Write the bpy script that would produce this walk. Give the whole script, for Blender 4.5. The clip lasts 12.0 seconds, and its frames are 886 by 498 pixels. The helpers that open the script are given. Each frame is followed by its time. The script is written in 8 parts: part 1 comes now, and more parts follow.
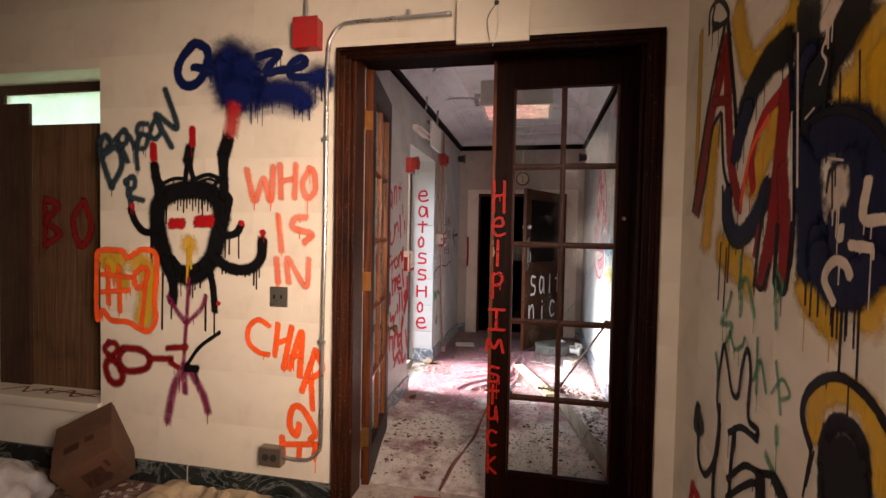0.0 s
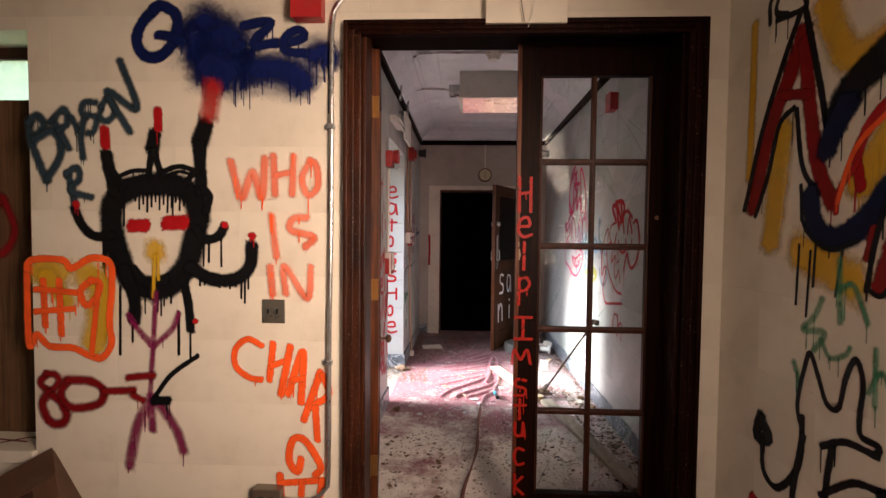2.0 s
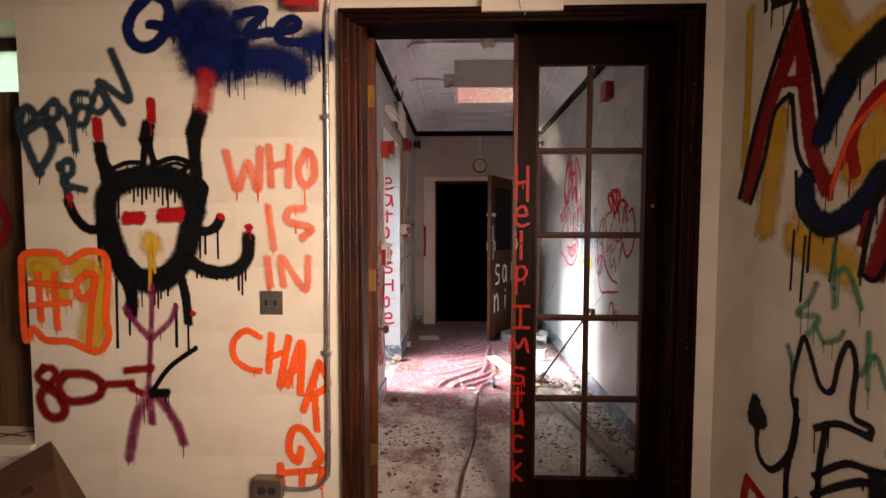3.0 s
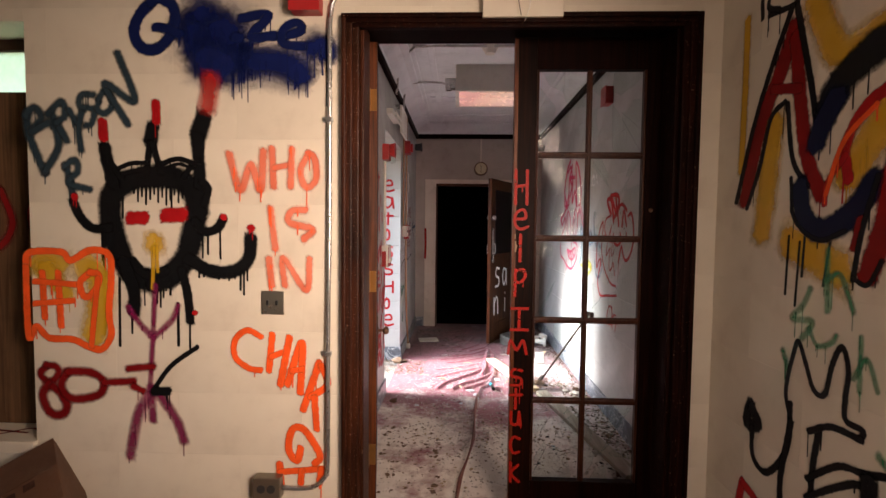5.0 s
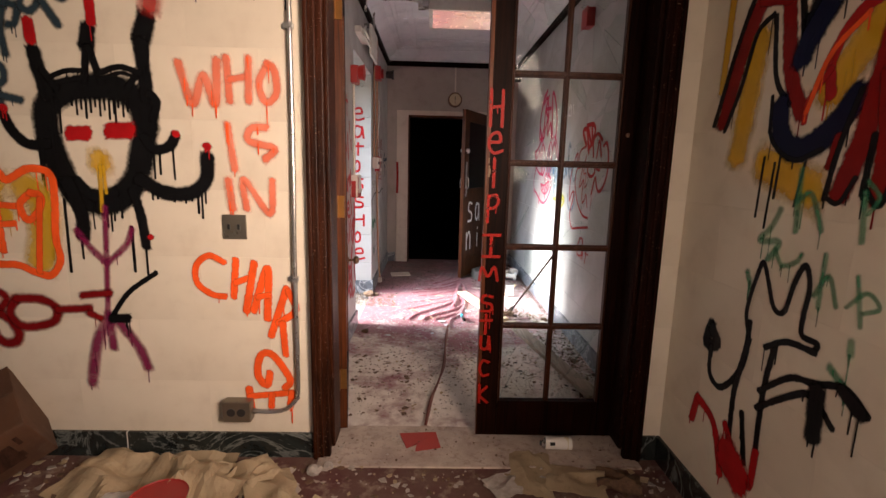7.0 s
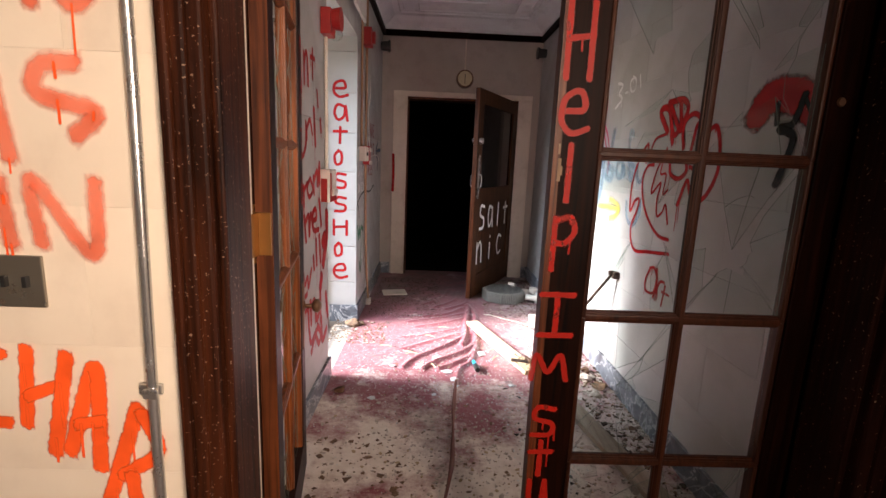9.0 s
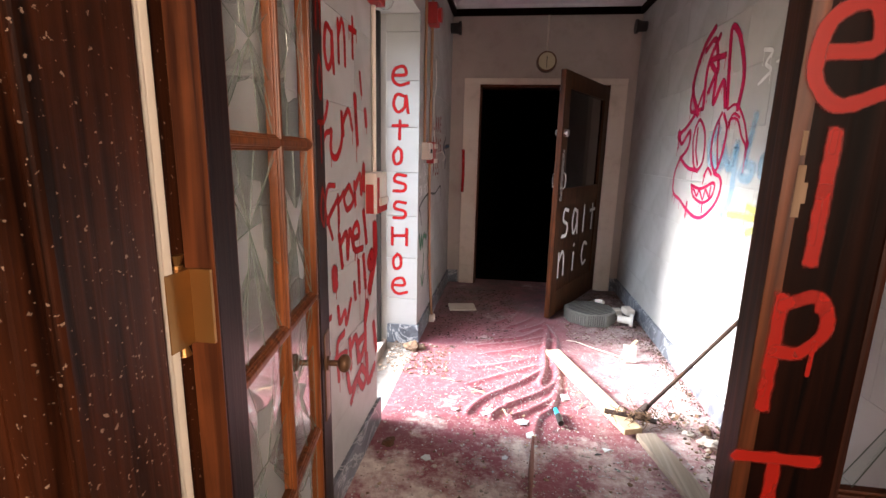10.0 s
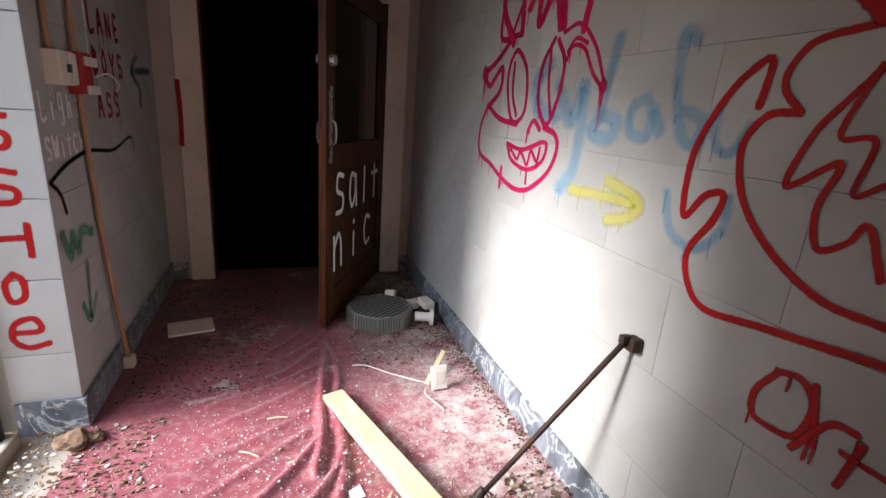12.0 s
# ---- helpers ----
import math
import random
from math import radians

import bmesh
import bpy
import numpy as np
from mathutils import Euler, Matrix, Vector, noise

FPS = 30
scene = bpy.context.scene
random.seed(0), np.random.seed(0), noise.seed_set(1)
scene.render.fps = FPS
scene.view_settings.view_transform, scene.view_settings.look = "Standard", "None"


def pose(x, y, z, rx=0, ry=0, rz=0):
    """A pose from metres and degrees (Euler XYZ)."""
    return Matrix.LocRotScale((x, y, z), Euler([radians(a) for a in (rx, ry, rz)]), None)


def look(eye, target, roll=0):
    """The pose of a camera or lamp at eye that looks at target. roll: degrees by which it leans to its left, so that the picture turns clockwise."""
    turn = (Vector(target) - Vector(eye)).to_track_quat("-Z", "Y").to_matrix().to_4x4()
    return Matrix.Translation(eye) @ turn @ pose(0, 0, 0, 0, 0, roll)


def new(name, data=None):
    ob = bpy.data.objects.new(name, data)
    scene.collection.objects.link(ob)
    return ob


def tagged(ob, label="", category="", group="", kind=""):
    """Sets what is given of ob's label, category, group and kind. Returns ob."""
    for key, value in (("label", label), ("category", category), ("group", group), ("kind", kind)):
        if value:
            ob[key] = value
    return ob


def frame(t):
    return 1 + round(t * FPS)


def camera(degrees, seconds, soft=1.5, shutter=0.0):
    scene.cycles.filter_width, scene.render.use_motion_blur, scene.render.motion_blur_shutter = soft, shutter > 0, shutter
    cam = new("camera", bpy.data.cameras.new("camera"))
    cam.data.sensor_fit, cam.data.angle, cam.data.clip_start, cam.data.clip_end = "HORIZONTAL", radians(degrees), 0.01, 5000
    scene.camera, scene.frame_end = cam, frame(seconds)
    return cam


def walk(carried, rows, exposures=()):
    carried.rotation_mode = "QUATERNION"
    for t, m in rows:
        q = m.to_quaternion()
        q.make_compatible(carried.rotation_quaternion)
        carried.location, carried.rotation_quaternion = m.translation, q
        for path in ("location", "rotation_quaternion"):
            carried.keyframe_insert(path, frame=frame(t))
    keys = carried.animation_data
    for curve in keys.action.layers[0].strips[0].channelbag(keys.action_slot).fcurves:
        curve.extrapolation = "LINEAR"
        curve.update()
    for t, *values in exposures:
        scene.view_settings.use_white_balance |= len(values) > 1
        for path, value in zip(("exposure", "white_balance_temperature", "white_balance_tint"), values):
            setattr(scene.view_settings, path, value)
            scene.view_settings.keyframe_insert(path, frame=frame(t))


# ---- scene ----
cam = camera(87.0, 12.0)
PATH = [
    (0, (0.105, 0.188, 1.447), (-0.284, 2.148, 1.388), 1.1),
    (0.5, (-0.135, 0.345, 1.449), (-0.313, 2.337, 1.442), -0.2),
    (1, (-0.308, 0.377, 1.465), (-0.488, 2.367, 1.394), -0.0),
    (1.5, (-0.382, 0.332, 1.47), (-0.485, 2.328, 1.416), 0.2),
    (2, (-0.395, 0.392, 1.47), (-0.484, 2.388, 1.397), 0.6),
    (2.5, (-0.406, 0.392, 1.465), (-0.531, 2.386, 1.38), 0.4),
    (3, (-0.408, 0.388, 1.461), (-0.474, 2.384, 1.353), 0.1),
    (5, (-0.403, 0.364, 1.46), (-0.472, 2.36, 1.363), 0.6),
    (5.5, (-0.392, 0.358, 1.46), (-0.44, 2.355, 1.366), 0.6),
    (6, (-0.394, 0.352, 1.457), (-0.425, 2.35, 1.364), 0.8),
    (6.5, (-0.403, 0.342, 1.439), (-0.414, 2.336, 1.286), 1.0),
    (7, (-0.395, 0.422, 1.38), (-0.344, 2.391, 1.032), 1.4),
    (7.5, (-0.387, 0.783, 1.375), (-0.403, 2.754, 1.031), 1.7),
    (7.7, (-0.375, 0.911, 1.38), (-0.403, 2.884, 1.054), 1.7),
    (9.3, (-0.43, 1.755, 1.373), (-0.367, 3.713, 0.971), 2.5),
    (9.5, (-0.421, 1.884, 1.391), (-0.551, 3.835, 0.97), 1.6),
    (10, (-0.425, 2.18, 1.394), (-0.684, 4.121, 0.989), 1.4),
    (10.5, (-0.474, 2.504, 1.392), (-0.537, 4.454, 0.952), 1.5),
    (11, (-0.408, 2.834, 1.35), (-0.346, 4.772, 0.858), 1.5),
    (11.5, (-0.296, 3.117, 1.349), (0.066, 4.994, 0.759), 2.9),
    (12, (-0.263, 3.398, 1.343), (0.392, 5.203, 0.784), 4.3),
]
EXPOSURES = [(0.0, 2.45), (0.5, 2.6), (1.2, 2.32), (7.0, 2.35), (9.4, 2.4), (10.0, 2.5), (10.5, 2.45), (11.2, 1.95), (12.0, 1.4)]
walk(cam, [(t, look(eye, target, roll)) for t, eye, target, roll in PATH], EXPOSURES)

# ---- light ----
world = bpy.data.worlds.new("sky")
scene.world = world
world.use_nodes = True
_sky = world.node_tree.nodes.new("ShaderNodeTexSky")
_sky.sky_type, _sky.sun_disc = "NISHITA", False
_sky.sun_elevation, _sky.sun_rotation = radians(27), radians(-90)
world.node_tree.links.new(_sky.outputs[0], world.node_tree.nodes["Background"].inputs[0])
world.node_tree.nodes["Background"].inputs[1].default_value = 0.08

sun = new("sun", bpy.data.lights.new("sun", "SUN"))
sun.data.energy, sun.data.angle, sun.data.color = 5.0, radians(20), (1.0, 0.98, 0.97)
sun.matrix_basis = look((-8, 4.2, 4.1), (0, 4.87, 0.0))

door_sky = new("doorway_daylight", bpy.data.lights.new("doorway_daylight", "AREA"))
door_sky.data.shape, door_sky.data.size, door_sky.data.size_y = "RECTANGLE", 0.85, 2.0
door_sky.data.energy, door_sky.data.color, door_sky.data.spread = 7.0, (0.78, 0.87, 1.0), radians(84)
door_sky.matrix_basis = look((-1.85, 4.5, 1.6), (-0.3, 5.1, 0.15))

# Added warm lamp behind the view to brighten the right wall; source unseen.
back_fill = new("back_window_daylight", bpy.data.lights.new("back_window_daylight", "AREA"))
back_fill.data.shape, back_fill.data.size, back_fill.data.size_y = "RECTANGLE", 0.7, 1.4
back_fill.data.energy, back_fill.data.color, back_fill.data.spread = 1.4, (1.0, 0.74, 0.6), radians(50)
back_fill.matrix_basis = look((-1.5, -2.56, 1.75), (0.75, 1.6, 1.15))

# Added warm lamp at the right, out of view, to brighten the doors' wall.
side_fill = new("side_window_daylight", bpy.data.lights.new("side_window_daylight", "AREA"))
side_fill.data.shape, side_fill.data.size, side_fill.data.size_y = "RECTANGLE", 0.7, 1.4
side_fill.data.energy, side_fill.data.color, side_fill.data.spread = 5.7, (1.0, 0.75, 0.6), radians(74)
side_fill.matrix_basis = look((0.74, 0.2, 1.8), (-1.0, 2.6, 1.3))

# ---- materials ----
def _nodes(name):
    m = bpy.data.materials.new(name)
    m.use_nodes = True
    nt = m.node_tree
    return m, nt, nt.nodes["Principled BSDF"], nt.links


def _noise(nt, scale, detail=4.0, rough=0.6, coord="Object"):
    tc = nt.nodes.new("ShaderNodeTexCoord")
    n = nt.nodes.new("ShaderNodeTexNoise")
    n.inputs["Scale"].default_value, n.inputs["Detail"].default_value, n.inputs["Roughness"].default_value = scale, detail, rough
    nt.links.new(tc.outputs[coord], n.inputs["Vector"])
    return n


def _ramp(nt, src, lo, hi, c0, c1):
    r = nt.nodes.new("ShaderNodeValToRGB")
    r.color_ramp.elements[0].position, r.color_ramp.elements[1].position = lo, hi
    r.color_ramp.elements[0].color, r.color_ramp.elements[1].color = (*c0, 1), (*c1, 1)
    nt.links.new(src, r.inputs[0])
    return r


def _mix(nt, fac, a, b, kind="MIX"):
    m = nt.nodes.new("ShaderNodeMix")
    m.data_type, m.blend_type = "RGBA", kind
    for src, i in ((fac, 0), (a, 6), (b, 7)):
        if isinstance(src, (int, float)):
            m.inputs[i].default_value = src
        elif isinstance(src, tuple):
            m.inputs[i].default_value = (*src, 1)
        else:
            nt.links.new(src, m.inputs[i])
    return m.outputs[2]


def _bump(nt, bsdf, src, strength, distance=0.01):
    b = nt.nodes.new("ShaderNodeBump")
    b.inputs["Strength"].default_value, b.inputs["Distance"].default_value = strength, distance
    nt.links.new(src, b.inputs["Height"])
    nt.links.new(b.outputs[0], bsdf.inputs["Normal"])


def surface(name, base, second, rough=0.6, metal=0.0, big=1.5, small=40.0, dirt=(0.2, 0.16, 0.12), dirt_amount=0.25, bump=0.15, spec=0.5, vary=0.0):
    """A worn surface: two-tone drift, blotchy dirt and a fine grain."""
    m, nt, b, L = _nodes(name)
    n1, n2, n3 = _noise(nt, big, 5), _noise(nt, small, 3), _noise(nt, big * 3.7, 8, 0.7)
    col = _mix(nt, _ramp(nt, n1.outputs[0], 0.35, 0.65, (0, 0, 0), (1, 1, 1)).outputs[0], base, second)
    spots = _ramp(nt, n3.outputs[0], 0.52, 0.75, (0, 0, 0), (dirt_amount,) * 3).outputs[0]
    col = _mix(nt, spots, col, dirt)
    if vary:
        oi = nt.nodes.new("ShaderNodeObjectInfo")
        col = _mix(nt, 1.0, col, _ramp(nt, oi.outputs["Random"], 0, 1, (1 - vary,) * 3, (1, 1, 1)).outputs[0], "MULTIPLY")
    L.new(col, b.inputs["Base Color"])
    L.new(_ramp(nt, n3.outputs[0], 0.3, 0.7, (max(rough - 0.12, 0.02),) * 3, (min(rough + 0.12, 1),) * 3).outputs[0], b.inputs["Roughness"])
    b.inputs["Metallic"].default_value, b.inputs["Specular IOR Level"].default_value = metal, spec
    _bump(nt, b, _mix(nt, 0.5, n2.outputs[0], n3.outputs[0]), bump, 0.004)
    return m


def wood(name, dark, light, rough=0.45, axis="Z", scale=1.0, flecks=0.0, spec=0.2):
    """Stained timber with grain along one axis, and pale paint flecks."""
    m, nt, b, L = _nodes(name)
    tc, mp = nt.nodes.new("ShaderNodeTexCoord"), nt.nodes.new("ShaderNodeMapping")
    s = {"X": (1.2, 30, 30), "Y": (30, 1.2, 30), "Z": (30, 30, 1.2)}[axis]
    mp.inputs["Scale"].default_value = [v * scale for v in s]
    L.new(tc.outputs["Object"], mp.inputs[0])
    n = nt.nodes.new("ShaderNodeTexNoise")
    n.inputs["Scale"].default_value, n.inputs["Detail"].default_value, n.inputs["Distortion"].default_value = 1.6, 6, 1.2
    L.new(mp.outputs[0], n.inputs["Vector"])
    col = _ramp(nt, n.outputs[0], 0.3, 0.72, dark, light).outputs[0]
    n3 = _noise(nt, 4.0, 6)
    col = _mix(nt, _ramp(nt, n3.outputs[0], 0.5, 0.8, (0, 0, 0), (0.6, 0.6, 0.6)).outputs[0], col, tuple(v * 0.4 for v in dark))
    if flecks:
        v = _noise(nt, 140.0, 2, 0.5)
        col = _mix(nt, _ramp(nt, v.outputs[0], 0.70 - flecks, 0.74 - flecks, (0, 0, 0), (0.7, 0.7, 0.7)).outputs[0], col, (0.3, 0.2, 0.14))
    L.new(col, b.inputs["Base Color"])
    b.inputs["Roughness"].default_value, b.inputs["Specular IOR Level"].default_value = rough, spec
    _bump(nt, b, n.outputs[0], 0.25, 0.003)
    return m


def paint(name, colour, rough=0.45, solid=1.0, soft=False):
    """Sprayed paint: opaque along the middle of a stroke, misty at its rim (the stroke's own UVs run across it)."""
    m, nt, b, L = _nodes(name)
    uv = nt.nodes.new("ShaderNodeUVMap")
    sep = nt.nodes.new("ShaderNodeSeparateXYZ")
    L.new(uv.outputs[0], sep.inputs[0])
    n = _noise(nt, 60.0, 5, 0.7)
    n2 = _noise(nt, 9.0, 3)
    add = nt.nodes.new("ShaderNodeMath")
    add.operation, add.inputs[1].default_value = "MULTIPLY_ADD", 0.55
    L.new(n.outputs[0], add.inputs[0])
    L.new(sep.outputs[0], add.inputs[2])
    al = _ramp(nt, add.outputs[0], 0.40 if soft else 0.44, 1.15 if soft else 0.74, (0, 0, 0), (solid,) * 3)
    dim = _ramp(nt, n2.outputs[0], 0.3, 0.6, (0.72 if solid < 1 else 0.96,) * 3, (1, 1, 1))
    mul = nt.nodes.new("ShaderNodeMath")
    mul.operation = "MULTIPLY"
    L.new(al.outputs[0], mul.inputs[0])
    L.new(dim.outputs[0], mul.inputs[1])
    tr, mx = nt.nodes.new("ShaderNodeBsdfTransparent"), nt.nodes.new("ShaderNodeMixShader")
    L.new(_mix(nt, _ramp(nt, n2.outputs[0], 0.35, 0.7, (0, 0, 0), (1, 1, 1)).outputs[0], colour, tuple(c * 0.7 for c in colour)), b.inputs["Base Color"])
    b.inputs["Roughness"].default_value, b.inputs["Specular IOR Level"].default_value = rough, 0.18
    L.new(mul.outputs[0], mx.inputs[0])
    L.new(tr.outputs[0], mx.inputs[1])
    L.new(b.outputs[0], mx.inputs[2])
    L.new(mx.outputs[0], nt.nodes["Material Output"].inputs[0])
    return m


def pane_glass(name, tint=(1, 1, 1), grime=0.12, gloss=1.0):
    """Thin window glass: clear, a Fresnel gloss, a film of dust."""
    m, nt, b, L = _nodes(name)
    tr, gl, fr = nt.nodes.new("ShaderNodeBsdfTransparent"), nt.nodes.new("ShaderNodeBsdfGlossy"), nt.nodes.new("ShaderNodeLayerWeight")
    steep, refl = nt.nodes.new("ShaderNodeMath"), nt.nodes.new("ShaderNodeMath")
    steep.operation, steep.inputs[1].default_value = "POWER", 3.7
    refl.operation, refl.inputs[1].default_value, refl.inputs[2].default_value = "MULTIPLY_ADD", 0.9, 0.006
    fr.inputs[0].default_value = 0.5
    L.new(fr.outputs["Facing"], steep.inputs[0]), L.new(steep.outputs[0], refl.inputs[0])
    tr.inputs[0].default_value = (*tint, 1)
    gl.inputs["Roughness"].default_value = 0.03
    m1, m2 = nt.nodes.new("ShaderNodeMixShader"), nt.nodes.new("ShaderNodeMixShader")
    L.new(refl.outputs[0], m1.inputs[0]), L.new(tr.outputs[0], m1.inputs[1]), L.new(gl.outputs[0], m1.inputs[2])
    n = _noise(nt, 6.0, 6, 0.65)
    L.new(_ramp(nt, n.outputs[0], 0.45, 0.8, (0, 0, 0), (grime,) * 3).outputs[0], m2.inputs[0])
    b.inputs["Base Color"].default_value, b.inputs["Roughness"].default_value = (0.55, 0.53, 0.5, 1), 0.8
    L.new(m1.outputs[0], m2.inputs[1]), L.new(b.outputs[0], m2.inputs[2])
    L.new(m2.outputs[0], nt.nodes["Material Output"].inputs[0])
    return m


def floor_covering(name):
    """Maroon sheet carpet, trodden, with drifts of pale plaster dust towards the doors and the far end's shade coloured
    in.
    """
    m, nt, b, L = _nodes(name)
    tc, sep = nt.nodes.new("ShaderNodeTexCoord"), nt.nodes.new("ShaderNodeSeparateXYZ")
    L.new(tc.outputs["Object"], sep.inputs[0])
    base = _ramp(nt, _noise(nt, 3.0, 6).outputs[0], 0.3, 0.7, (0.15, 0.02, 0.034), (0.24, 0.04, 0.06)).outputs[0]
    n1, n2, n3 = _noise(nt, 2.2, 6, 0.62), _noise(nt, 14.0, 6, 0.7), _noise(nt, 90.0, 3)
    far = nt.nodes.new("ShaderNodeMapRange")
    for i, v in ((1, 3.6), (2, 4.5), (3, 0.21), (4, -0.10)):
        far.inputs[i].default_value = v
    L.new(sep.outputs[1], far.inputs[0])
    s = nt.nodes.new("ShaderNodeMath")
    s.operation = "ADD"
    L.new(n1.outputs[0], s.inputs[0]), L.new(far.outputs[0], s.inputs[1])
    s2 = nt.nodes.new("ShaderNodeMath")
    s2.operation, s2.inputs[1].default_value = "MULTIPLY_ADD", 0.3
    L.new(n2.outputs[0], s2.inputs[0]), L.new(s.outputs[0], s2.inputs[2])
    dust = _ramp(nt, s2.outputs[0], 0.66, 0.86, (0, 0, 0), (1, 1, 1)).outputs[0]
    pale = _ramp(nt, n2.outputs[0], 0.3, 0.7, (0.6, 0.52, 0.45), (0.8, 0.74, 0.68)).outputs[0]
    # Pale dust haze is thinned past y 5.1 to help darken the far end.
    haze_fade = nt.nodes.new("ShaderNodeMapRange")
    for i, v in ((1, 5.1), (2, 5.9), (3, 1.0), (4, 0.25)):
        haze_fade.inputs[i].default_value = v
    L.new(sep.outputs[1], haze_fade.inputs[0])
    haze = _mix(nt, 1.0, _ramp(nt, _noise(nt, 28.0, 5, 0.7).outputs[0], 0.48, 0.72, (0.02,) * 3, (0.3,) * 3).outputs[0], haze_fade.outputs[0], "MULTIPLY")
    base = _mix(nt, haze, base, (0.6, 0.47, 0.48))
    col = _mix(nt, dust, base, pale)
    grit = _ramp(nt, n3.outputs[0], 0.62, 0.7, (0, 0, 0), (0.28, 0.28, 0.28)).outputs[0]
    col = _mix(nt, grit, col, (0.45, 0.38, 0.36))
    side = nt.nodes.new("ShaderNodeMapRange")
    for i, v in ((1, 0.0), (2, 0.45), (3, 0.0), (4, 0.95)):
        side.inputs[i].default_value = v
    L.new(sep.outputs[0], side.inputs[0])
    drift = _mix(nt, 1.0, _ramp(nt, _noise(nt, 7.0, 9, 0.75).outputs[0], 0.4, 0.68, (0.05,) * 3, (1,) * 3).outputs[0], side.outputs[0], "MULTIPLY")
    col = _mix(nt, drift, col, _ramp(nt, n3.outputs[0], 0.35, 0.65, (0.42, 0.35, 0.33), (0.68, 0.62, 0.6)).outputs[0])
    # Brown dirt at the far end, strengthened to put its shade into the colour.
    far_dim = nt.nodes.new("ShaderNodeMapRange")
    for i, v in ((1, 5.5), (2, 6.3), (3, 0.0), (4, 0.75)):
        far_dim.inputs[i].default_value = v
    L.new(sep.outputs[1], far_dim.inputs[0])
    far_shade = _mix(nt, 1.0, _ramp(nt, _noise(nt, 5.0, 7, 0.7).outputs[0], 0.4, 0.62, (0.1,) * 3, (1,) * 3).outputs[0], far_dim.outputs[0], "MULTIPLY")
    col = _mix(nt, far_shade, col, (0.05, 0.026, 0.02))
    L.new(col, b.inputs["Base Color"])
    b.inputs["Roughness"].default_value = 0.6
    b.inputs["Sheen Weight"].default_value, b.inputs["Sheen Roughness"].default_value = 0.3, 0.4
    b.inputs["Sheen Tint"].default_value = (1.0, 0.93, 0.95, 1)
    _bump(nt, b, _mix(nt, 0.4, n3.outputs[0], n2.outputs[0]), 0.5, 0.004)
    return m


def marble(name, dark, light, vein, rough=0.3):
    m, nt, b, L = _nodes(name)
    n = _noise(nt, 3.0, 8, 0.7)
    n.inputs["Distortion"].default_value = 2.0
    col = _ramp(nt, n.outputs[0], 0.3, 0.7, dark, light).outputs[0]
    w = _noise(nt, 2.6, 6, 0.6)
    w.inputs["Distortion"].default_value = 3.0
    r = nt.nodes.new("ShaderNodeValToRGB")
    e = r.color_ramp.elements
    e[0].position, e[0].color, e[1].position, e[1].color = 0.47, (0, 0, 0, 1), 0.53, (0, 0, 0, 1)
    e.new(0.5).color = (0.55, 0.55, 0.55, 1)
    L.new(w.outputs[0], r.inputs[0])
    L.new(_mix(nt, r.outputs[0], col, vein), b.inputs["Base Color"])
    b.inputs["Roughness"].default_value = rough
    return m


M_CREAM = surface("cream_wall_paint", (0.74, 0.66, 0.53), (0.66, 0.58, 0.46), 0.55, dirt=(0.42, 0.33, 0.24), dirt_amount=0.18, bump=0.08, vary=0.04)
M_PALE = surface("pale_grey_wall_paint", (0.44, 0.44, 0.435), (0.38, 0.375, 0.365), 0.5, dirt=(0.34, 0.3, 0.26), dirt_amount=0.22, bump=0.1, vary=0.05)
M_CEIL = surface("grey_white_plaster", (0.8, 0.81, 0.84), (0.66, 0.67, 0.71), 0.8, big=1.2, dirt=(0.36, 0.36, 0.38), dirt_amount=0.45, bump=0.25)
M_BEIGE = surface("beige_wall_paint", (0.48, 0.42, 0.37), (0.4, 0.35, 0.31), 0.6, dirt=(0.25, 0.2, 0.16), dirt_amount=0.35)
M_GROUT = surface("wall_core", (0.42, 0.38, 0.33), (0.36, 0.33, 0.29), 0.9)
M_TRIM = surface("cream_trim_paint", (0.74, 0.66, 0.57), (0.64, 0.56, 0.48), 0.5, dirt=(0.3, 0.22, 0.16), dirt_amount=0.35)
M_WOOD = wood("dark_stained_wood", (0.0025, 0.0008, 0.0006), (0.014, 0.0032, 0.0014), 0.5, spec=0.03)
M_WOODW = wood("worn_brown_wood", (0.03, 0.008, 0.003), (0.15, 0.043, 0.013), 0.4, "Z")
# Shaded twin of M_WOODO, for the closed leaf's beads.
M_WOODB = wood("shaded_bead_wood", (0.016, 0.005, 0.003), (0.06, 0.018, 0.008), 0.4, "Z", spec=0.15)
M_KNOB = surface("worn_bronze_knob", (0.2, 0.11, 0.06), (0.12, 0.06, 0.035), 0.4, 0.5)
# Lit twin of M_WOODB: warm light on the open leaf's beads put into colour.
M_WOODO = wood("lit_orange_brown_wood", (0.07, 0.019, 0.006), (0.3, 0.092, 0.026), 0.35, "Z")
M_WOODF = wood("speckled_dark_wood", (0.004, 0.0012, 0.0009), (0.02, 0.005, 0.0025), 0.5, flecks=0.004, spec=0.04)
# Worn wood of the frame's left side, lightened for the light it catches.
M_JAMB = wood("worn_speckled_lit_jamb", (0.005, 0.0018, 0.001), (0.06, 0.016, 0.0055), 0.42, flecks=0.026, spec=0.15)
M_STILE = wood("purple_black_stile_wood", (0.008, 0.004, 0.005), (0.028, 0.011, 0.009), 0.45, spec=0.15)
M_MEET = wood("meeting_stile_wood", (0.0015, 0.0007, 0.0005), (0.016, 0.0038, 0.0015), 0.45, spec=0.05)
M_BARE = wood("bare_chipped_wood", (0.16, 0.1, 0.06), (0.3, 0.2, 0.13), 0.7)
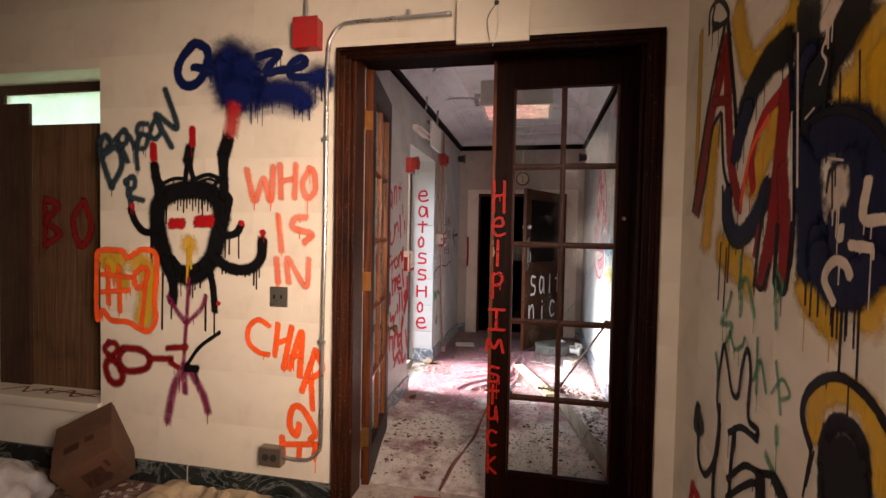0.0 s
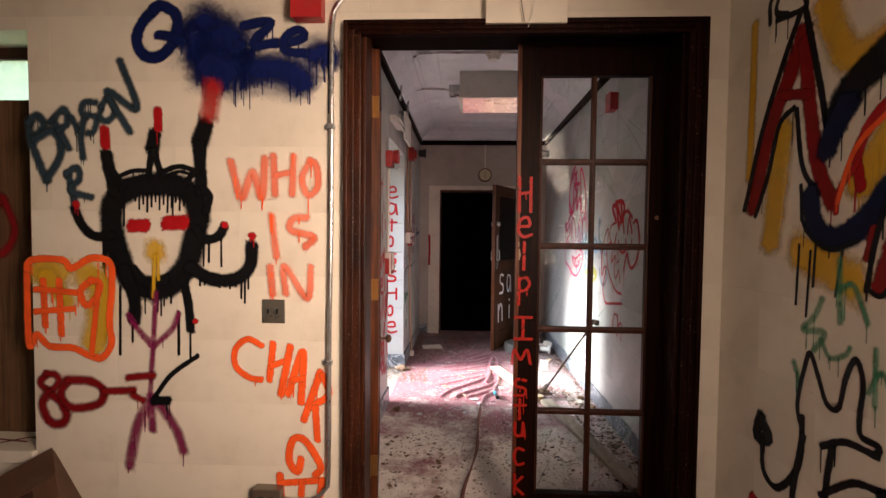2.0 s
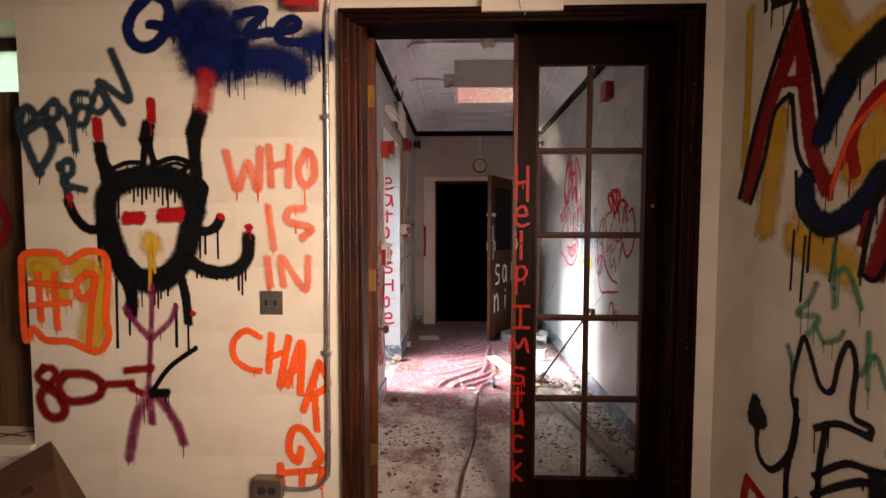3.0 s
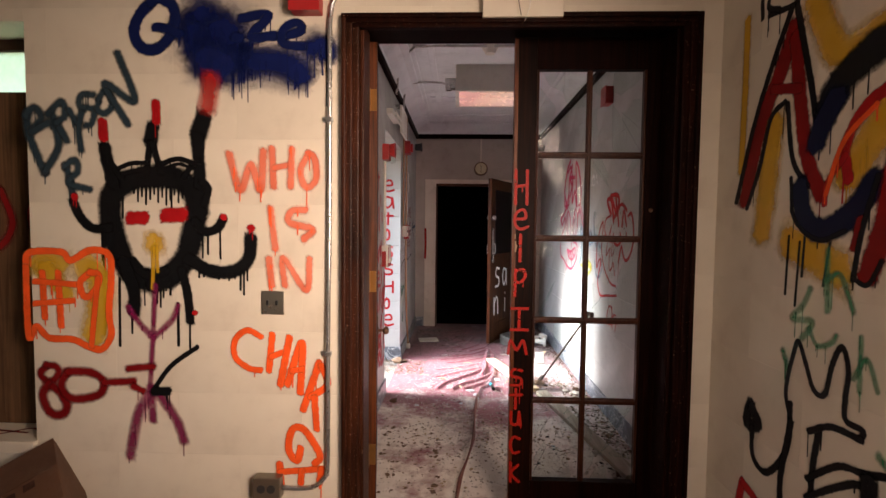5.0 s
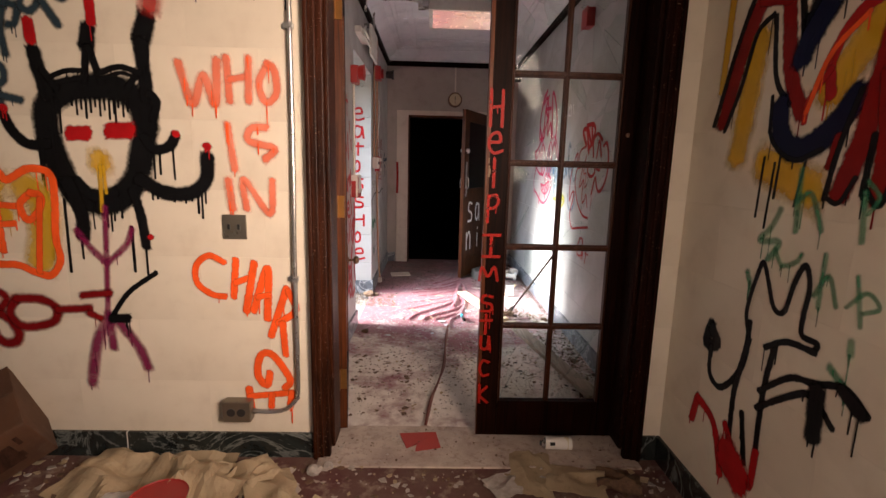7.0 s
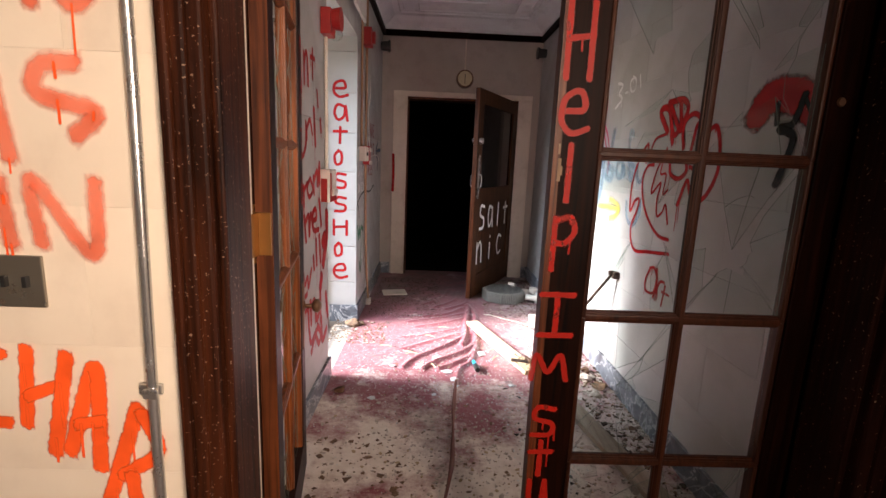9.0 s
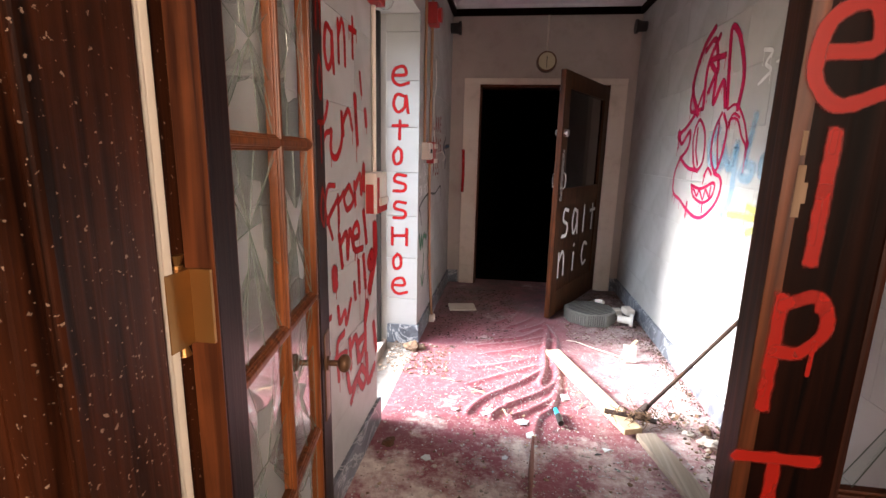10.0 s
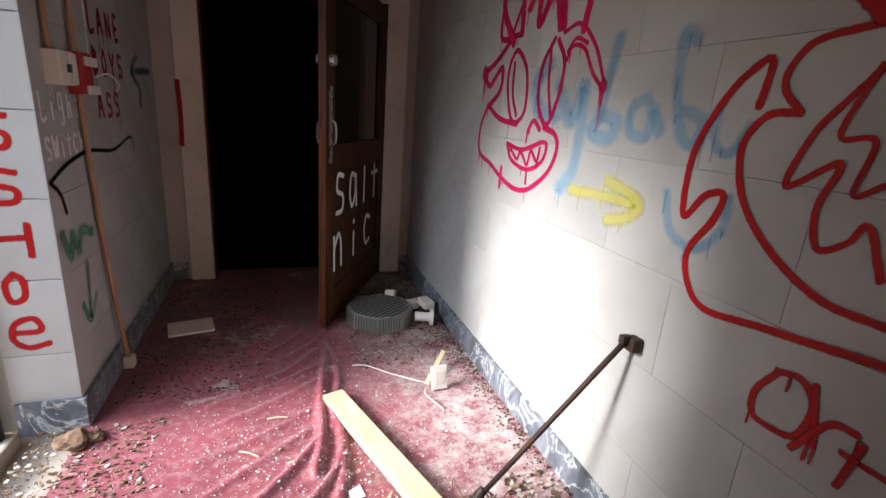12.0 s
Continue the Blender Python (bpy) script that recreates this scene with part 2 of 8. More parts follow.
M_LEAF = wood("far_door_wood", (0.025, 0.01, 0.005), (0.085, 0.036, 0.016), 0.5, spec=0.1)
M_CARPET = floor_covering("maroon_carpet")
M_ROOMFL = surface("littered_dark_floor", (0.11, 0.035, 0.035), (0.17, 0.1, 0.075), 0.8, big=4, small=70, dirt=(0.4, 0.32, 0.25), dirt_amount=0.9, bump=0.8)
M_STONE = surface("dusty_threshold_stone", (0.5, 0.44, 0.38), (0.36, 0.3, 0.26), 0.7, big=5, dirt=(0.2, 0.12, 0.1), dirt_amount=0.6, bump=0.5)
M_SEAM = surface("rucked_carpet_edge", (0.16, 0.05, 0.04), (0.22, 0.1, 0.08), 0.9, big=9)
M_SILL = surface("dusty_door_sill", (0.6, 0.51, 0.43), (0.42, 0.33, 0.28), 0.8, big=7, small=90, dirt=(0.16, 0.07, 0.06), dirt_amount=0.8, bump=0.7)
M_MARBLE = marble("grey_marble", (0.035, 0.042, 0.055), (0.2, 0.22, 0.26), (0.75, 0.76, 0.78))
M_BLACKM = marble("black_marble", (0.008, 0.01, 0.01), (0.03, 0.035, 0.033), (0.25, 0.27, 0.25), 0.2)
M_STEEL = surface("galvanised_conduit", (0.6, 0.59, 0.57), (0.45, 0.44, 0.43), 0.28, 0.85, dirt=(0.12, 0.11, 0.1), dirt_amount=0.4)
M_PLATE = surface("steel_cover_plate", (0.3, 0.27, 0.22), (0.2, 0.17, 0.13), 0.35, 0.8)
M_RUST = surface("rusty_iron", (0.06, 0.035, 0.028), (0.03, 0.02, 0.018), 0.65, 0.5, dirt=(0.2, 0.09, 0.04), dirt_amount=0.5)
M_BRASS = surface("tarnished_brass", (0.33, 0.17, 0.05), (0.2, 0.1, 0.035), 0.42, 0.8, dirt=(0.1, 0.05, 0.02), dirt_amount=0.4)
M_COPPER = surface("painted_copper_pipe", (0.42, 0.23, 0.12), (0.34, 0.19, 0.11), 0.45, 0.2)
M_RED = surface("red_enamel", (0.42, 0.02, 0.02), (0.28, 0.015, 0.015), 0.4)
M_WHITE = surface("white_enamel", (0.75, 0.72, 0.66), (0.66, 0.62, 0.56), 0.4, dirt_amount=0.3)
M_BLACK = surface("black_plastic", (0.015, 0.015, 0.015), (0.03, 0.03, 0.03), 0.4)
# Tinted dark so that the far door's pane reads black.
M_DIMGLASS = pane_glass("dark_tinted_door_glass", (0.12, 0.12, 0.12), grime=0.01)
M_GLASS = pane_glass("door_glass", grime=0.05)
M_SHARD = pane_glass("broken_glass", (0.95, 0.98, 0.97), grime=0.05)
M_EDGE = surface("glass_edge", (0.2, 0.23, 0.2), (0.1, 0.12, 0.1), 0.2, spec=0.5, dirt_amount=0.3)
M_FROST = bpy.data.materials.new("dusty_window_glass")
M_FROST.use_nodes = True
_f = M_FROST.node_tree
_t, _c, _x = _f.nodes.new("ShaderNodeBsdfTranslucent"), _f.nodes.new("ShaderNodeBsdfTransparent"), _f.nodes.new("ShaderNodeMixShader")
_t.inputs[0].default_value = (0.8, 0.9, 0.72, 1)
_c.inputs[0].default_value = (0.85, 0.95, 0.8, 1)
_f.links.new(_ramp(_f, _noise(_f, 5.0, 4).outputs[0], 0.3, 0.7, (0.5,) * 3, (0.85,) * 3).outputs[0], _x.inputs[0])
_f.links.new(_c.outputs[0], _x.inputs[1]), _f.links.new(_t.outputs[0], _x.inputs[2]), _f.links.new(_x.outputs[0], _f.nodes["Material Output"].inputs[0])
M_PLY = wood("weathered_plywood", (0.07, 0.034, 0.016), (0.16, 0.085, 0.04), 0.75)
M_DARKB = wood("dark_board", (0.03, 0.014, 0.009), (0.07, 0.03, 0.018), 0.6)
M_PINE = wood("new_pine", (0.55, 0.4, 0.24), (0.72, 0.56, 0.38), 0.6, "Y", 0.5)
M_CARD = surface("brown_cardboard", (0.11, 0.048, 0.022), (0.07, 0.03, 0.014), 0.8, big=3)
M_PAPER = surface("yellowed_paper", (0.46, 0.36, 0.23), (0.34, 0.26, 0.16), 0.8, big=4, dirt=(0.12, 0.07, 0.04), dirt_amount=0.6, bump=0.2)
M_BAG = surface("clear_plastic_bag", (0.5, 0.48, 0.46), (0.38, 0.36, 0.35), 0.25, big=8, bump=0.5)
M_TEAL = surface("flaking_teal_paint", (0.045, 0.23, 0.22), (0.07, 0.3, 0.28), 0.6, big=4, dirt=(0.4, 0.44, 0.4), dirt_amount=0.6, bump=0.5)
M_ROCK = surface("rough_grey_stone", (0.4, 0.42, 0.42), (0.22, 0.24, 0.24), 0.9, big=6, small=30, dirt=(0.07, 0.09, 0.06), dirt_amount=0.9, bump=1.0, vary=0.3)
M_MOSS = surface("mossy_stone", (0.2, 0.25, 0.11), (0.12, 0.17, 0.07), 0.95, big=8, bump=1.0)
M_LEAFG = surface("green_leaf", (0.07, 0.2, 0.05), (0.12, 0.28, 0.08), 0.5, big=20)
M_CHIP = surface("plaster_chips", (0.5, 0.45, 0.41), (0.32, 0.28, 0.24), 0.9, big=20)
M_DIRT = surface("brown_litter", (0.2, 0.12, 0.07), (0.1, 0.06, 0.04), 0.95, big=30)
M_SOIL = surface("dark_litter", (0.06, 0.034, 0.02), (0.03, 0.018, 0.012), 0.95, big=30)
M_GROUND = surface("damp_earth", (0.09, 0.08, 0.06), (0.06, 0.07, 0.04), 0.95, big=3, bump=0.8)
M_DIAL = surface("aged_dial", (0.62, 0.55, 0.36), (0.52, 0.46, 0.3), 0.5)
M_GRILLE = surface("dull_aluminium", (0.3, 0.3, 0.28), (0.2, 0.19, 0.17), 0.5, 0.35, dirt=(0.2, 0.17, 0.13), dirt_amount=0.6)
M_LOUVER = surface("warm_louvre_metal", (0.95, 0.84, 0.7), (0.9, 0.78, 0.63), 0.25, 0.5, dirt_amount=0.08, bump=0.02)
# Near-black colour holds the darkness of the room beyond.
M_DARKROOM = surface("near_black_room_walls", (0.006, 0.005, 0.005), (0.004, 0.003, 0.003), 0.95, dirt=(0.01, 0.01, 0.01), spec=0.1)

INK = {
    "black": paint("black_spray", (0.006, 0.006, 0.007)), "navy": paint("navy_spray", (0.006, 0.012, 0.085), soft=True), "slate": paint("slate_spray", (0.03, 0.05, 0.065), soft=True),
    "red": paint("red_spray", (0.42, 0.009, 0.012)), "darkred": paint("dark_red_spray", (0.2, 0.006, 0.008), soft=True), "coral": paint("coral_spray", (0.95, 0.2, 0.1), solid=0.78, soft=True),
    "orange": paint("orange_spray", (0.95, 0.115, 0.02)), "yellow": paint("yellow_spray", (0.72, 0.42, 0.02), solid=0.85, soft=True), "ochre": paint("ochre_spray", (0.68, 0.38, 0.03), solid=0.85, soft=True),
    "purple": paint("purple_spray", (0.22, 0.012, 0.075), solid=0.85, soft=True), "green": paint("green_spray", (0.06, 0.3, 0.15), solid=0.7, soft=True), "cream": paint("cream_spray", (0.7, 0.58, 0.46)),
    "magenta": paint("magenta_spray", (0.5, 0.012, 0.085)), "skyblue": paint("sky_blue_spray", (0.18, 0.46, 0.72), solid=0.45, soft=True), "lemon": paint("lemon_spray", (0.75, 0.7, 0.12), solid=0.55, soft=True),
    "navymist": paint("navy_mist", (0.008, 0.016, 0.1), solid=0.6, soft=True),
    "softred": paint("soft_red_spray", (0.5, 0.02, 0.015), solid=0.8, soft=True),
    "scarlet": paint("scarlet_spray", (0.7, 0.025, 0.012)),
    "deepnavy": paint("deep_navy_spray", (0.004, 0.007, 0.035)), "blueink": paint("blue_ink_spray", (0.006, 0.012, 0.075)), "crimson": paint("crimson_spray", (0.24, 0.006, 0.006)), "gold": paint("gold_spray", (0.75, 0.42, 0.015), solid=0.9, soft=True), "words": paint("thin_red_paint", (0.42, 0.016, 0.008), solid=0.85),
    "white": paint("white_spray", (0.8, 0.8, 0.8)), "blue": paint("blue_spray", (0.03, 0.12, 0.3), solid=0.7, soft=True),
}

# ---- building helpers ----
def world_of(o):
    return world_of(o.parent) @ o.matrix_parent_inverse @ o.matrix_basis if o.parent else o.matrix_basis


def mesh_of(bm, name, material, smooth=False):
    me = bpy.data.meshes.new(name)
    bm.normal_update()
    bm.to_mesh(me)
    bm.free()
    for m in material if isinstance(material, (list, tuple)) else (material,):
        me.materials.append(m)
    if smooth:
        me.polygons.foreach_set("use_smooth", [True] * len(me.polygons))
    return me


def part(name, bm, material, parent, label="", smooth=False):
    """Links a bmesh, built in world metres, as one mesh under a thing or a part."""
    ob = new(name, mesh_of(bm, name, material, smooth))
    ob.parent = parent
    ob.matrix_parent_inverse = world_of(parent).inverted()
    return tagged(ob, label)


def thing(name, place, label, category, group="", kind=""):
    ob = new(name)
    ob.empty_display_size = 0.1
    ob.matrix_basis = Matrix.Translation(place)
    return tagged(ob, label, category, group, kind)


def solid(name, bm, material, label, category, group="", kind="", smooth=False):
    return tagged(new(name, mesh_of(bm, name, material, smooth)), label, category, group, kind)


def box(bm, lo, hi, bevel=0.0, m=None):
    """A box between two corners, its edges rounded by bevel, moved by m."""
    c = [(a + b) / 2 for a, b in zip(lo, hi)]
    s = [abs(b - a) for a, b in zip(lo, hi)]
    made = bmesh.ops.create_cube(bm, size=1.0, matrix=Matrix.LocRotScale(c, None, s))["verts"]
    if bevel:
        es = list({e for v in made for e in v.link_edges})
        out = bmesh.ops.bevel(bm, geom=es, offset=min(bevel, min(s) * 0.45), segments=2, affect="EDGES", profile=0.6)
        made = list({v for f in out["faces"] for v in f.verts} | {v for v in made if v.is_valid})
    if m is not None:
        bmesh.ops.transform(bm, matrix=m, verts=made)
    return made


def boxes(*specs, bevel=0.0, m=None):
    bm = bmesh.new()
    for lo, hi in specs:
        box(bm, lo, hi, bevel, m)
    return bm


def cyl(bm, a, b, r, r2=None, n=14):
    a, b = Vector(a), Vector(b)
    q = (b - a).to_track_quat("Z", "Y").to_matrix().to_4x4()
    return bmesh.ops.create_cone(bm, cap_ends=True, segments=n, radius1=r, radius2=r if r2 is None else r2, depth=(b - a).length, matrix=Matrix.Translation((a + b) / 2) @ q)["verts"]


def smooth_path(pts, step=0.02, closed=False):
    """A Catmull-Rom curve through the points."""
    pts = [Vector(p) for p in pts]
    if len(pts) == 2:
        n = max(2, int((pts[1] - pts[0]).length / step))
        return [pts[0].lerp(pts[1], i / n) for i in range(n + 1)]
    ext = [2 * pts[0] - pts[1]] + pts + [2 * pts[-1] - pts[-2]]
    out = []
    for i in range(1, len(ext) - 2):
        p0, p1, p2, p3 = ext[i - 1:i + 3]
        n = max(2, int((p2 - p1).length / step))
        for k in range(n):
            t = k / n
            out.append(0.5 * (2 * p1 + (p2 - p0) * t + (2 * p0 - 5 * p1 + 4 * p2 - p3) * t * t + (3 * p1 - p0 - 3 * p2 + p3) * t ** 3))
    return out + [pts[-1]]


def tube(bm, pts, r, n=8, step=0.03, taper=None):
    """A pipe along a smooth path."""
    path = smooth_path(pts, step)
    rings = []
    for i, p in enumerate(path):
        d = (path[min(i + 1, len(path) - 1)] - path[max(i - 1, 0)]).normalized()
        up = Vector((0, 0, 1)) if abs(d.z) < 0.9 else Vector((0, 1, 0))
        s = d.cross(up).normalized()
        u = s.cross(d)
        rr = r * (taper(i / (len(path) - 1)) if taper else 1)
        rings.append([bm.verts.new(p + rr * (math.cos(a) * s + math.sin(a) * u)) for a in (2 * math.pi * k / n for k in range(n))])
    for a, b in zip(rings, rings[1:]):
        for k in range(n):
            bm.faces.new((a[k], a[(k + 1) % n], b[(k + 1) % n], b[k]))
    bm.faces.new(rings[0][::-1]), bm.faces.new(rings[-1])


# Faces that carry paint: (axis the wall faces along, its coordinate, the side it is seen from)
W_FACE, R_FACE, CR_FACE, CL_FACE, PIER_FACE = ("y", 2.555, -1), ("x", 0.775, -1), ("x", 0.768, -1), ("x", -1.04, 1), ("y", 5.405, -1)
LAYER = {}
SOFT = {"softred", "navy", "slate", "darkred", "coral", "yellow", "ochre", "purple", "green", "skyblue", "lemon", "blue", "navymist", "gold"}
HARD = {"navymist": "navy", "coral": "orange"}


def on_face(face, u, v, off):
    axis, c, side = face
    return Vector((u, c + side * off, v)) if axis == "y" else Vector((c + side * off, u, v))


def ribbon(bm, uvl, face, pts, width, rng, place=None, soft=False):
    """One sprayed stroke, a band that widens and narrows a little; UV x is 1 along its middle and 0 at its rim."""
    path = [Vector((p[0], p[1])) for p in smooth_path([(u, v, 0) for u, v in pts], max(0.008, width * 0.35))]
    first_off = LAYER.get(face[:2], 0.0012)
    w = width * (1.0 if soft else 0.8)
    first = (path[0] - path[1]).normalized() * w * 0.8
    last = (path[-1] - path[-2]).normalized() * w * 0.8
    path = [path[0] + first] + path + [path[-1] + last]
    rows = []
    for i, p in enumerate(path):
        d = (path[min(i + 1, len(path) - 1)] - path[max(i - 1, 0)]).normalized()
        s = Vector((-d.y, d.x)) * w * (1 + rng.uniform(-0.07, 0.07))
        end = i in (0, len(path) - 1)
        off = first_off + 0.0000009 * (i + 1)
        LAYER[face[:2]] = off
        put = place or (lambda u, v: on_face(face, u, v, off))
        rows.append([(bm.verts.new(put(*(p + s * k))), 0.0 if end else e) for k, e in ((-1, 0.0), (-0.5, 0.58), (0, 1.0), (0.5, 0.58), (1, 0.0))])
    for a, b in zip(rows, rows[1:]):
        for k in range(4):
            q = (a[k], a[k + 1], b[k + 1], b[k])
            f = bm.faces.new([v for v, _ in q])
            for loop, (_, e) in zip(f.loops, q):
                loop[uvl].uv = (e, 0.5)


def graffiti(name, label, face, strokes, drips=0.65, place=None):
    """A sprayed drawing: a thing whose strokes of one colour are one part each, with runs of paint below."""
    rng = random.Random(len(name) * 31 + len(strokes))
    u, v = strokes[0][2][0]
    root = thing("graffiti", place(u, v) if place else on_face(face, u, v, 0.0), label, "graffiti", "spray paint on the walls")
    for colour, width, pts in strokes:
        bm = bmesh.new()
        uvl = bm.loops.layers.uv.new("UVMap")
        ribbon(bm, uvl, face, pts, width, rng, place, colour in SOFT)
        part("stroke", bm, INK[colour], root)
        if rng.random() < drips and width > 0.012:
            for _ in range(rng.randint(1, 3) + int(width / 0.016) + int(sum(math.dist(p, q) for p, q in zip(pts, pts[1:])) / 0.25)):
                a, b = rng.choice(smooth_path([(u, v, 0) for u, v in pts], 0.03)).xy
                a += rng.uniform(-0.3, 0.3) * width
                bm = bmesh.new()
                uvl = bm.loops.layers.uv.new("UVMap")
                ribbon(bm, uvl, face, [(a, b), (a + rng.uniform(-0.002, 0.002), b - width * 0.5 - rng.uniform(0.01, 0.13) * rng.random())], rng.uniform(0.0035, 0.006), rng, place)
                part("drip", bm, INK[HARD.get(colour, colour)], root)
    return root


# Hand lettering, strokes on a 1 x 1 square
LETTERS = {
    "H": [[(0, 1), (0, 0)], [(0, 0.5), (0.7, 0.55)], [(0.7, 1), (0.7, 0)]], "I": [[(0.35, 1), (0.35, 0)], [(0, 1), (0.7, 1)], [(0, 0), (0.7, 0)]],
    "e": [[(0.05, 0.5), (0.6, 0.55), (0.5, 0.95), (0.1, 0.8), (0.02, 0.3), (0.3, 0), (0.75, 0.12)]], "l": [[(0.35, 1), (0.33, 0)]], "T": [[(0, 1), (0.75, 0.97)], [(0.38, 1), (0.36, 0)]],
    "p": [[(0.1, 1), (0.08, -0.15)], [(0.1, 0.9), (0.5, 1), (0.65, 0.7), (0.4, 0.45), (0.1, 0.45)]], "m": [[(0, 0), (0.1, 0.95), (0.35, 0.3), (0.6, 0.95), (0.75, 0)]],
    "s": [[(0.65, 0.9), (0.2, 0.95), (0.12, 0.6), (0.6, 0.42), (0.55, 0.08), (0.05, 0.05)]], "t": [[(0.35, 1), (0.33, 0)], [(0, 0.7), (0.7, 0.72)]],
    "u": [[(0.05, 1), (0.08, 0.15), (0.5, 0.1), (0.6, 1)], [(0.6, 0.9), (0.7, 0)]], "c": [[(0.65, 0.85), (0.25, 0.95), (0.05, 0.5), (0.25, 0.05), (0.65, 0.12)]],
    "k": [[(0.1, 1), (0.1, 0)], [(0.6, 0.9), (0.12, 0.45), (0.65, 0)]], "a": [[(0.6, 0.85), (0.2, 0.95), (0.05, 0.45), (0.25, 0.05), (0.55, 0.3), (0.62, 0.9), (0.72, 0)]],
    "o": [[(0.4, 0.95), (0.08, 0.6), (0.2, 0.08), (0.6, 0.2), (0.62, 0.75), (0.36, 0.95)]], "n": [[(0.08, 0.95), (0.1, 0)], [(0.1, 0.6), (0.4, 0.95), (0.6, 0.7), (0.65, 0)]],
    "r": [[(0.1, 0.95), (0.12, 0)], [(0.12, 0.6), (0.35, 0.92), (0.65, 0.85)]], "f": [[(0.65, 1), (0.35, 1), (0.28, 0.5), (0.25, -0.1)], [(0, 0.55), (0.6, 0.6)]],
    "i": [[(0.35, 0.7), (0.35, 0)], [(0.34, 0.95), (0.37, 0.98)]], "w": [[(0, 0.95), (0.15, 0.05), (0.38, 0.7), (0.55, 0.05), (0.75, 0.95)]],
    "d": [[(0.55, 0.5), (0.15, 0.55), (0.08, 0.1), (0.5, 0.1), (0.58, 1.1)], [(0.58, 0.6), (0.65, 0)]], "y": [[(0.05, 0.95), (0.2, 0.45), (0.5, 0.5)], [(0.6, 0.95), (0.5, 0.2), (0.15, -0.2)]],
    "!": [[(0.35, 1.1), (0.3, 0.3)], [(0.28, 0.05), (0.3, 0.0)]], "L": [[(0.1, 1), (0.1, 0), (0.7, 0.05)]], "g": [[(0.6, 0.9), (0.15, 0.9), (0.1, 0.4), (0.55, 0.45), (0.62, 0.95), (0.55, -0.2), (0.1, -0.2)]],
    "h": [[(0.1, 1), (0.1, 0)], [(0.1, 0.5), (0.45, 0.6), (0.6, 0)]], "S": [[(0.7, 0.9), (0.2, 1), (0.12, 0.6), (0.62, 0.4), (0.6, 0.05), (0.05, 0.02)]], "A": [[(0, 0), (0.35, 1), (0.7, 0)], [(0.15, 0.4), (0.55, 0.4)]],
    "B": [[(0.1, 1), (0.1, 0)], [(0.1, 1), (0.55, 0.85), (0.15, 0.52), (0.6, 0.25), (0.1, 0)]], "O": [[(0.4, 1), (0.05, 0.55), (0.3, 0), (0.65, 0.4), (0.4, 1)]], "N": [[(0.05, 0), (0.05, 1), (0.6, 0), (0.6, 1)]], "E": [[(0.6, 1), (0.1, 1), (0.1, 0), (0.6, 0)], [(0.1, 0.5), (0.5, 0.5)]], "Y": [[(0, 1), (0.35, 0.5), (0.7, 1)], [(0.35, 0.5), (0.35, 0)]],
}


def letter_strokes(word, u, v, height, width, advance, colour, thick, down=False, flip=1, slant=0.0):
    """Strokes of a word from its first letter's lower corner; advance is the pitch from letter to letter, downwards or along; flip -1 for a wall seen with its coordinate running leftwards."""
    rng = random.Random(len(word) * 7 + int(abs(u) * 100))
    out = []
    for i, ch in enumerate(word):
        du, dv = (0, -advance * i) if down else (flip * advance * i, slant * advance * i)
        for st in LETTERS.get(ch, ()):
            h = height * rng.uniform(0.92, 1.06)
            out.append((colour, thick, [(u + du + flip * width * a, v + dv + h * b) for a, b in st]))
    return out


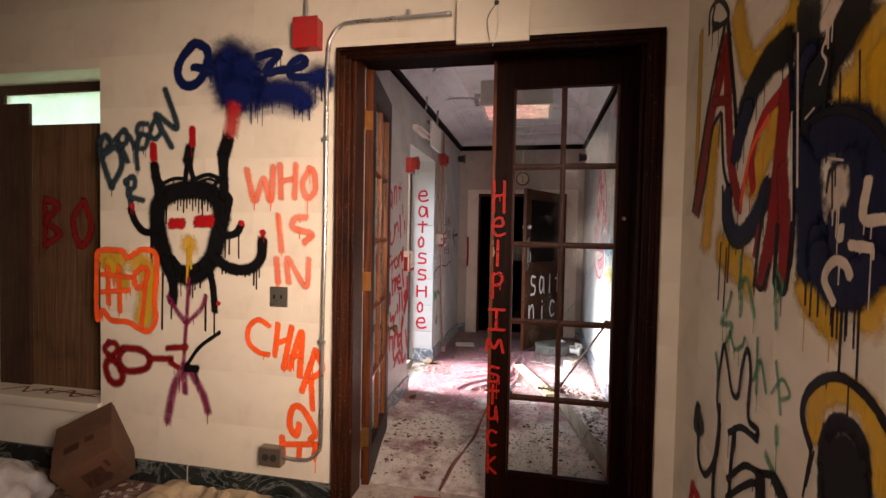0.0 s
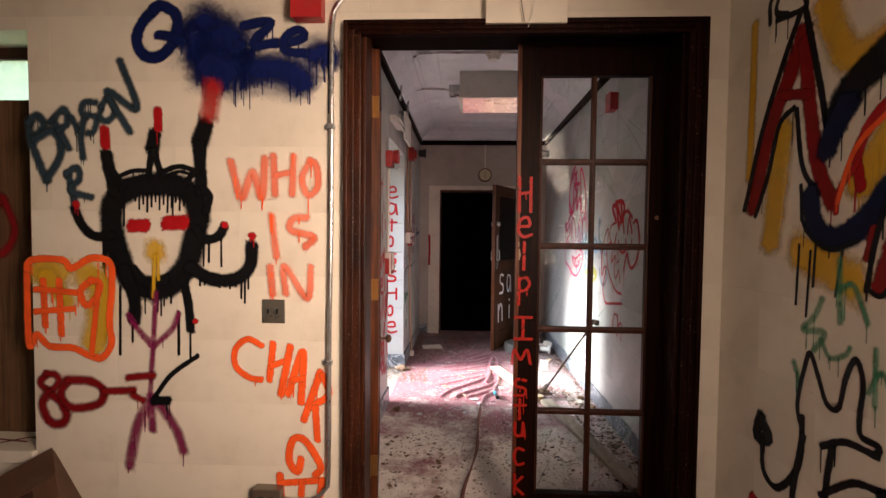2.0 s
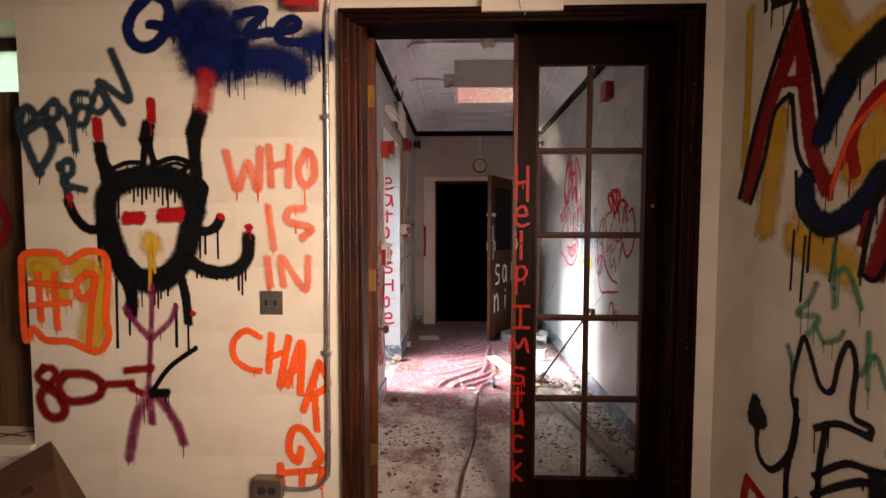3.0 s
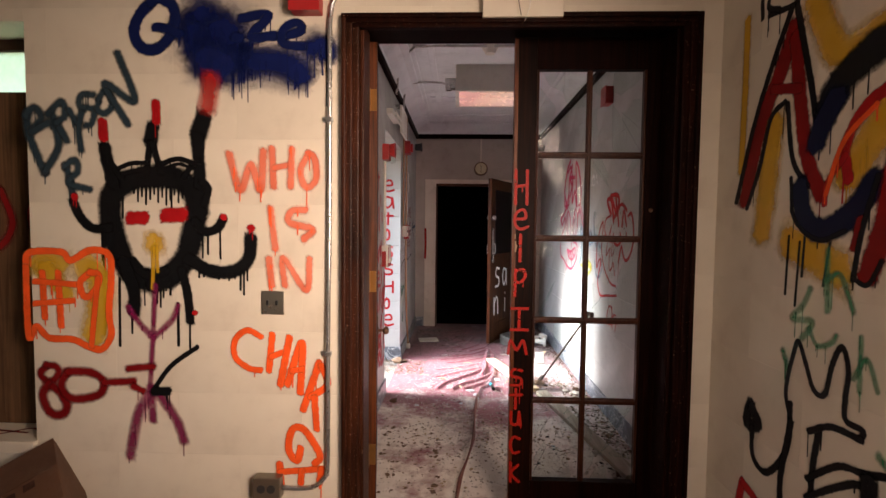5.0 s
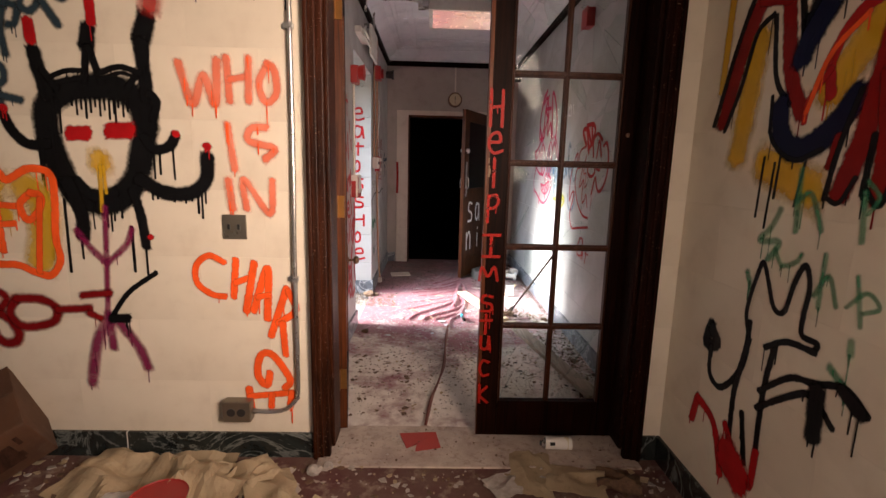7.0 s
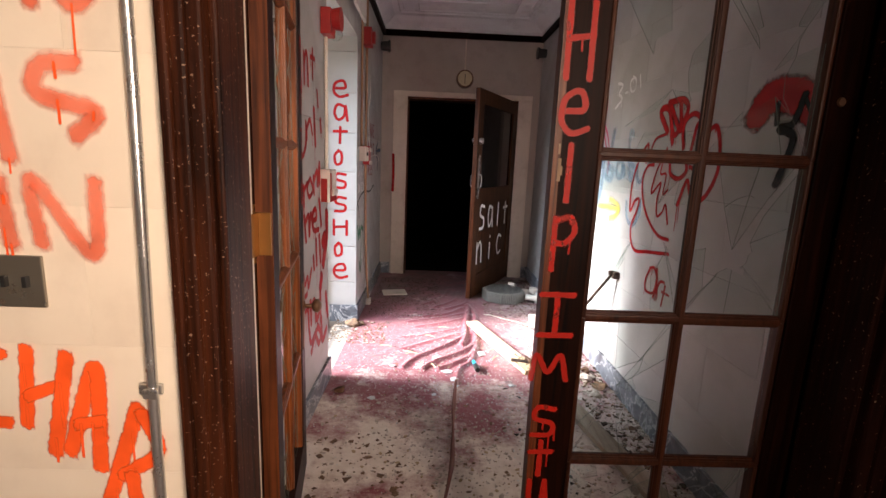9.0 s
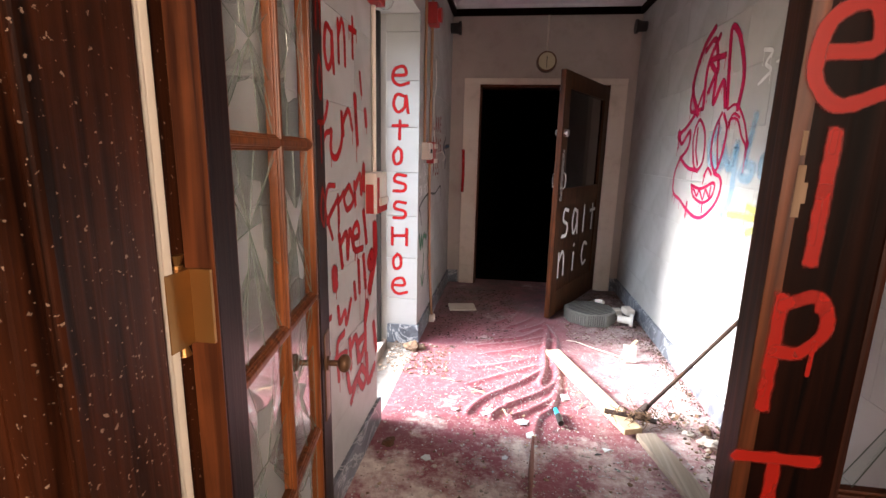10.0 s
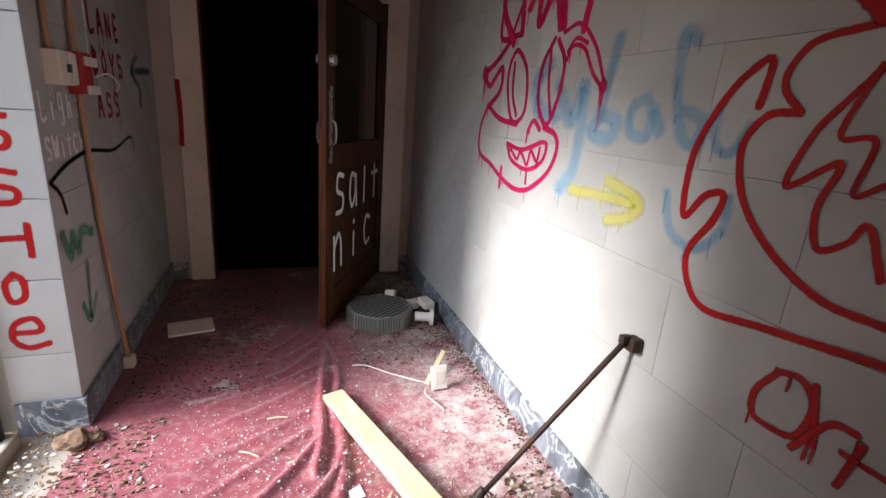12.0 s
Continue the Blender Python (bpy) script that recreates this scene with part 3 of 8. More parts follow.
def block_face(parent, face, u0, u1, z0, z1, holes, material, course=0.305, length=0.61, start_z=0.03, gap=0.0015, depth=0.01):
    """Painted blocks in running bond over a wall's core, each a piece of its own; holes are (u0, u1, z0, z1)."""
    axis, c, side = face
    shared = {}
    inv = world_of(parent).inverted()

    def piece(a0, a1, b0, b1):
        w, h = round(a1 - a0, 3), round(b1 - b0, 3)
        if w < 0.02 or h < 0.02:
            return
        if (w, h) not in shared:
            x, y, i = w / 2 - gap, h / 2 - gap, gap * 1.6
            vs = [(sx * (x - k), 0, sy * (y - k)) for k, d in ((i, 0), (0, 1)) for sx, sy in ((-1, -1), (1, -1), (1, 1), (-1, 1))]
            vs = [(p[0], side * 0.0 if n < 4 else -side * i, p[2]) for n, p in enumerate(vs)] + [(p[0], -side * depth, p[2]) for p in vs[4:]]
            fs = [(0, 1, 2, 3)] + [(k, 4 + k, 4 + (k + 1) % 4, (k + 1) % 4) for k in range(4)] + [(4 + k, 8 + k, 8 + (k + 1) % 4, 4 + (k + 1) % 4) for k in range(4)]
            if axis == "x":
                vs = [(p[1], p[0], p[2]) for p in vs]
            me = bpy.data.meshes.new("block")
            me.from_pydata(vs, [], fs)
            me.update()
            bm = bmesh.new()
            bm.from_mesh(me)
            bmesh.ops.recalc_face_normals(bm, faces=bm.faces)
            bm.to_mesh(me)
            bm.free()
            me.materials.append(material)
            shared[(w, h)] = me
        ob = new("block", shared[(w, h)])
        ob.parent, ob.matrix_parent_inverse = parent, inv
        mid = ((a0 + a1) / 2, (b0 + b1) / 2)
        ob.matrix_basis = Matrix.Translation((mid[0], c, mid[1]) if axis == "y" else (c, mid[0], mid[1]))

    row, z = 0, start_z - course * math.ceil((start_z - z0) / course)
    while z < z1:
        u = u0 - length * (0.5 if row % 2 else 0.0)
        while u < u1:
            rects = [(max(u, u0), min(u + length, u1), max(z, z0), min(z + course, z1))]
            for h in holes:
                nxt = []
                for a0, a1, b0, b1 in rects:
                    if a1 <= h[0] or a0 >= h[1] or b1 <= h[2] or b0 >= h[3]:
                        nxt.append((a0, a1, b0, b1))
                        continue
                    m0, m1 = max(a0, h[0]), min(a1, h[1])
                    nxt += [(a0, h[0], b0, b1)] if a0 < h[0] else []
                    nxt += [(h[1], a1, b0, b1)] if a1 > h[1] else []
                    nxt += [(m0, m1, b0, h[2])] if b0 < h[2] else []
                    nxt += [(m0, m1, h[3], b1)] if b1 > h[3] else []
                rects = nxt
            for q in rects:
                piece(*q)
            u += length
        z, row = z + course, row + 1

# ---- the setting ----
ROOM_FLOOR, ROOM_TOP, HALL_TOP = -0.058, 3.0, 2.93
X0, Y0 = -4.2, -2.6
WIN = (-3.55, -2.48, 0.37, 2.41)
DOOR = (-0.9, 0.63, -0.07, 2.44)
OUT = (4.34, 5.405, -0.02, 2.28)
FAR = 7.15
FDOOR = (-0.76, 0.54, -0.02, 2.07)


def wall(name, specs, material, label):
    return solid(name, boxes(*specs), material, label, "wall", kind="structure")


y1, y2 = 2.565, 2.82
w_front = wall("wall_doors", [((X0 - 0.2, y1, -0.2), (WIN[0], y2, 3.2)), ((WIN[0], y1, -0.2), (WIN[1], y2, WIN[2])), ((WIN[0], y1, WIN[3]), (WIN[1], y2, 3.2)),
                              ((WIN[1], y1, -0.2), (DOOR[0], y2, 3.2)), ((DOOR[0], y1, DOOR[3]), (DOOR[1], y2, 3.2)), ((DOOR[1], y1, -0.2), (0.98, y2, 3.2))],
               M_CREAM, "cream painted block wall with double doors and window")
# Opening of an unseen window, added for the side lamp.
SW = (-0.2, 0.6, 0.95, 2.55)
w_right = wall("wall_right", [((0.785, Y0, -0.2), (0.98, SW[0], 3.2)), ((0.785, SW[1], -0.2), (0.98, y1, 3.2)), ((0.785, SW[0], -0.2), (0.98, SW[1], SW[2])), ((0.785, SW[0], SW[3]), (0.98, SW[1], 3.2))], M_CREAM, "cream painted block wall covered in graffiti")
wall("wall_left", [((X0 - 0.2, Y0, -0.2), (X0, y1, 3.2))], M_CREAM, "plain cream painted wall")
# Opening of the unseen window added behind the view.
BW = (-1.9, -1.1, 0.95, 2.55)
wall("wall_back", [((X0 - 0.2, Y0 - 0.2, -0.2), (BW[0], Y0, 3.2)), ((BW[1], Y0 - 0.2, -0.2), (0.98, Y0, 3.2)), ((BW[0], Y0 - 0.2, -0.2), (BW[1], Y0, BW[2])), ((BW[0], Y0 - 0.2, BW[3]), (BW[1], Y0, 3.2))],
     M_CREAM, "plain cream painted wall with an added window opening")
solid("ceiling_room", boxes(((X0, Y0, ROOM_TOP), (0.785, y1, 3.2))), M_CEIL, "plain stained plaster ceiling", "ceiling", kind="structure")
solid("floor_room", boxes(((X0, Y0, -0.25), (0.785, y1, ROOM_FLOOR))), M_ROOMFL, "dark littered carpet floor", "floor", kind="structure")
solid("threshold", boxes(((-0.93, 2.46, -0.2), (0.66, 2.83, -0.05)), bevel=0.006), M_SILL, "worn pale stone door threshold under dust", "threshold", kind="structure")

w_hr = wall("wall_hall_right", [((0.778, y2, -0.2), (0.98, FAR + 0.2, 3.2))], M_PALE, "pale painted block wall covered in graffiti")
w_hl = wall("wall_hall_left", [((-1.45, y2, -0.2), (-1.05, OUT[0], 3.2)), ((-1.45, OUT[1] + 0.01, -0.2), (-1.05, FAR + 0.2, 3.2)), ((-1.45, OUT[0], OUT[3]), (-1.05, OUT[1] + 0.01, 3.2))],
            M_PALE, "pale painted block wall with an outside doorway")
w_far = wall("wall_hall_end", [((-1.05, FAR, -0.2), (FDOOR[0], FAR + 0.2, 3.2)), ((FDOOR[1], FAR, -0.2), (0.778, FAR + 0.2, 3.2)), ((FDOOR[0], FAR, FDOOR[3]), (FDOOR[1], FAR + 0.2, 3.2))],
             M_BEIGE, "beige painted end wall with a doorway")
# unlit room beyond the far door, its darkness put into near-black surfaces
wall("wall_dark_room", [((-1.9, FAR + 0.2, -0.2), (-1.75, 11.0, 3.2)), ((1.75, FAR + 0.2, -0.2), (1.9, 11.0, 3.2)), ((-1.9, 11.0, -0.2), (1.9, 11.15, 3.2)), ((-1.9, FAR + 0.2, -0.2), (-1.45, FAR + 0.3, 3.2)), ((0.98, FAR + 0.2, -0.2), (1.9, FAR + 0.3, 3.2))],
     M_DARKROOM, "walls of the room beyond, coloured near black for its darkness")
solid("ceiling_dark_room", boxes(((-1.9, FAR + 0.2, 2.93), (1.9, 11.15, 3.2))), M_DARKROOM, "ceiling of the room beyond, coloured near black for its darkness", "ceiling", kind="structure")
solid("floor_dark_room", boxes(((-1.9, FAR - 0.02, -0.2), (1.9, 11.15, -0.012))), M_DARKROOM, "floor of the room beyond, coloured near black for its darkness", "floor", kind="structure")

# hall ceiling with cove and raised panel mouldings, all one plaster piece
bm = boxes(((-1.45, y2, HALL_TOP), (0.98, FAR + 0.2, 3.2)))
prof = [(0.0, -0.15), (0.03, -0.15), (0.035, -0.12), (0.10, -0.075), (0.14, -0.035), (0.20, -0.03), (0.205, -0.012), (0.24, -0.012), (0.245, 0.001), (0.0, 0.001)]
for base, sx, n0, n1 in ((-1.04, 1, y2, FAR), (0.768, -1, y2, FAR)):
    rings = [[bm.verts.new((base + sx * u, y, HALL_TOP + v)) for u, v in prof] for y in (n0, n1)]
    for k in range(len(prof)):
        q = (rings[0][k], rings[1][k], rings[1][(k + 1) % len(prof)], rings[0][(k + 1) % len(prof)])
        bm.faces.new(q if sx > 0 else q[::-1])
for base, sy in ((FAR, -1), (y2, 1)):
    rings = [[bm.verts.new((x, base + sy * u, HALL_TOP + v + 0.0007)) for u, v in prof] for x in (-1.04, 0.768)]
    for k in range(len(prof)):
        bm.faces.new((rings[0][k], rings[1][k], rings[1][(k + 1) % len(prof)], rings[0][(k + 1) % len(prof)]))
for x in (-0.66, 0.40):
    box(bm, (x - 0.03, y2 + 0.25, HALL_TOP - 0.018), (x + 0.03, FAR - 0.25, HALL_TOP + 0.01), 0.008)
for y in (3.6, 5.75, FAR - 0.55):
    box(bm, (-0.75, y - 0.03, HALL_TOP - 0.016), (0.5, y + 0.03, HALL_TOP + 0.01), 0.008)
bmesh.ops.recalc_face_normals(bm, faces=bm.faces)
solid("ceiling_hall", bm, M_CEIL, "grey stained plaster ceiling with panel mouldings", "ceiling", kind="structure")

# picture rail of dark wood under the cove
bm = boxes(((-1.04, y2, 2.715), (-1.005, FAR, 2.78)), ((0.733, y2, 2.715), (0.768, FAR, 2.78)), ((-1.005, FAR - 0.035, 2.715), (0.733, FAR, 2.78)), bevel=0.008)
solid("trim_picture_rail", bm, M_WOOD, "dark brown wooden picture rail round the hall", "trim", kind="structure")

# marble skirting
BH = 0.135
for lo, hi in (((-1.04, y2, -0.01), (-1.022, OUT[0] + 0.02, BH)), ((-1.04, OUT[1], -0.01), (-1.022, FAR, BH)), ((-1.26, OUT[1] - 0.018, -0.01), (-1.022, OUT[1], BH)), ((0.75, y2, -0.01), (0.768, 5.02, BH)), ((0.75, 5.0225, -0.01), (0.768, FAR, BH)),
               ((-1.022, FAR - 0.018, -0.01), (-0.92, FAR, BH)), ((0.69, FAR - 0.018, -0.01), (0.75, FAR, BH))):
    solid("baseboard_hall", boxes((lo, hi), bevel=0.004), M_MARBLE, "grey veined marble skirting", "skirting", kind="structure")
for lo, hi in (((X0, 2.537, ROOM_FLOOR - 0.01), (-1.86 - 0.003, 2.555, 0.07)), ((-1.86 + 0.003, 2.537, ROOM_FLOOR - 0.01), (-0.955, 2.555, 0.07)), ((0.675, 2.537, ROOM_FLOOR - 0.01), (0.757, 2.555, 0.07)), ((0.757, Y0, ROOM_FLOOR - 0.01), (0.775, 2.555, 0.07))):
    solid("baseboard_room", boxes((lo, hi), bevel=0.004), M_BLACKM, "black veined marble skirting", "skirting", kind="structure")
solid("trim_skirting_joint", boxes(((-1.86 - 0.003, 2.54, ROOM_FLOOR - 0.01), (-1.86 + 0.003, 2.555, 0.068))), M_WHITE, "white mortar joint between skirting stones", "trim", kind="structure")

# ---- hall carpet with folds ----
FOLDS = [([(-0.04, 5.82), (-0.1, 5.4), (-0.12, 5.11), (-0.16, 4.9)], 0.034, 0.022), ([(-0.12, 5.1), (-0.28, 4.9), (-0.5, 4.66), (-0.58, 4.5)], 0.024, 0.02), ([(-0.09, 5.4), (-0.04, 5.05), (-0.13, 4.83), (-0.37, 4.6), (-0.45, 4.48)], 0.028, 0.018),
         ([(-0.04, 4.97), (-0.1, 4.74), (-0.24, 4.58), (-0.34, 4.5)], 0.026, 0.018), ([(-0.05, 4.86), (-0.12, 4.62), (-0.2, 4.5), (-0.23, 4.3)], 0.024, 0.017), ([(-0.09, 5.85), (-0.27, 5.64), (-0.55, 5.52)], 0.012, 0.022),
         ([(-0.05, 5.93), (0.0, 5.6), (-0.07, 5.15)], 0.022, 0.02), ([(-0.22, 4.45), (-0.27, 3.9), (-0.29, 3.58), (-0.37, 3.08), (-0.41, 2.8)], 0.018, 0.015), ([(-0.16, 5.3), (-0.36, 5.16), (-0.6, 5.06)], 0.009, 0.022), ([(-0.18, 5.15), (-0.4, 4.98), (-0.6, 4.82)], 0.013, 0.02),
         ([(-0.1, 5.55), (-0.3, 5.4), (-0.5, 5.3)], 0.01, 0.02), ([(-0.1, 5.68), (-0.33, 5.53), (-0.58, 5.42)], 0.009, 0.018), ([(-0.02, 6.3), (-0.06, 6.0), (-0.25, 5.8)], 0.014, 0.018), ([(-0.1, 6.4), (-0.16, 6.1), (-0.35, 5.85)], 0.011, 0.017), ([(-0.2, 6.5), (-0.28, 6.2), (-0.45, 5.95)], 0.009, 0.017)]
fold_pts = [(np.array([(p.x, p.y) for p in smooth_path([(x, y, 0) for x, y in pts], 0.02)]), h, w) for pts, h, w in FOLDS]


def carpet_height(x, y):
    z = 0.004 * noise.noise(Vector((x * 1.5, y * 1.5, 0))) + 0.002 * noise.noise(Vector((x * 7, y * 7, 3)))
    top = 0.0
    for pts, h, w in fold_pts:
        d2 = ((pts - (x, y)) ** 2).sum(1).min()
        top = max(top, h * math.exp(-d2 / (2 * w * w * 0.45)))
    ramp = min(max((y - 2.8) / 0.5, 0.0), 1.0)
    return z + top - 0.046 * (1 - ramp * ramp * (3 - 2 * ramp))


bm = bmesh.new()
NX, NY = 190, 430
grid = [[bm.verts.new((-1.04 + 1.808 * i / NX, y2 - 0.01 + (FAR + 0.18 - y2) * j / NY, 0)) for i in range(NX + 1)] for j in range(NY + 1)]
for row in grid:
    for v in row:
        v.co.z = carpet_height(v.co.x, v.co.y)
for j in range(NY):
    for i in range(NX):
        bm.faces.new((grid[j][i], grid[j][i + 1], grid[j + 1][i + 1], grid[j + 1][i]))
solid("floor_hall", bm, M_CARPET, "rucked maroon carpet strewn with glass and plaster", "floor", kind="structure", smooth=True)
solid("floor_base", boxes(((-1.45, y2, -0.22), (0.98, FAR + 0.1, -0.07))), M_STONE, "concrete under the carpet", "floor", kind="structure")

bm = bmesh.new()
tube(bm, [(x, y, carpet_height(x, y) + 0.004) for x, y in ((-0.235, 4.3), (-0.26, 4.0), (-0.275, 3.75), (-0.29, 3.5), (-0.33, 3.25), (-0.375, 3.05), (-0.395, 2.9), (-0.405, 2.8))], 0.011, 8, taper=lambda t: 0.6 + 0.5 * math.sin(t * 9) ** 2)
solid("carpet_seam", bm, M_SEAM, "brown rucked carpet seam running over the dusty floor", "carpet seam", smooth=True)

# ---- outdoors ----
solid("ground", boxes(((-60, -60, -0.42), (60, 60, -0.3))), M_GROUND, "damp earth outside", "ground", kind="structure")
solid("doorstep", boxes(((-1.62, 4.25, -0.3), (-1.27, 5.5, 0.004)), ((-2.6, 3.9, -0.3), (-1.62, 5.7, -0.1)), bevel=0.008), M_STONE, "pale stone doorstep outside", "doorstep", kind="structure")
garden = thing("stone_wall", (-2.6, 5.9, -0.3), "rough grey stone wall with moss beside the doorway", "stone wall")
rng = random.Random(5)
z = -0.3
while z < 3.6:
    h = rng.uniform(0.2, 0.3)
    x = -1.56
    while x > -4.4:
        w = rng.uniform(0.25, 0.5)
        bm = bmesh.new()
        box(bm, (x - w + 0.012, 5.62, z + 0.008), (x, 6.0, z + h - 0.008), 0.03)
        bmesh.ops.subdivide_edges(bm, edges=bm.edges, cuts=2, use_grid_fill=True)
        for v in bm.verts:
            v.co += 0.022 * noise.noise_vector(v.co * 9)
        part("stone", bm, M_MOSS if z < 0.45 and rng.random() < 0.7 else M_ROCK, garden)
        x -= w
    z += h
part("mortar", boxes(((-4.4, 5.68, -0.3), (-1.56, 5.98, 3.6))), M_GROUT, garden)

# ---- painted blocks of the walls ----
block_face(w_front, W_FACE, X0, 0.775, ROOM_FLOOR, ROOM_TOP, [WIN, DOOR], M_CREAM, gap=0.00016)
block_face(w_right, R_FACE, Y0, 2.555, ROOM_FLOOR, ROOM_TOP, [SW], M_CREAM, gap=0.00016)
block_face(w_hr, CR_FACE, y2, FAR, 0.0, 2.78, [], M_PALE, gap=0.0005)
block_face(w_hl, CL_FACE, y2, FAR, 0.0, 2.78, [(OUT[0], OUT[1], -1, OUT[3])], M_PALE, gap=0.0005)
block_face(w_hl, PIER_FACE, -1.27, -1.04, 0.0, OUT[3], [], M_PALE)

# ---- double doors ----
frame_thing = thing("door_1", (-0.135, 2.6, ROOM_FLOOR), "dark stained moulded double door frame with worn varnish, lit left side coloured lighter", "door frame", kind="structure")


def upright(x0, x1, ya, yb, z0, z1, bevel=0.006):
    return boxes(((x0, ya, z0), (x1, yb, z1)), bevel=bevel)


# Left side takes the lightened wood, right side near black: side light in colour.
for s, xa in ((1, -0.953), (-1, 0.672)):
    # architrave in three steps, then the lining with its stop
    bm = bmesh.new()
    for a, b, d in ((0, 0.022, 0.04), (0.018, 0.05, 0.03), (0.046, 0.08, 0.022)):
        xs = sorted((xa + s * a, xa + s * b))
        box(bm, (xs[0], 2.555 - d, ROOM_FLOOR), (xs[1], 2.57, 2.425 - a), 0.007)
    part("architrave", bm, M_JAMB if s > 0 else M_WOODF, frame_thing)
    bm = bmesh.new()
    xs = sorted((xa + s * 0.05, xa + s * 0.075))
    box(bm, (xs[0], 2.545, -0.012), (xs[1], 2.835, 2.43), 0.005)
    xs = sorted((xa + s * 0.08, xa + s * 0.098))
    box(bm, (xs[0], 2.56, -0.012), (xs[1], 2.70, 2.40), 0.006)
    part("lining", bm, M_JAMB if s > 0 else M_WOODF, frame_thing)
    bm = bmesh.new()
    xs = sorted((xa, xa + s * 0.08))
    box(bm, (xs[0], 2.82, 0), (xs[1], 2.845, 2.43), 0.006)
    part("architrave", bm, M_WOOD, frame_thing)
# Added pale strip in place of the bright gap between jamb and leaf.
part("weather_strip", boxes(((-0.879, 2.702, -0.03), (-0.8635, 2.717, 2.4)), ((-0.879, 2.719, -0.03), (-0.866, 2.736, 2.4)), bevel=0.003), M_CREAM, frame_thing, "pale strip added down the door rebate")
bm = bmesh.new()
for a, b, d in ((0, 0.022, 0.04), (0.018, 0.042, 0.03), (0.038, 0.06, 0.022)):
    box(bm, (-0.953 + a, 2.553 - d, 2.425 - b), (0.672 - a, 2.568, 2.425 - a), 0.007)
part("head_architrave", bm, M_WOODF, frame_thing)
part("head_lining", boxes(((-0.87, 2.556, 2.405), (0.59, 2.833, 2.438)), bevel=0.004), M_WOOD, frame_thing)
part("head_architrave", boxes(((-0.953, 2.82, 2.41), (0.672, 2.846, 2.48)), bevel=0.006), M_WOOD, frame_thing)

LEAF_W, LEAF_H, LEAF_T = 0.728, 2.435, 0.044
GX = (0.122, 0.362, 0.382, 0.636)          # pane edges across a leaf, from its meeting edge
GZ0, GPITCH, GMUN = 0.208, 0.4165, 0.024


def shards(w, h, rng, keep, inner):
    """A smashed pane: cracks run from the blow to the edges; keep and inner: the chance that an outer or an inner piece still hangs there."""
    c = Vector((w * rng.uniform(0.3, 0.7), h * rng.uniform(0.25, 0.75)))
    per, n = 2 * (w + h), rng.randint(8, 11)
    cuts = sorted([(i + rng.uniform(-0.35, 0.35)) * per / n for i in range(n)] + [0.0, w, w + h, 2 * w + h])

    def at(d):
        d %= per
        return Vector((d, 0)) if d < w else Vector((w, d - w)) if d < w + h else Vector((2 * w + h - d, h)) if d < 2 * w + h else Vector((0, per - d))
    rims = [at(d) for d in cuts]
    mids = [r.lerp(c, rng.uniform(0.3, 0.75)) + Vector((rng.uniform(-0.008, 0.008), rng.uniform(-0.008, 0.008))) for r in rims]
    for k in range(len(rims)):
        j = (k + 1) % len(rims)
        jag = mids[k].lerp(mids[j], rng.uniform(0.3, 0.7)) + Vector((rng.uniform(-0.016, 0.016), rng.uniform(-0.016, 0.016)))
        for poly, chance in (([rims[k], rims[j], mids[j], jag, mids[k]], keep), ([mids[k], jag, mids[j], c], inner)):
            if rng.random() > chance:
                continue
            mid = sum(poly, Vector((0, 0))) / len(poly)
            poly = [mid.lerp(p, 0.992) for p in poly]
            if sum(a.x * b.y - a.y * b.x for a, b in zip(poly, poly[1:] + poly[:1])) < 0.0002:
                continue
            bm = bmesh.new()
            tilt = rng.uniform(-0.012, 0.012)
            fr = [bm.verts.new((p.x, 0.0009 + tilt * (p.x - mid.x), p.y)) for p in poly]
            bk = [bm.verts.new((p.x, -0.0009 + tilt * (p.x - mid.x), p.y)) for p in poly]
            bm.faces.new(fr), bm.faces.new(bk[::-1])
            m = len(poly)
            for i in range(m):
                f = bm.faces.new((fr[i], bk[i], bk[(i + 1) % m], fr[(i + 1) % m]))
                f.material_index = 1
            yield bm


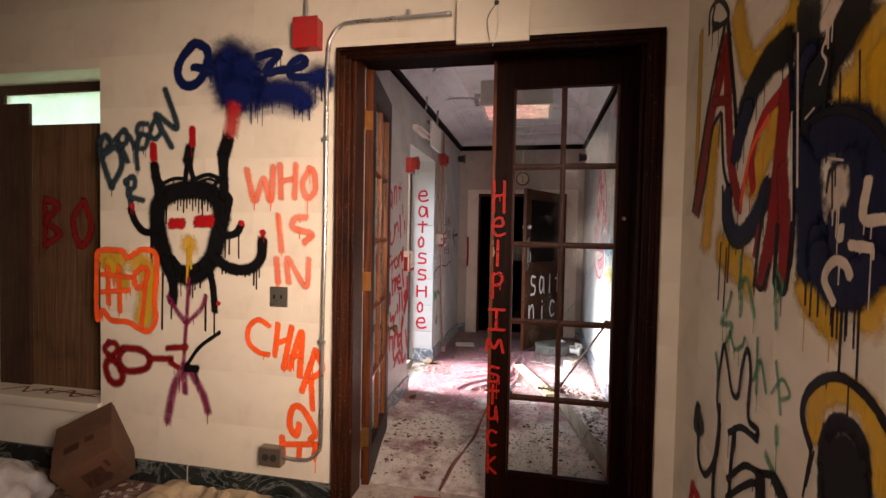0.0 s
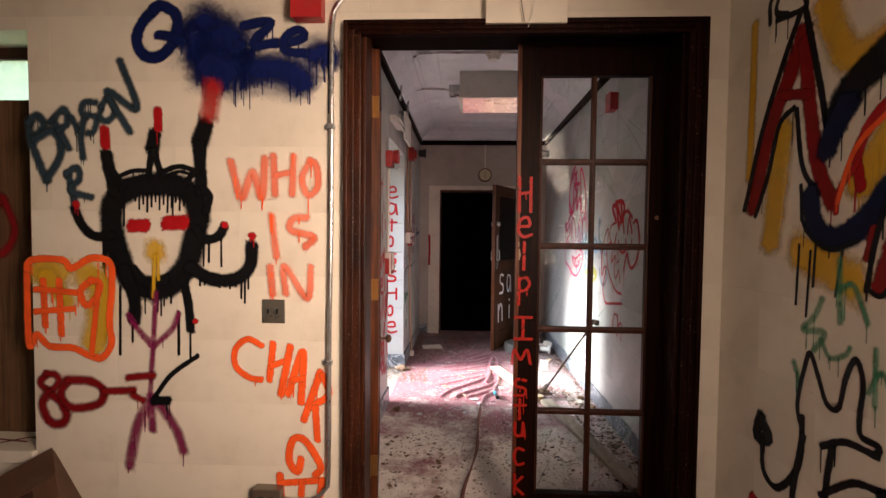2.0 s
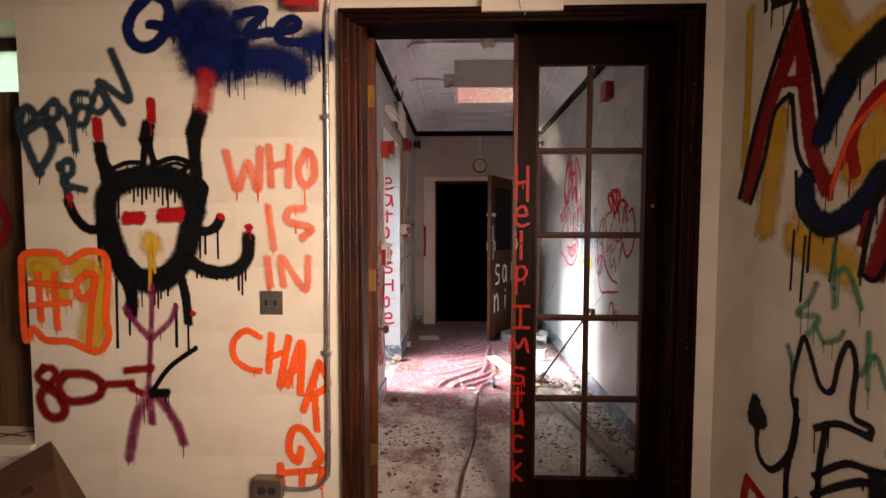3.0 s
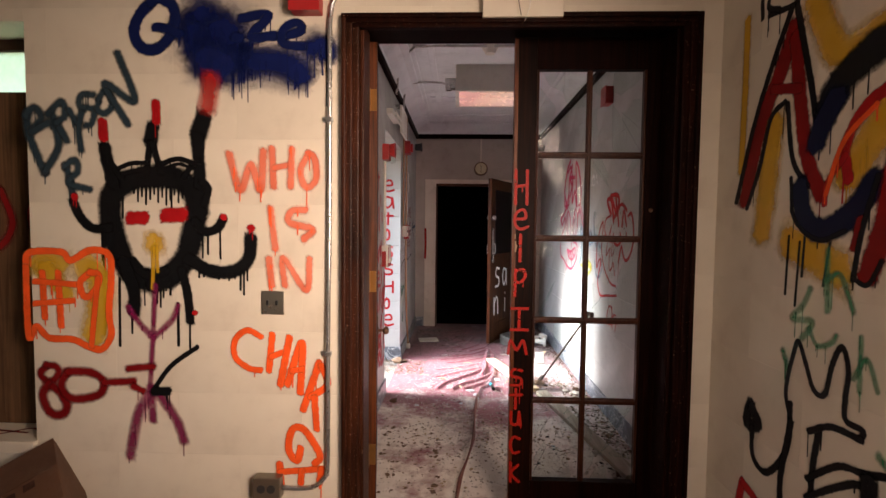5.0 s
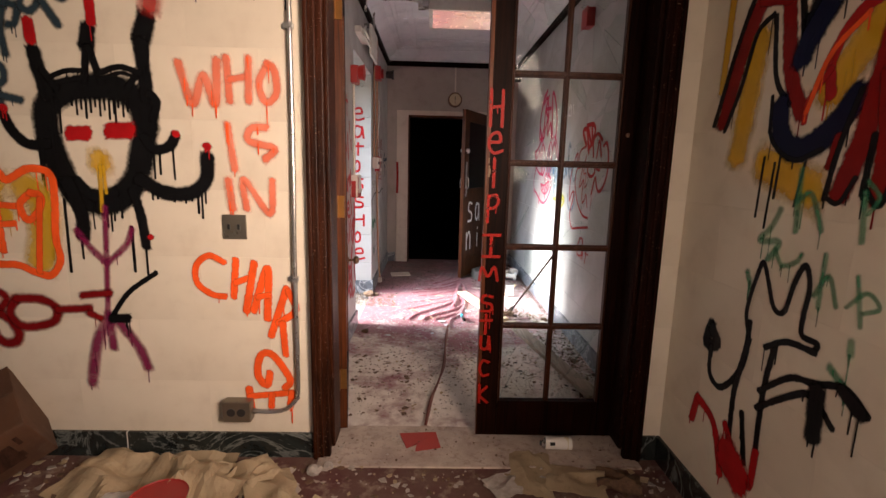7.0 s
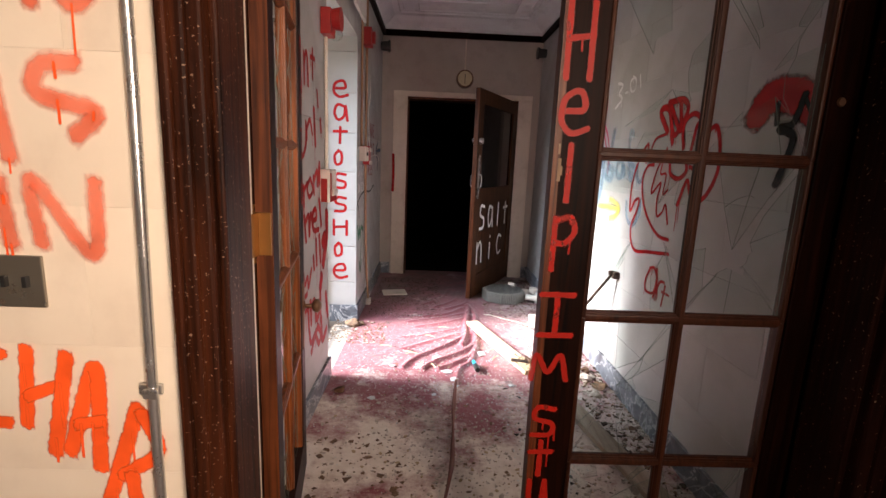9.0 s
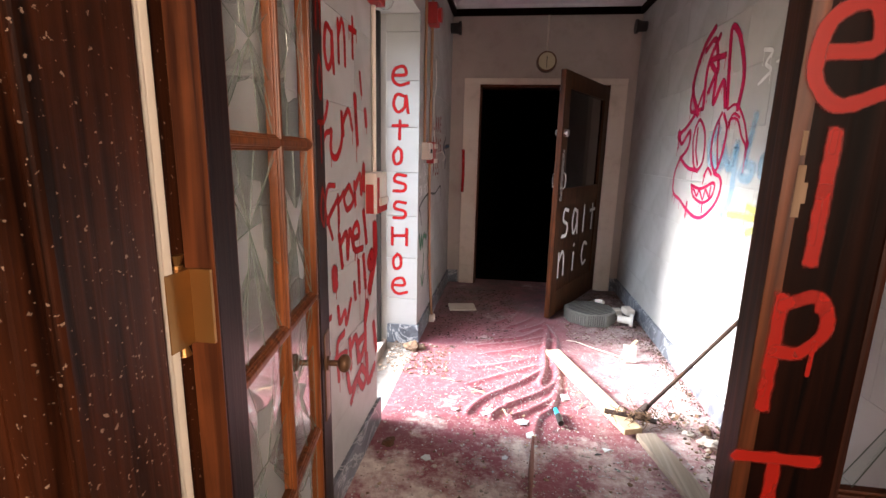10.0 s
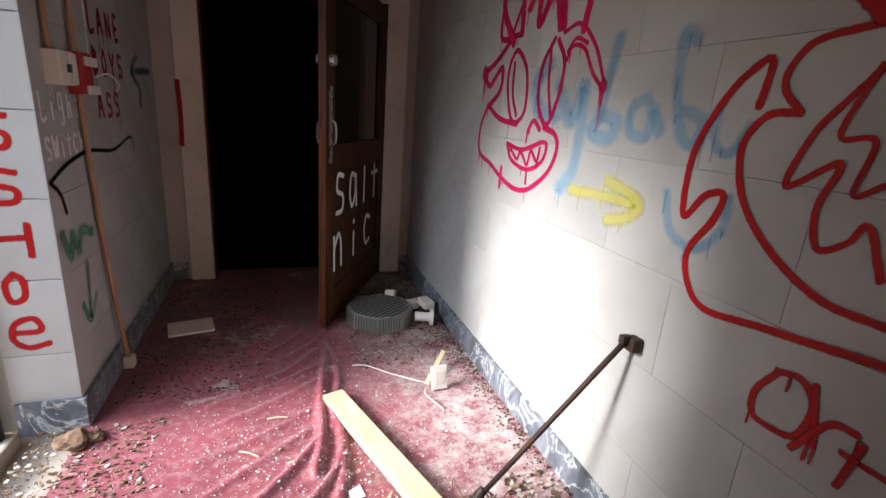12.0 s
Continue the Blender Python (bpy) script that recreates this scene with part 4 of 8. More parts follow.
def door_leaf(root, m, whole, seed, stile_mat, bead_mat, keep, reach):
    """A ten-light glazed leaf: x from the meeting edge, y through it, z up. whole: the panes still complete."""
    rng = random.Random(seed)

    def add(name, bm, mat, label=""):
        bmesh.ops.transform(bm, matrix=m, verts=bm.verts)
        return part(name, bm, mat, root, label)
    t = LEAF_T / 2
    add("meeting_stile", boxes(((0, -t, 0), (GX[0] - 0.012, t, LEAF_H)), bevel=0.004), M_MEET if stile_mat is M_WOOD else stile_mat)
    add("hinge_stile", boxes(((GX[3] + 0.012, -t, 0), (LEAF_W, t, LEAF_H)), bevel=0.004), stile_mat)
    add("bottom_rail", boxes(((GX[0] - 0.012, -t, 0), (GX[3] + 0.012, t, GZ0 - 0.012)), bevel=0.003), stile_mat)
    ztop = GZ0 + 5 * GPITCH - GMUN
    add("top_rail", boxes(((GX[0] - 0.012, -t, ztop + 0.012), (GX[3] + 0.012, t, LEAF_H)), bevel=0.003), stile_mat)
    bm = boxes(((GX[1] + 0.003, -0.0155, GZ0 - 0.012), (GX[2] - 0.003, 0.0155, ztop + 0.012)), bevel=0.004)
    box(bm, (GX[1], -0.0115, GZ0 - 0.012), (GX[2], 0.0115, ztop + 0.012), 0.003)
    box(bm, (GX[1] - 0.004, -0.006, GZ0 - 0.012), (GX[2] + 0.004, 0.006, ztop + 0.012), 0.002)
    add("muntin", bm, bead_mat)
    for k in range(1, 5):
        z = GZ0 + k * GPITCH
        bm = boxes(((GX[0] - 0.012, -0.015, z - GMUN + 0.004), (GX[3] + 0.012, 0.015, z - 0.004)), bevel=0.004)
        box(bm, (GX[0] - 0.012, -0.011, z - GMUN), (GX[3] + 0.012, 0.011, z), 0.003)
        box(bm, (GX[0] - 0.01, -0.006, z - GMUN - 0.004), (GX[3] + 0.01, 0.006, z + 0.004), 0.002)
        add("muntin", bm, bead_mat)
    for k in range(5):
        for a, b in ((GX[0], GX[1]), (GX[2], GX[3])):
            z0 = GZ0 + k * GPITCH
            bm = bmesh.new()
            for lo, hi in (((a - 0.012, -0.018, z0 - 0.012), (a, 0.018, z0 + GPITCH - GMUN + 0.012)), ((b, -0.018, z0 - 0.012), (b + 0.012, 0.018, z0 + GPITCH - GMUN + 0.012))):
                if lo[0] < GX[0] or hi[0] > GX[3]:
                    box(bm, lo, hi, 0.005)
            if len(bm.verts):
                add("bead", bm, bead_mat)
            else:
                bm.free()
            w, h = b - a, GPITCH - GMUN
            if rng.random() < whole:
                left = [boxes(((0, -0.0015, 0), (w, 0.0015, h)))]
                whole_pane = True
            else:
                left = list(shards(w, h, rng, keep, reach))
                whole_pane = False
            for bm in left:
                bmesh.ops.translate(bm, verts=bm.verts, vec=(a, 0, z0))
                ob = add("pane" if whole_pane else "glass_shard", bm, M_GLASS if whole_pane else [M_SHARD, M_EDGE])
                ob.visible_shadow = False


def edge_strip(root, m, x, name, label):
    """The bare rubbed wood of a leaf's narrow edge."""
    bm = boxes(((x - 0.0015, -LEAF_T / 2 + 0.001, 0.002), (x + 0.0015, LEAF_T / 2 - 0.001, LEAF_H - 0.002)))
    bmesh.ops.transform(bm, matrix=m, verts=bm.verts)
    bmesh.ops.recalc_face_normals(bm, faces=bm.faces)
    part(name, bm, M_WOODW, root, label)


LEAF_Z = -0.04
leaf_r = thing("door_leaf", (0.59, 2.745, LEAF_Z), "closed dark wood glazed door leaf with cracked panes", "door", "double doors")
MR = Matrix.Translation((-0.136, 2.745, LEAF_Z))
# Beads in the shaded twin of the open leaf's bead wood.
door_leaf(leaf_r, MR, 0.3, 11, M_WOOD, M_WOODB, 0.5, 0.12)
edge_strip(leaf_r, MR, 0.0, "meeting_edge", "rubbed brown wooden edge")
part("edge_bead", boxes(((-0.001, -LEAF_T / 2 - 0.0004, 0.3), (0.017, -LEAF_T / 2 + 0.004, LEAF_H - 0.01)), m=MR), M_WOODW, leaf_r, "rubbed orange-brown bead along the stile")
bm = bmesh.new()
for lo, hi in (((0.012, -0.0228, 1.375), (0.02, -0.0219, 1.43)), ((0.011, -0.0228, 1.44), (0.016, -0.0219, 1.465)), ((0.014, -0.0229, 1.39), (0.024, -0.022, 1.412))):
    box(bm, lo, hi, 0.0005, MR)
part("paint_chip", bm, M_BARE, leaf_r, "bare pale patches where the stain has chipped away")
bm = bmesh.new()
cyl(bm, (0.545, 2.7232, 1.55), (0.545, 2.719, 1.55), 0.011, 0.009)
part("spy_hole", bm, M_KNOB, leaf_r, "small dull metal stud")
leaf_l = thing("door_leaf", (-0.874, 2.77, LEAF_Z), "open dark wood glazed door leaf with smashed panes", "door", "double doors")
OPEN_L = 99.5
ML = Matrix.Translation((-0.874, 2.77, LEAF_Z)) @ Matrix.Rotation(radians(OPEN_L), 4, "Z") @ Matrix.Translation((LEAF_W, -LEAF_T / 2, 0)) @ Matrix.Diagonal((-1, 1, 1, 1))


def flip_all(root):
    for o in root.children:
        o.data.flip_normals()


# Beads in the lit twin of the closed leaf's bead wood.
door_leaf(leaf_l, ML, 0.0, 23, M_STILE, M_WOODO, 0.86, 0.35)
flip_all(leaf_l)
edge_strip(leaf_l, ML, LEAF_W, "hinge_edge", "bare orange-brown wooden edge")
# hinges and knobs
for z in (0.25, 1.17, 2.1):
    bm = bmesh.new()
    cyl(bm, (-0.88, 2.76, z - 0.06), (-0.88, 2.76, z + 0.06), 0.009)
    cyl(bm, (-0.88, 2.76, z + 0.06), (-0.88, 2.76, z + 0.075), 0.006, 0.011)
    cyl(bm, (-0.88, 2.76, z - 0.075), (-0.88, 2.76, z - 0.06), 0.011, 0.006)
    box(bm, (-0.8785, 2.715, z - 0.055), (-0.8625, 2.765, z + 0.055), 0.001)
    box(bm, (-0.878, 2.7635, z - 0.055), (-0.832, 2.7695, z + 0.055), 0.001)
    part("hinge", bm, M_BRASS, leaf_l, "tarnished brass hinge")
for s in (1, -1):
    bm = bmesh.new()
    y = LEAF_T / 2 * s
    box(bm, (0.03, min(y, y + s * 0.004), 0.62), (0.085, max(y, y + s * 0.004), 0.9), 0.001)
    cyl(bm, (0.058, y, 0.8), (0.058, y + s * 0.045, 0.8), 0.009)
    bmesh.ops.create_uvsphere(bm, u_segments=16, v_segments=10, radius=0.028, matrix=Matrix.Translation((0.058, y + s * 0.055, 0.8)) @ Matrix.Diagonal((1, 0.75, 1, 1)))
    cyl(bm, (0.058, y, 0.8), (0.058, y + s * 0.008, 0.8), 0.022)
    bmesh.ops.transform(bm, matrix=ML, verts=bm.verts)
    bmesh.ops.recalc_face_normals(bm, faces=bm.faces)
    part("knob", bm, M_KNOB, leaf_l, "worn bronze door knob", True)
# ---- far doorway ----
far_frame = thing("door_2", (-0.11, FAR, 0), "white painted wooden door casing with scuffs", "door frame", kind="structure")
for x0, x1 in ((-0.905, -0.745), (0.525, 0.685)):
    bm = boxes(((x0, FAR - 0.03, 0), (x1, FAR + 0.005, 2.075)), bevel=0.006)
    box(bm, (x0 + 0.01, FAR - 0.036, 0), (x1 - 0.01, FAR - 0.02, 0.2), 0.004)
    part("casing", bm, M_TRIM, far_frame)
for x0, x1 in ((-0.775, -0.73), (0.51, 0.555)):
    part("jamb", boxes(((x0, FAR - 0.015, 0), (x1, FAR + 0.205, 2.08)), bevel=0.004), M_WOODW, far_frame)
part("casing", boxes(((-0.905, FAR - 0.032, 2.075), (0.685, FAR + 0.005, 2.135)), bevel=0.006), M_TRIM, far_frame)
part("jamb", boxes(((-0.775, FAR - 0.015, 2.05), (0.555, FAR + 0.205, 2.085))), M_WOODW, far_frame)
far_leaf = thing("door_leaf", (0.5, FAR, 0), "half-open brown wooden door with a glazed upper half", "door")
FL_W, FL_T = 1.17, 0.045
_d = Vector((-0.03 - 0.5, 6.10 - (FAR - 0.02), 0))
MF = Matrix.Translation((0.5, FAR - 0.02, 0.02)) @ Matrix.Rotation(math.atan2(_d.y, _d.x), 4, "Z")


def far_part(name, specs, mat, label="", bevel=0.004):
    bm = boxes(*specs, bevel=bevel)
    bmesh.ops.transform(bm, matrix=MF, verts=bm.verts)
    return part(name, bm, mat, far_leaf, label)


t = FL_T / 2
far_part("stile", [((0, -t, 0), (0.13, t, 2.03))], M_LEAF)
far_part("stile", [((FL_W - 0.13, -t, 0), (FL_W, t, 2.03))], M_LEAF)
far_part("top_rail", [((0.13, -t, 1.9), (FL_W - 0.13, t, 2.03))], M_LEAF)
far_part("lock_rail", [((0.13, -t, 0.95), (FL_W - 0.13, t, 1.1))], M_LEAF)
far_part("bottom_rail", [((0.13, -t, 0), (FL_W - 0.13, t, 0.22))], M_LEAF)
far_part("panel", [((0.12, -0.012, 0.2), (FL_W - 0.12, 0.012, 0.97))], M_LEAF)
# Lighter wood on the free edge puts the light it catches into colour.
far_part("edge", [((FL_W - 0.001, -t + 0.002, 0.004), (FL_W + 0.002, t - 0.002, 2.026))], M_WOODW, "orange-brown edge with the light on it coloured in", 0)
far_part("pane", [((0.12, -0.002, 1.09), (FL_W - 0.12, 0.002, 1.91))], M_DIMGLASS, "dark glass pane", 0)
for s in (1, -1):
    bm = bmesh.new()
    cyl(bm, (FL_W - 0.06, s * t, 1.55), (FL_W - 0.06, s * (t + 0.03), 1.55), 0.03, 0.026)
    box(bm, (FL_W - 0.085, min(s * t, s * (t + 0.004)), 1.0), (FL_W - 0.04, max(s * t, s * (t + 0.004)), 1.42))
    tube(bm, [(FL_W - 0.062, s * t, 1.1), (FL_W - 0.062, s * (t + 0.03), 1.12), (FL_W - 0.062, s * (t + 0.03), 1.22), (FL_W - 0.062, s * t, 1.24)], 0.006)
    bmesh.ops.transform(bm, matrix=MF, verts=bm.verts)
    part("pull_handle", bm, M_STEEL, far_leaf, "dull metal pull handle and lock")

# ---- things in the room ----
def lump(bm, at, r, seed, squash=0.7, cuts=2):
    vs = bmesh.ops.create_icosphere(bm, subdivisions=cuts, radius=r)["verts"]
    for v in vs:
        v.co *= 1 + 0.45 * noise.noise(v.co / r * 1.3 + Vector((seed * 3.1, seed, 0)))
        v.co.z *= squash
        v.co += Vector(at)


def crumple(size, seed, height, n=16, fold=1.7):
    """A creased sheet lying on the floor, with a little thickness."""
    bm = bmesh.new()
    rng = random.Random(seed)
    ang = rng.uniform(0, 6.28)
    rows = []
    for j in range(n + 1):
        row = []
        for i in range(n + 1):
            u, v = i / n - 0.5, j / n - 0.5
            p = Vector((u * fold, v * fold, seed * 2.3))
            edge = 1 - 0.25 * abs(noise.noise(Vector((math.atan2(v, u) * 1.7, seed, 0))))
            ridge = 1 - abs(noise.noise(p)) * 2.2
            z = height * max(0.0, 0.35 + 0.55 * ridge * (1 - 1.6 * (u * u + v * v)) + 0.22 * noise.noise(p * 2.2))
            x, y = u * size[0] * edge, v * size[1] * edge
            row.append(bm.verts.new((x * math.cos(ang) - y * math.sin(ang), x * math.sin(ang) + y * math.cos(ang), z)))
        rows.append(row)
    for a, b in zip(rows, rows[1:]):
        for i in range(n):
            bm.faces.new((a[i], a[i + 1], b[i + 1], b[i]))
    lo = min(v.co.z for v in bm.verts)
    for v in bm.verts:
        v.co.z += 0.003 - lo
    ext = bmesh.ops.extrude_face_region(bm, geom=list(bm.faces))
    bmesh.ops.translate(bm, verts=[e for e in ext["geom"] if isinstance(e, bmesh.types.BMVert)], vec=(0, 0, -0.0015))
    bmesh.ops.recalc_face_normals(bm, faces=bm.faces)
    return bm


# boarded window
win = thing("window_1", (-3.0, 2.7, 0.37), "boarded-up window with a strip of dusty glass above", "window", kind="structure")
part("window_sill", boxes(((WIN[0] - 0.02, 2.53, WIN[2] - 0.05), (WIN[1] + 0.005, 2.8, WIN[2] + 0.012)), bevel=0.008), M_CREAM, win)
part("window_frame", boxes(((WIN[0], 2.765, WIN[3] - 0.06), (WIN[1], 2.815, WIN[3])), ((WIN[0], 2.765, WIN[2]), (WIN[0] + 0.05, 2.815, WIN[3] - 0.06)), ((WIN[1] - 0.03, 2.765, WIN[2]), (WIN[1], 2.815, WIN[3] - 0.06)), bevel=0.005), M_DARKB, win)
pane = part("pane", boxes(((WIN[0] + 0.05, 2.785, WIN[2]), (WIN[1] - 0.03, 2.79, WIN[3] - 0.06))), M_FROST, win)
pane.visible_shadow = False
plank_a = thing("boarding", (-2.85, 2.74, 0.4), "weathered plywood sheet nailed across the window", "board")
part("sheet", boxes(((-3.22, 2.735, WIN[2] + 0.014), (WIN[1] - 0.002, 2.75, 2.13)), bevel=0.002), M_PLY, plank_a)
for x, z in ((-3.0, 0.5), (-2.55, 0.5), (-2.55, 2.0), (-3.0, 2.0), (-2.6, 1.2)):
    bm = bmesh.new()
    cyl(bm, (x, 2.73, z), (x, 2.737, z), 0.007)
    part("nail", bm, M_RUST, plank_a)
solid("board", boxes(((-3.47, 2.71, WIN[2] + 0.014), (-3.215, 2.733, 2.27)), bevel=0.003), M_DARKB, "dark upright board leaning in the window", "board")

# conduit, boxes and plates on the wall of the doors
con = thing("conduit", (-1.02, 2.54, 0.2), "bare galvanised conduit bent round the door frame", "conduit")
bm = bmesh.new()
tube(bm, [(-1.245, 2.537, 0.19), (-1.15, 2.537, 0.188), (-1.085, 2.537, 0.2), (-1.035, 2.537, 0.25), (-1.022, 2.537, 0.33), (-1.02, 2.537, 0.9), (-1.012, 2.537, 1.5), (-1.01, 2.537, 2.25), (-1.005, 2.537, 2.42), (-0.985, 2.537, 2.5), (-0.93, 2.537, 2.548), (-0.85, 2.537, 2.56), (-0.34, 2.537, 2.567)], 0.011, 10)
part("pipe", bm, M_STEEL, con, smooth=True)
for x, z in ((-1.02, 0.85), (-1.011, 1.95)):
    part("strap", boxes(((x - 0.035, 2.543, z - 0.012), (x + 0.014, 2.5545, z + 0.012)), ((x - 0.015, 2.523, z - 0.012), (x + 0.015, 2.53, z + 0.012)), bevel=0.002), M_STEEL, con)
part("strap", boxes(((-0.575, 2.524, 2.57), (-0.555, 2.5545, 2.60)), bevel=0.002), M_STEEL, con)

outlet = thing("outlet_box", (-1.31, 2.53, 0.2), "surface metal outlet box with two dark sockets", "outlet")
part("body", boxes(((-1.375, 2.503, 0.148), (-1.243, 2.5545, 0.252)), bevel=0.004), M_PLATE, outlet)
part("cover", boxes(((-1.373, 2.499, 0.15), (-1.245, 2.504, 0.25)), bevel=0.002), M_PLATE, outlet)
for x in (-1.333, -1.285):
    bm = bmesh.new()
    cyl(bm, (x, 2.4995, 0.2), (x, 2.4955, 0.2), 0.02)
    part("socket", bm, M_BLACK, outlet)

plate = thing("switch_plate", (-1.29, 2.55, 1.086), "two-gang steel switch plate with dark toggles", "light switch")
part("plate", boxes(((-1.344, 2.547, 1.03), (-1.236, 2.5545, 1.143)), bevel=0.003), M_PLATE, plate)
for x in (-1.312, -1.268):
    part("toggle", boxes(((x - 0.005, 2.536, 1.076), (x + 0.005, 2.548, 1.1)), bevel=0.002), M_BLACK, plate)

alarm = thing("alarm_box", (-1.11, 2.52, 2.43), "red metal alarm box on a conduit", "alarm box")
part("body", boxes(((-1.18, 2.485, 2.425), (-1.045, 2.5545, 2.58)), bevel=0.005), M_RED, alarm)
part("cover", boxes(((-1.183, 2.48, 2.422), (-1.042, 2.486, 2.583)), bevel=0.002), M_RED, alarm)
bm = bmesh.new()
cyl(bm, (-1.135, 2.535, 2.57), (-1.135, 2.535, 3.0), 0.011)
part("conduit", bm, M_STEEL, alarm)

patch = thing("wall_patch", (-0.13, 2.53, 2.44), "cream filler board over the door head", "board")
part("panel", boxes(((-0.31, 2.508, 2.4), (0.05, 2.5545, 2.62)), bevel=0.004), M_CREAM, patch)
wire = thing("loose_wire", (-0.12, 2.5, 2.38), "loose thin wires hanging from a wall hole", "wire")
for pts in ([(-0.112, 2.506, 2.585), (-0.135, 2.49, 2.545), (-0.155, 2.495, 2.505), (-0.15, 2.492, 2.45), (-0.14, 2.495, 2.4)], [(-0.11, 2.506, 2.58), (-0.10, 2.49, 2.5), (-0.105, 2.488, 2.43), (-0.125, 2.48, 2.37)]):
    bm = bmesh.new()
    tube(bm, pts, 0.0018, 5)
    part("strand", bm, M_WHITE if pts[1][0] > -0.12 else M_RUST, wire)
bm = bmesh.new()
cyl(bm, (-0.111, 2.5085, 2.588), (-0.111, 2.502, 2.588), 0.012)
part("hole_plug", bm, M_RUST, wire)

# unseen windows added to go with the lamps that brighten the room
def sash_window(name, u0, u1, z0, z1, m):
    """A plain framed pane: u across, z up, set by m with its face towards +y."""
    root = thing(name, m @ Vector((u0, 0, z0)), "unseen sash window in a white frame, added for the room light", "window", kind="structure")
    for lo, hi in (((u0, -0.19, z0), (u0 + 0.05, -0.1, z1)), ((u1 - 0.05, -0.19, z0), (u1, -0.1, z1)), ((u0 + 0.05, -0.19, z1 - 0.05), (u1 - 0.05, -0.1, z1)), ((u0 + 0.05, -0.19, z0), (u1 - 0.05, -0.1, z0 + 0.05))):
        part("window_frame", boxes((lo, hi), bevel=0.004, m=m), M_TRIM, root)
    part("pane", boxes(((u0 + 0.05, -0.15, z0 + 0.05), (u1 - 0.05, -0.145, z1 - 0.05)), m=m), M_GLASS, root).visible_shadow = False


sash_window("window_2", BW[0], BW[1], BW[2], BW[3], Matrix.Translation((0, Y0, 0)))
sash_window("window_3", SW[0], SW[1], SW[2], SW[3], Matrix.Translation((0.785, 0, 0)) @ Matrix.Rotation(radians(90), 4, "Z"))

# cardboard boxes
def carton(at, size, m, label):
    root = thing("cardboard_box", at, label, "cardboard box", "discarded boxes")
    w, d, h = (v / 2 for v in size)
    part("body", boxes(((-w, -d, 0), (w, d, 2 * h)), bevel=0.006, m=m), M_CARD, root)
    for s in (1, -1):
        bm = boxes(((-w - 0.002, 0, 0), (w + 0.002, d * 0.98, 0.004)), bevel=0.001)
        bmesh.ops.transform(bm, matrix=m @ Matrix.Translation((0, -s * d, 2 * h + 0.002)) @ Matrix.Rotation(radians(3 if s > 0 else 177), 4, "X"), verts=bm.verts)
        part("flap", bm, M_CARD, root)
    for lo, hi in (((-w * 0.35, -d - 0.002, h * 0.45), (w * 0.35, -d + 0.001, h * 1.4)), ((w * 0.3, -d - 0.002, h * 0.6), (w * 0.45, -d + 0.001, h * 0.9)), ((w * 0.5, -d - 0.002, h * 1.2), (w * 0.62, -d + 0.001, h * 1.6))):
        part("printed_mark", boxes((lo, hi), m=m), M_DARKB, root)
    for lo, hi in (((-w * 0.6, -d * 0.4, 2 * h + 0.013), (-w * 0.1, -d * 0.15, 2 * h + 0.0165)), ((w * 0.1, -d * 0.3, 2 * h + 0.012), (w * 0.4, -d * 0.1, 2 * h + 0.0155))):
        part("printed_mark", boxes((lo, hi), m=m), M_DARKB, root)
    return root


BOX_X, BOX_Y = Vector((0.2, 0.15, 0.116)).normalized(), Vector((-0.337, 0.15, 0.068))
BOX_Y = (BOX_Y - BOX_X * BOX_Y.dot(BOX_X)).normalized()
BOX_Z = BOX_X.cross(BOX_Y)
BOX_AT = Vector((-2.361, 2.341, 0.268)) - 0.25 * BOX_Z
carton(BOX_AT, (0.29, 0.39, 0.25), Matrix.Translation(BOX_AT) @ Matrix((BOX_X, BOX_Y, BOX_Z)).transposed().to_4x4(), "brown cardboard box with dark printed marks, tipped over")
bm = bmesh.new()
lump(bm, (-2.62, 2.12, ROOM_FLOOR + 0.11), 0.18, 4, 0.9, 4)
for v in bm.verts:
    v.co += 0.03 * noise.noise_vector(v.co * 14)
    v.co.z = max(v.co.z, ROOM_FLOOR + 0.002)
solid("plastic_bag", bm, M_BAG, "crumpled pale plastic bag on the floor", "plastic bag", smooth=True)

# papers and rubbish on the room floor
for k, (x, y, w, d, h, m) in enumerate(((-1.80, 2.34, 0.42, 0.34, 0.15, M_PAPER), (-1.48, 2.36, 0.55, 0.34, 0.2, M_PAPER), (-1.32, 2.26, 0.34, 0.28, 0.12, M_PAPER), (-1.2, 2.38, 0.24, 0.2, 0.08, M_PAPER), (-1.65, 2.12, 0.4, 0.34, 0.1, M_BAG), (-1.08, 2.28, 0.26, 0.22, 0.05, M_PAPER),
                                         (0.1, 2.42, 0.34, 0.2, 0.035, M_PAPER), (0.3, 2.36, 0.28, 0.2, 0.03, M_PAPER), (-0.02, 2.34, 0.2, 0.16, 0.03, M_CHIP), (0.5, 2.36, 0.2, 0.16, 0.05, M_DIRT))):
    bm = crumple((w, d), k + 2, h)
    bmesh.ops.translate(bm, verts=bm.verts, vec=(x, y, ROOM_FLOOR))
    solid("crumpled_paper", bm, m, "crumpled yellowed paper sheet on the dirty floor", "paper", "floor litter", smooth=False)
bowl = bmesh.new()
for r0, r1, z0, z1 in ((0.05, 0.085, 0.0, 0.03), (0.085, 0.11, 0.03, 0.06)):
    bmesh.ops.create_cone(bowl, cap_ends=False, segments=28, radius1=r0, radius2=r1, depth=z1 - z0, matrix=Matrix.Translation((-1.46, 2.1, ROOM_FLOOR + 0.06 + (z0 + z1) / 2)))
bmesh.ops.create_circle(bowl, cap_ends=True, segments=28, radius=0.05, matrix=Matrix.Translation((-1.46, 2.1, ROOM_FLOOR + 0.061)))
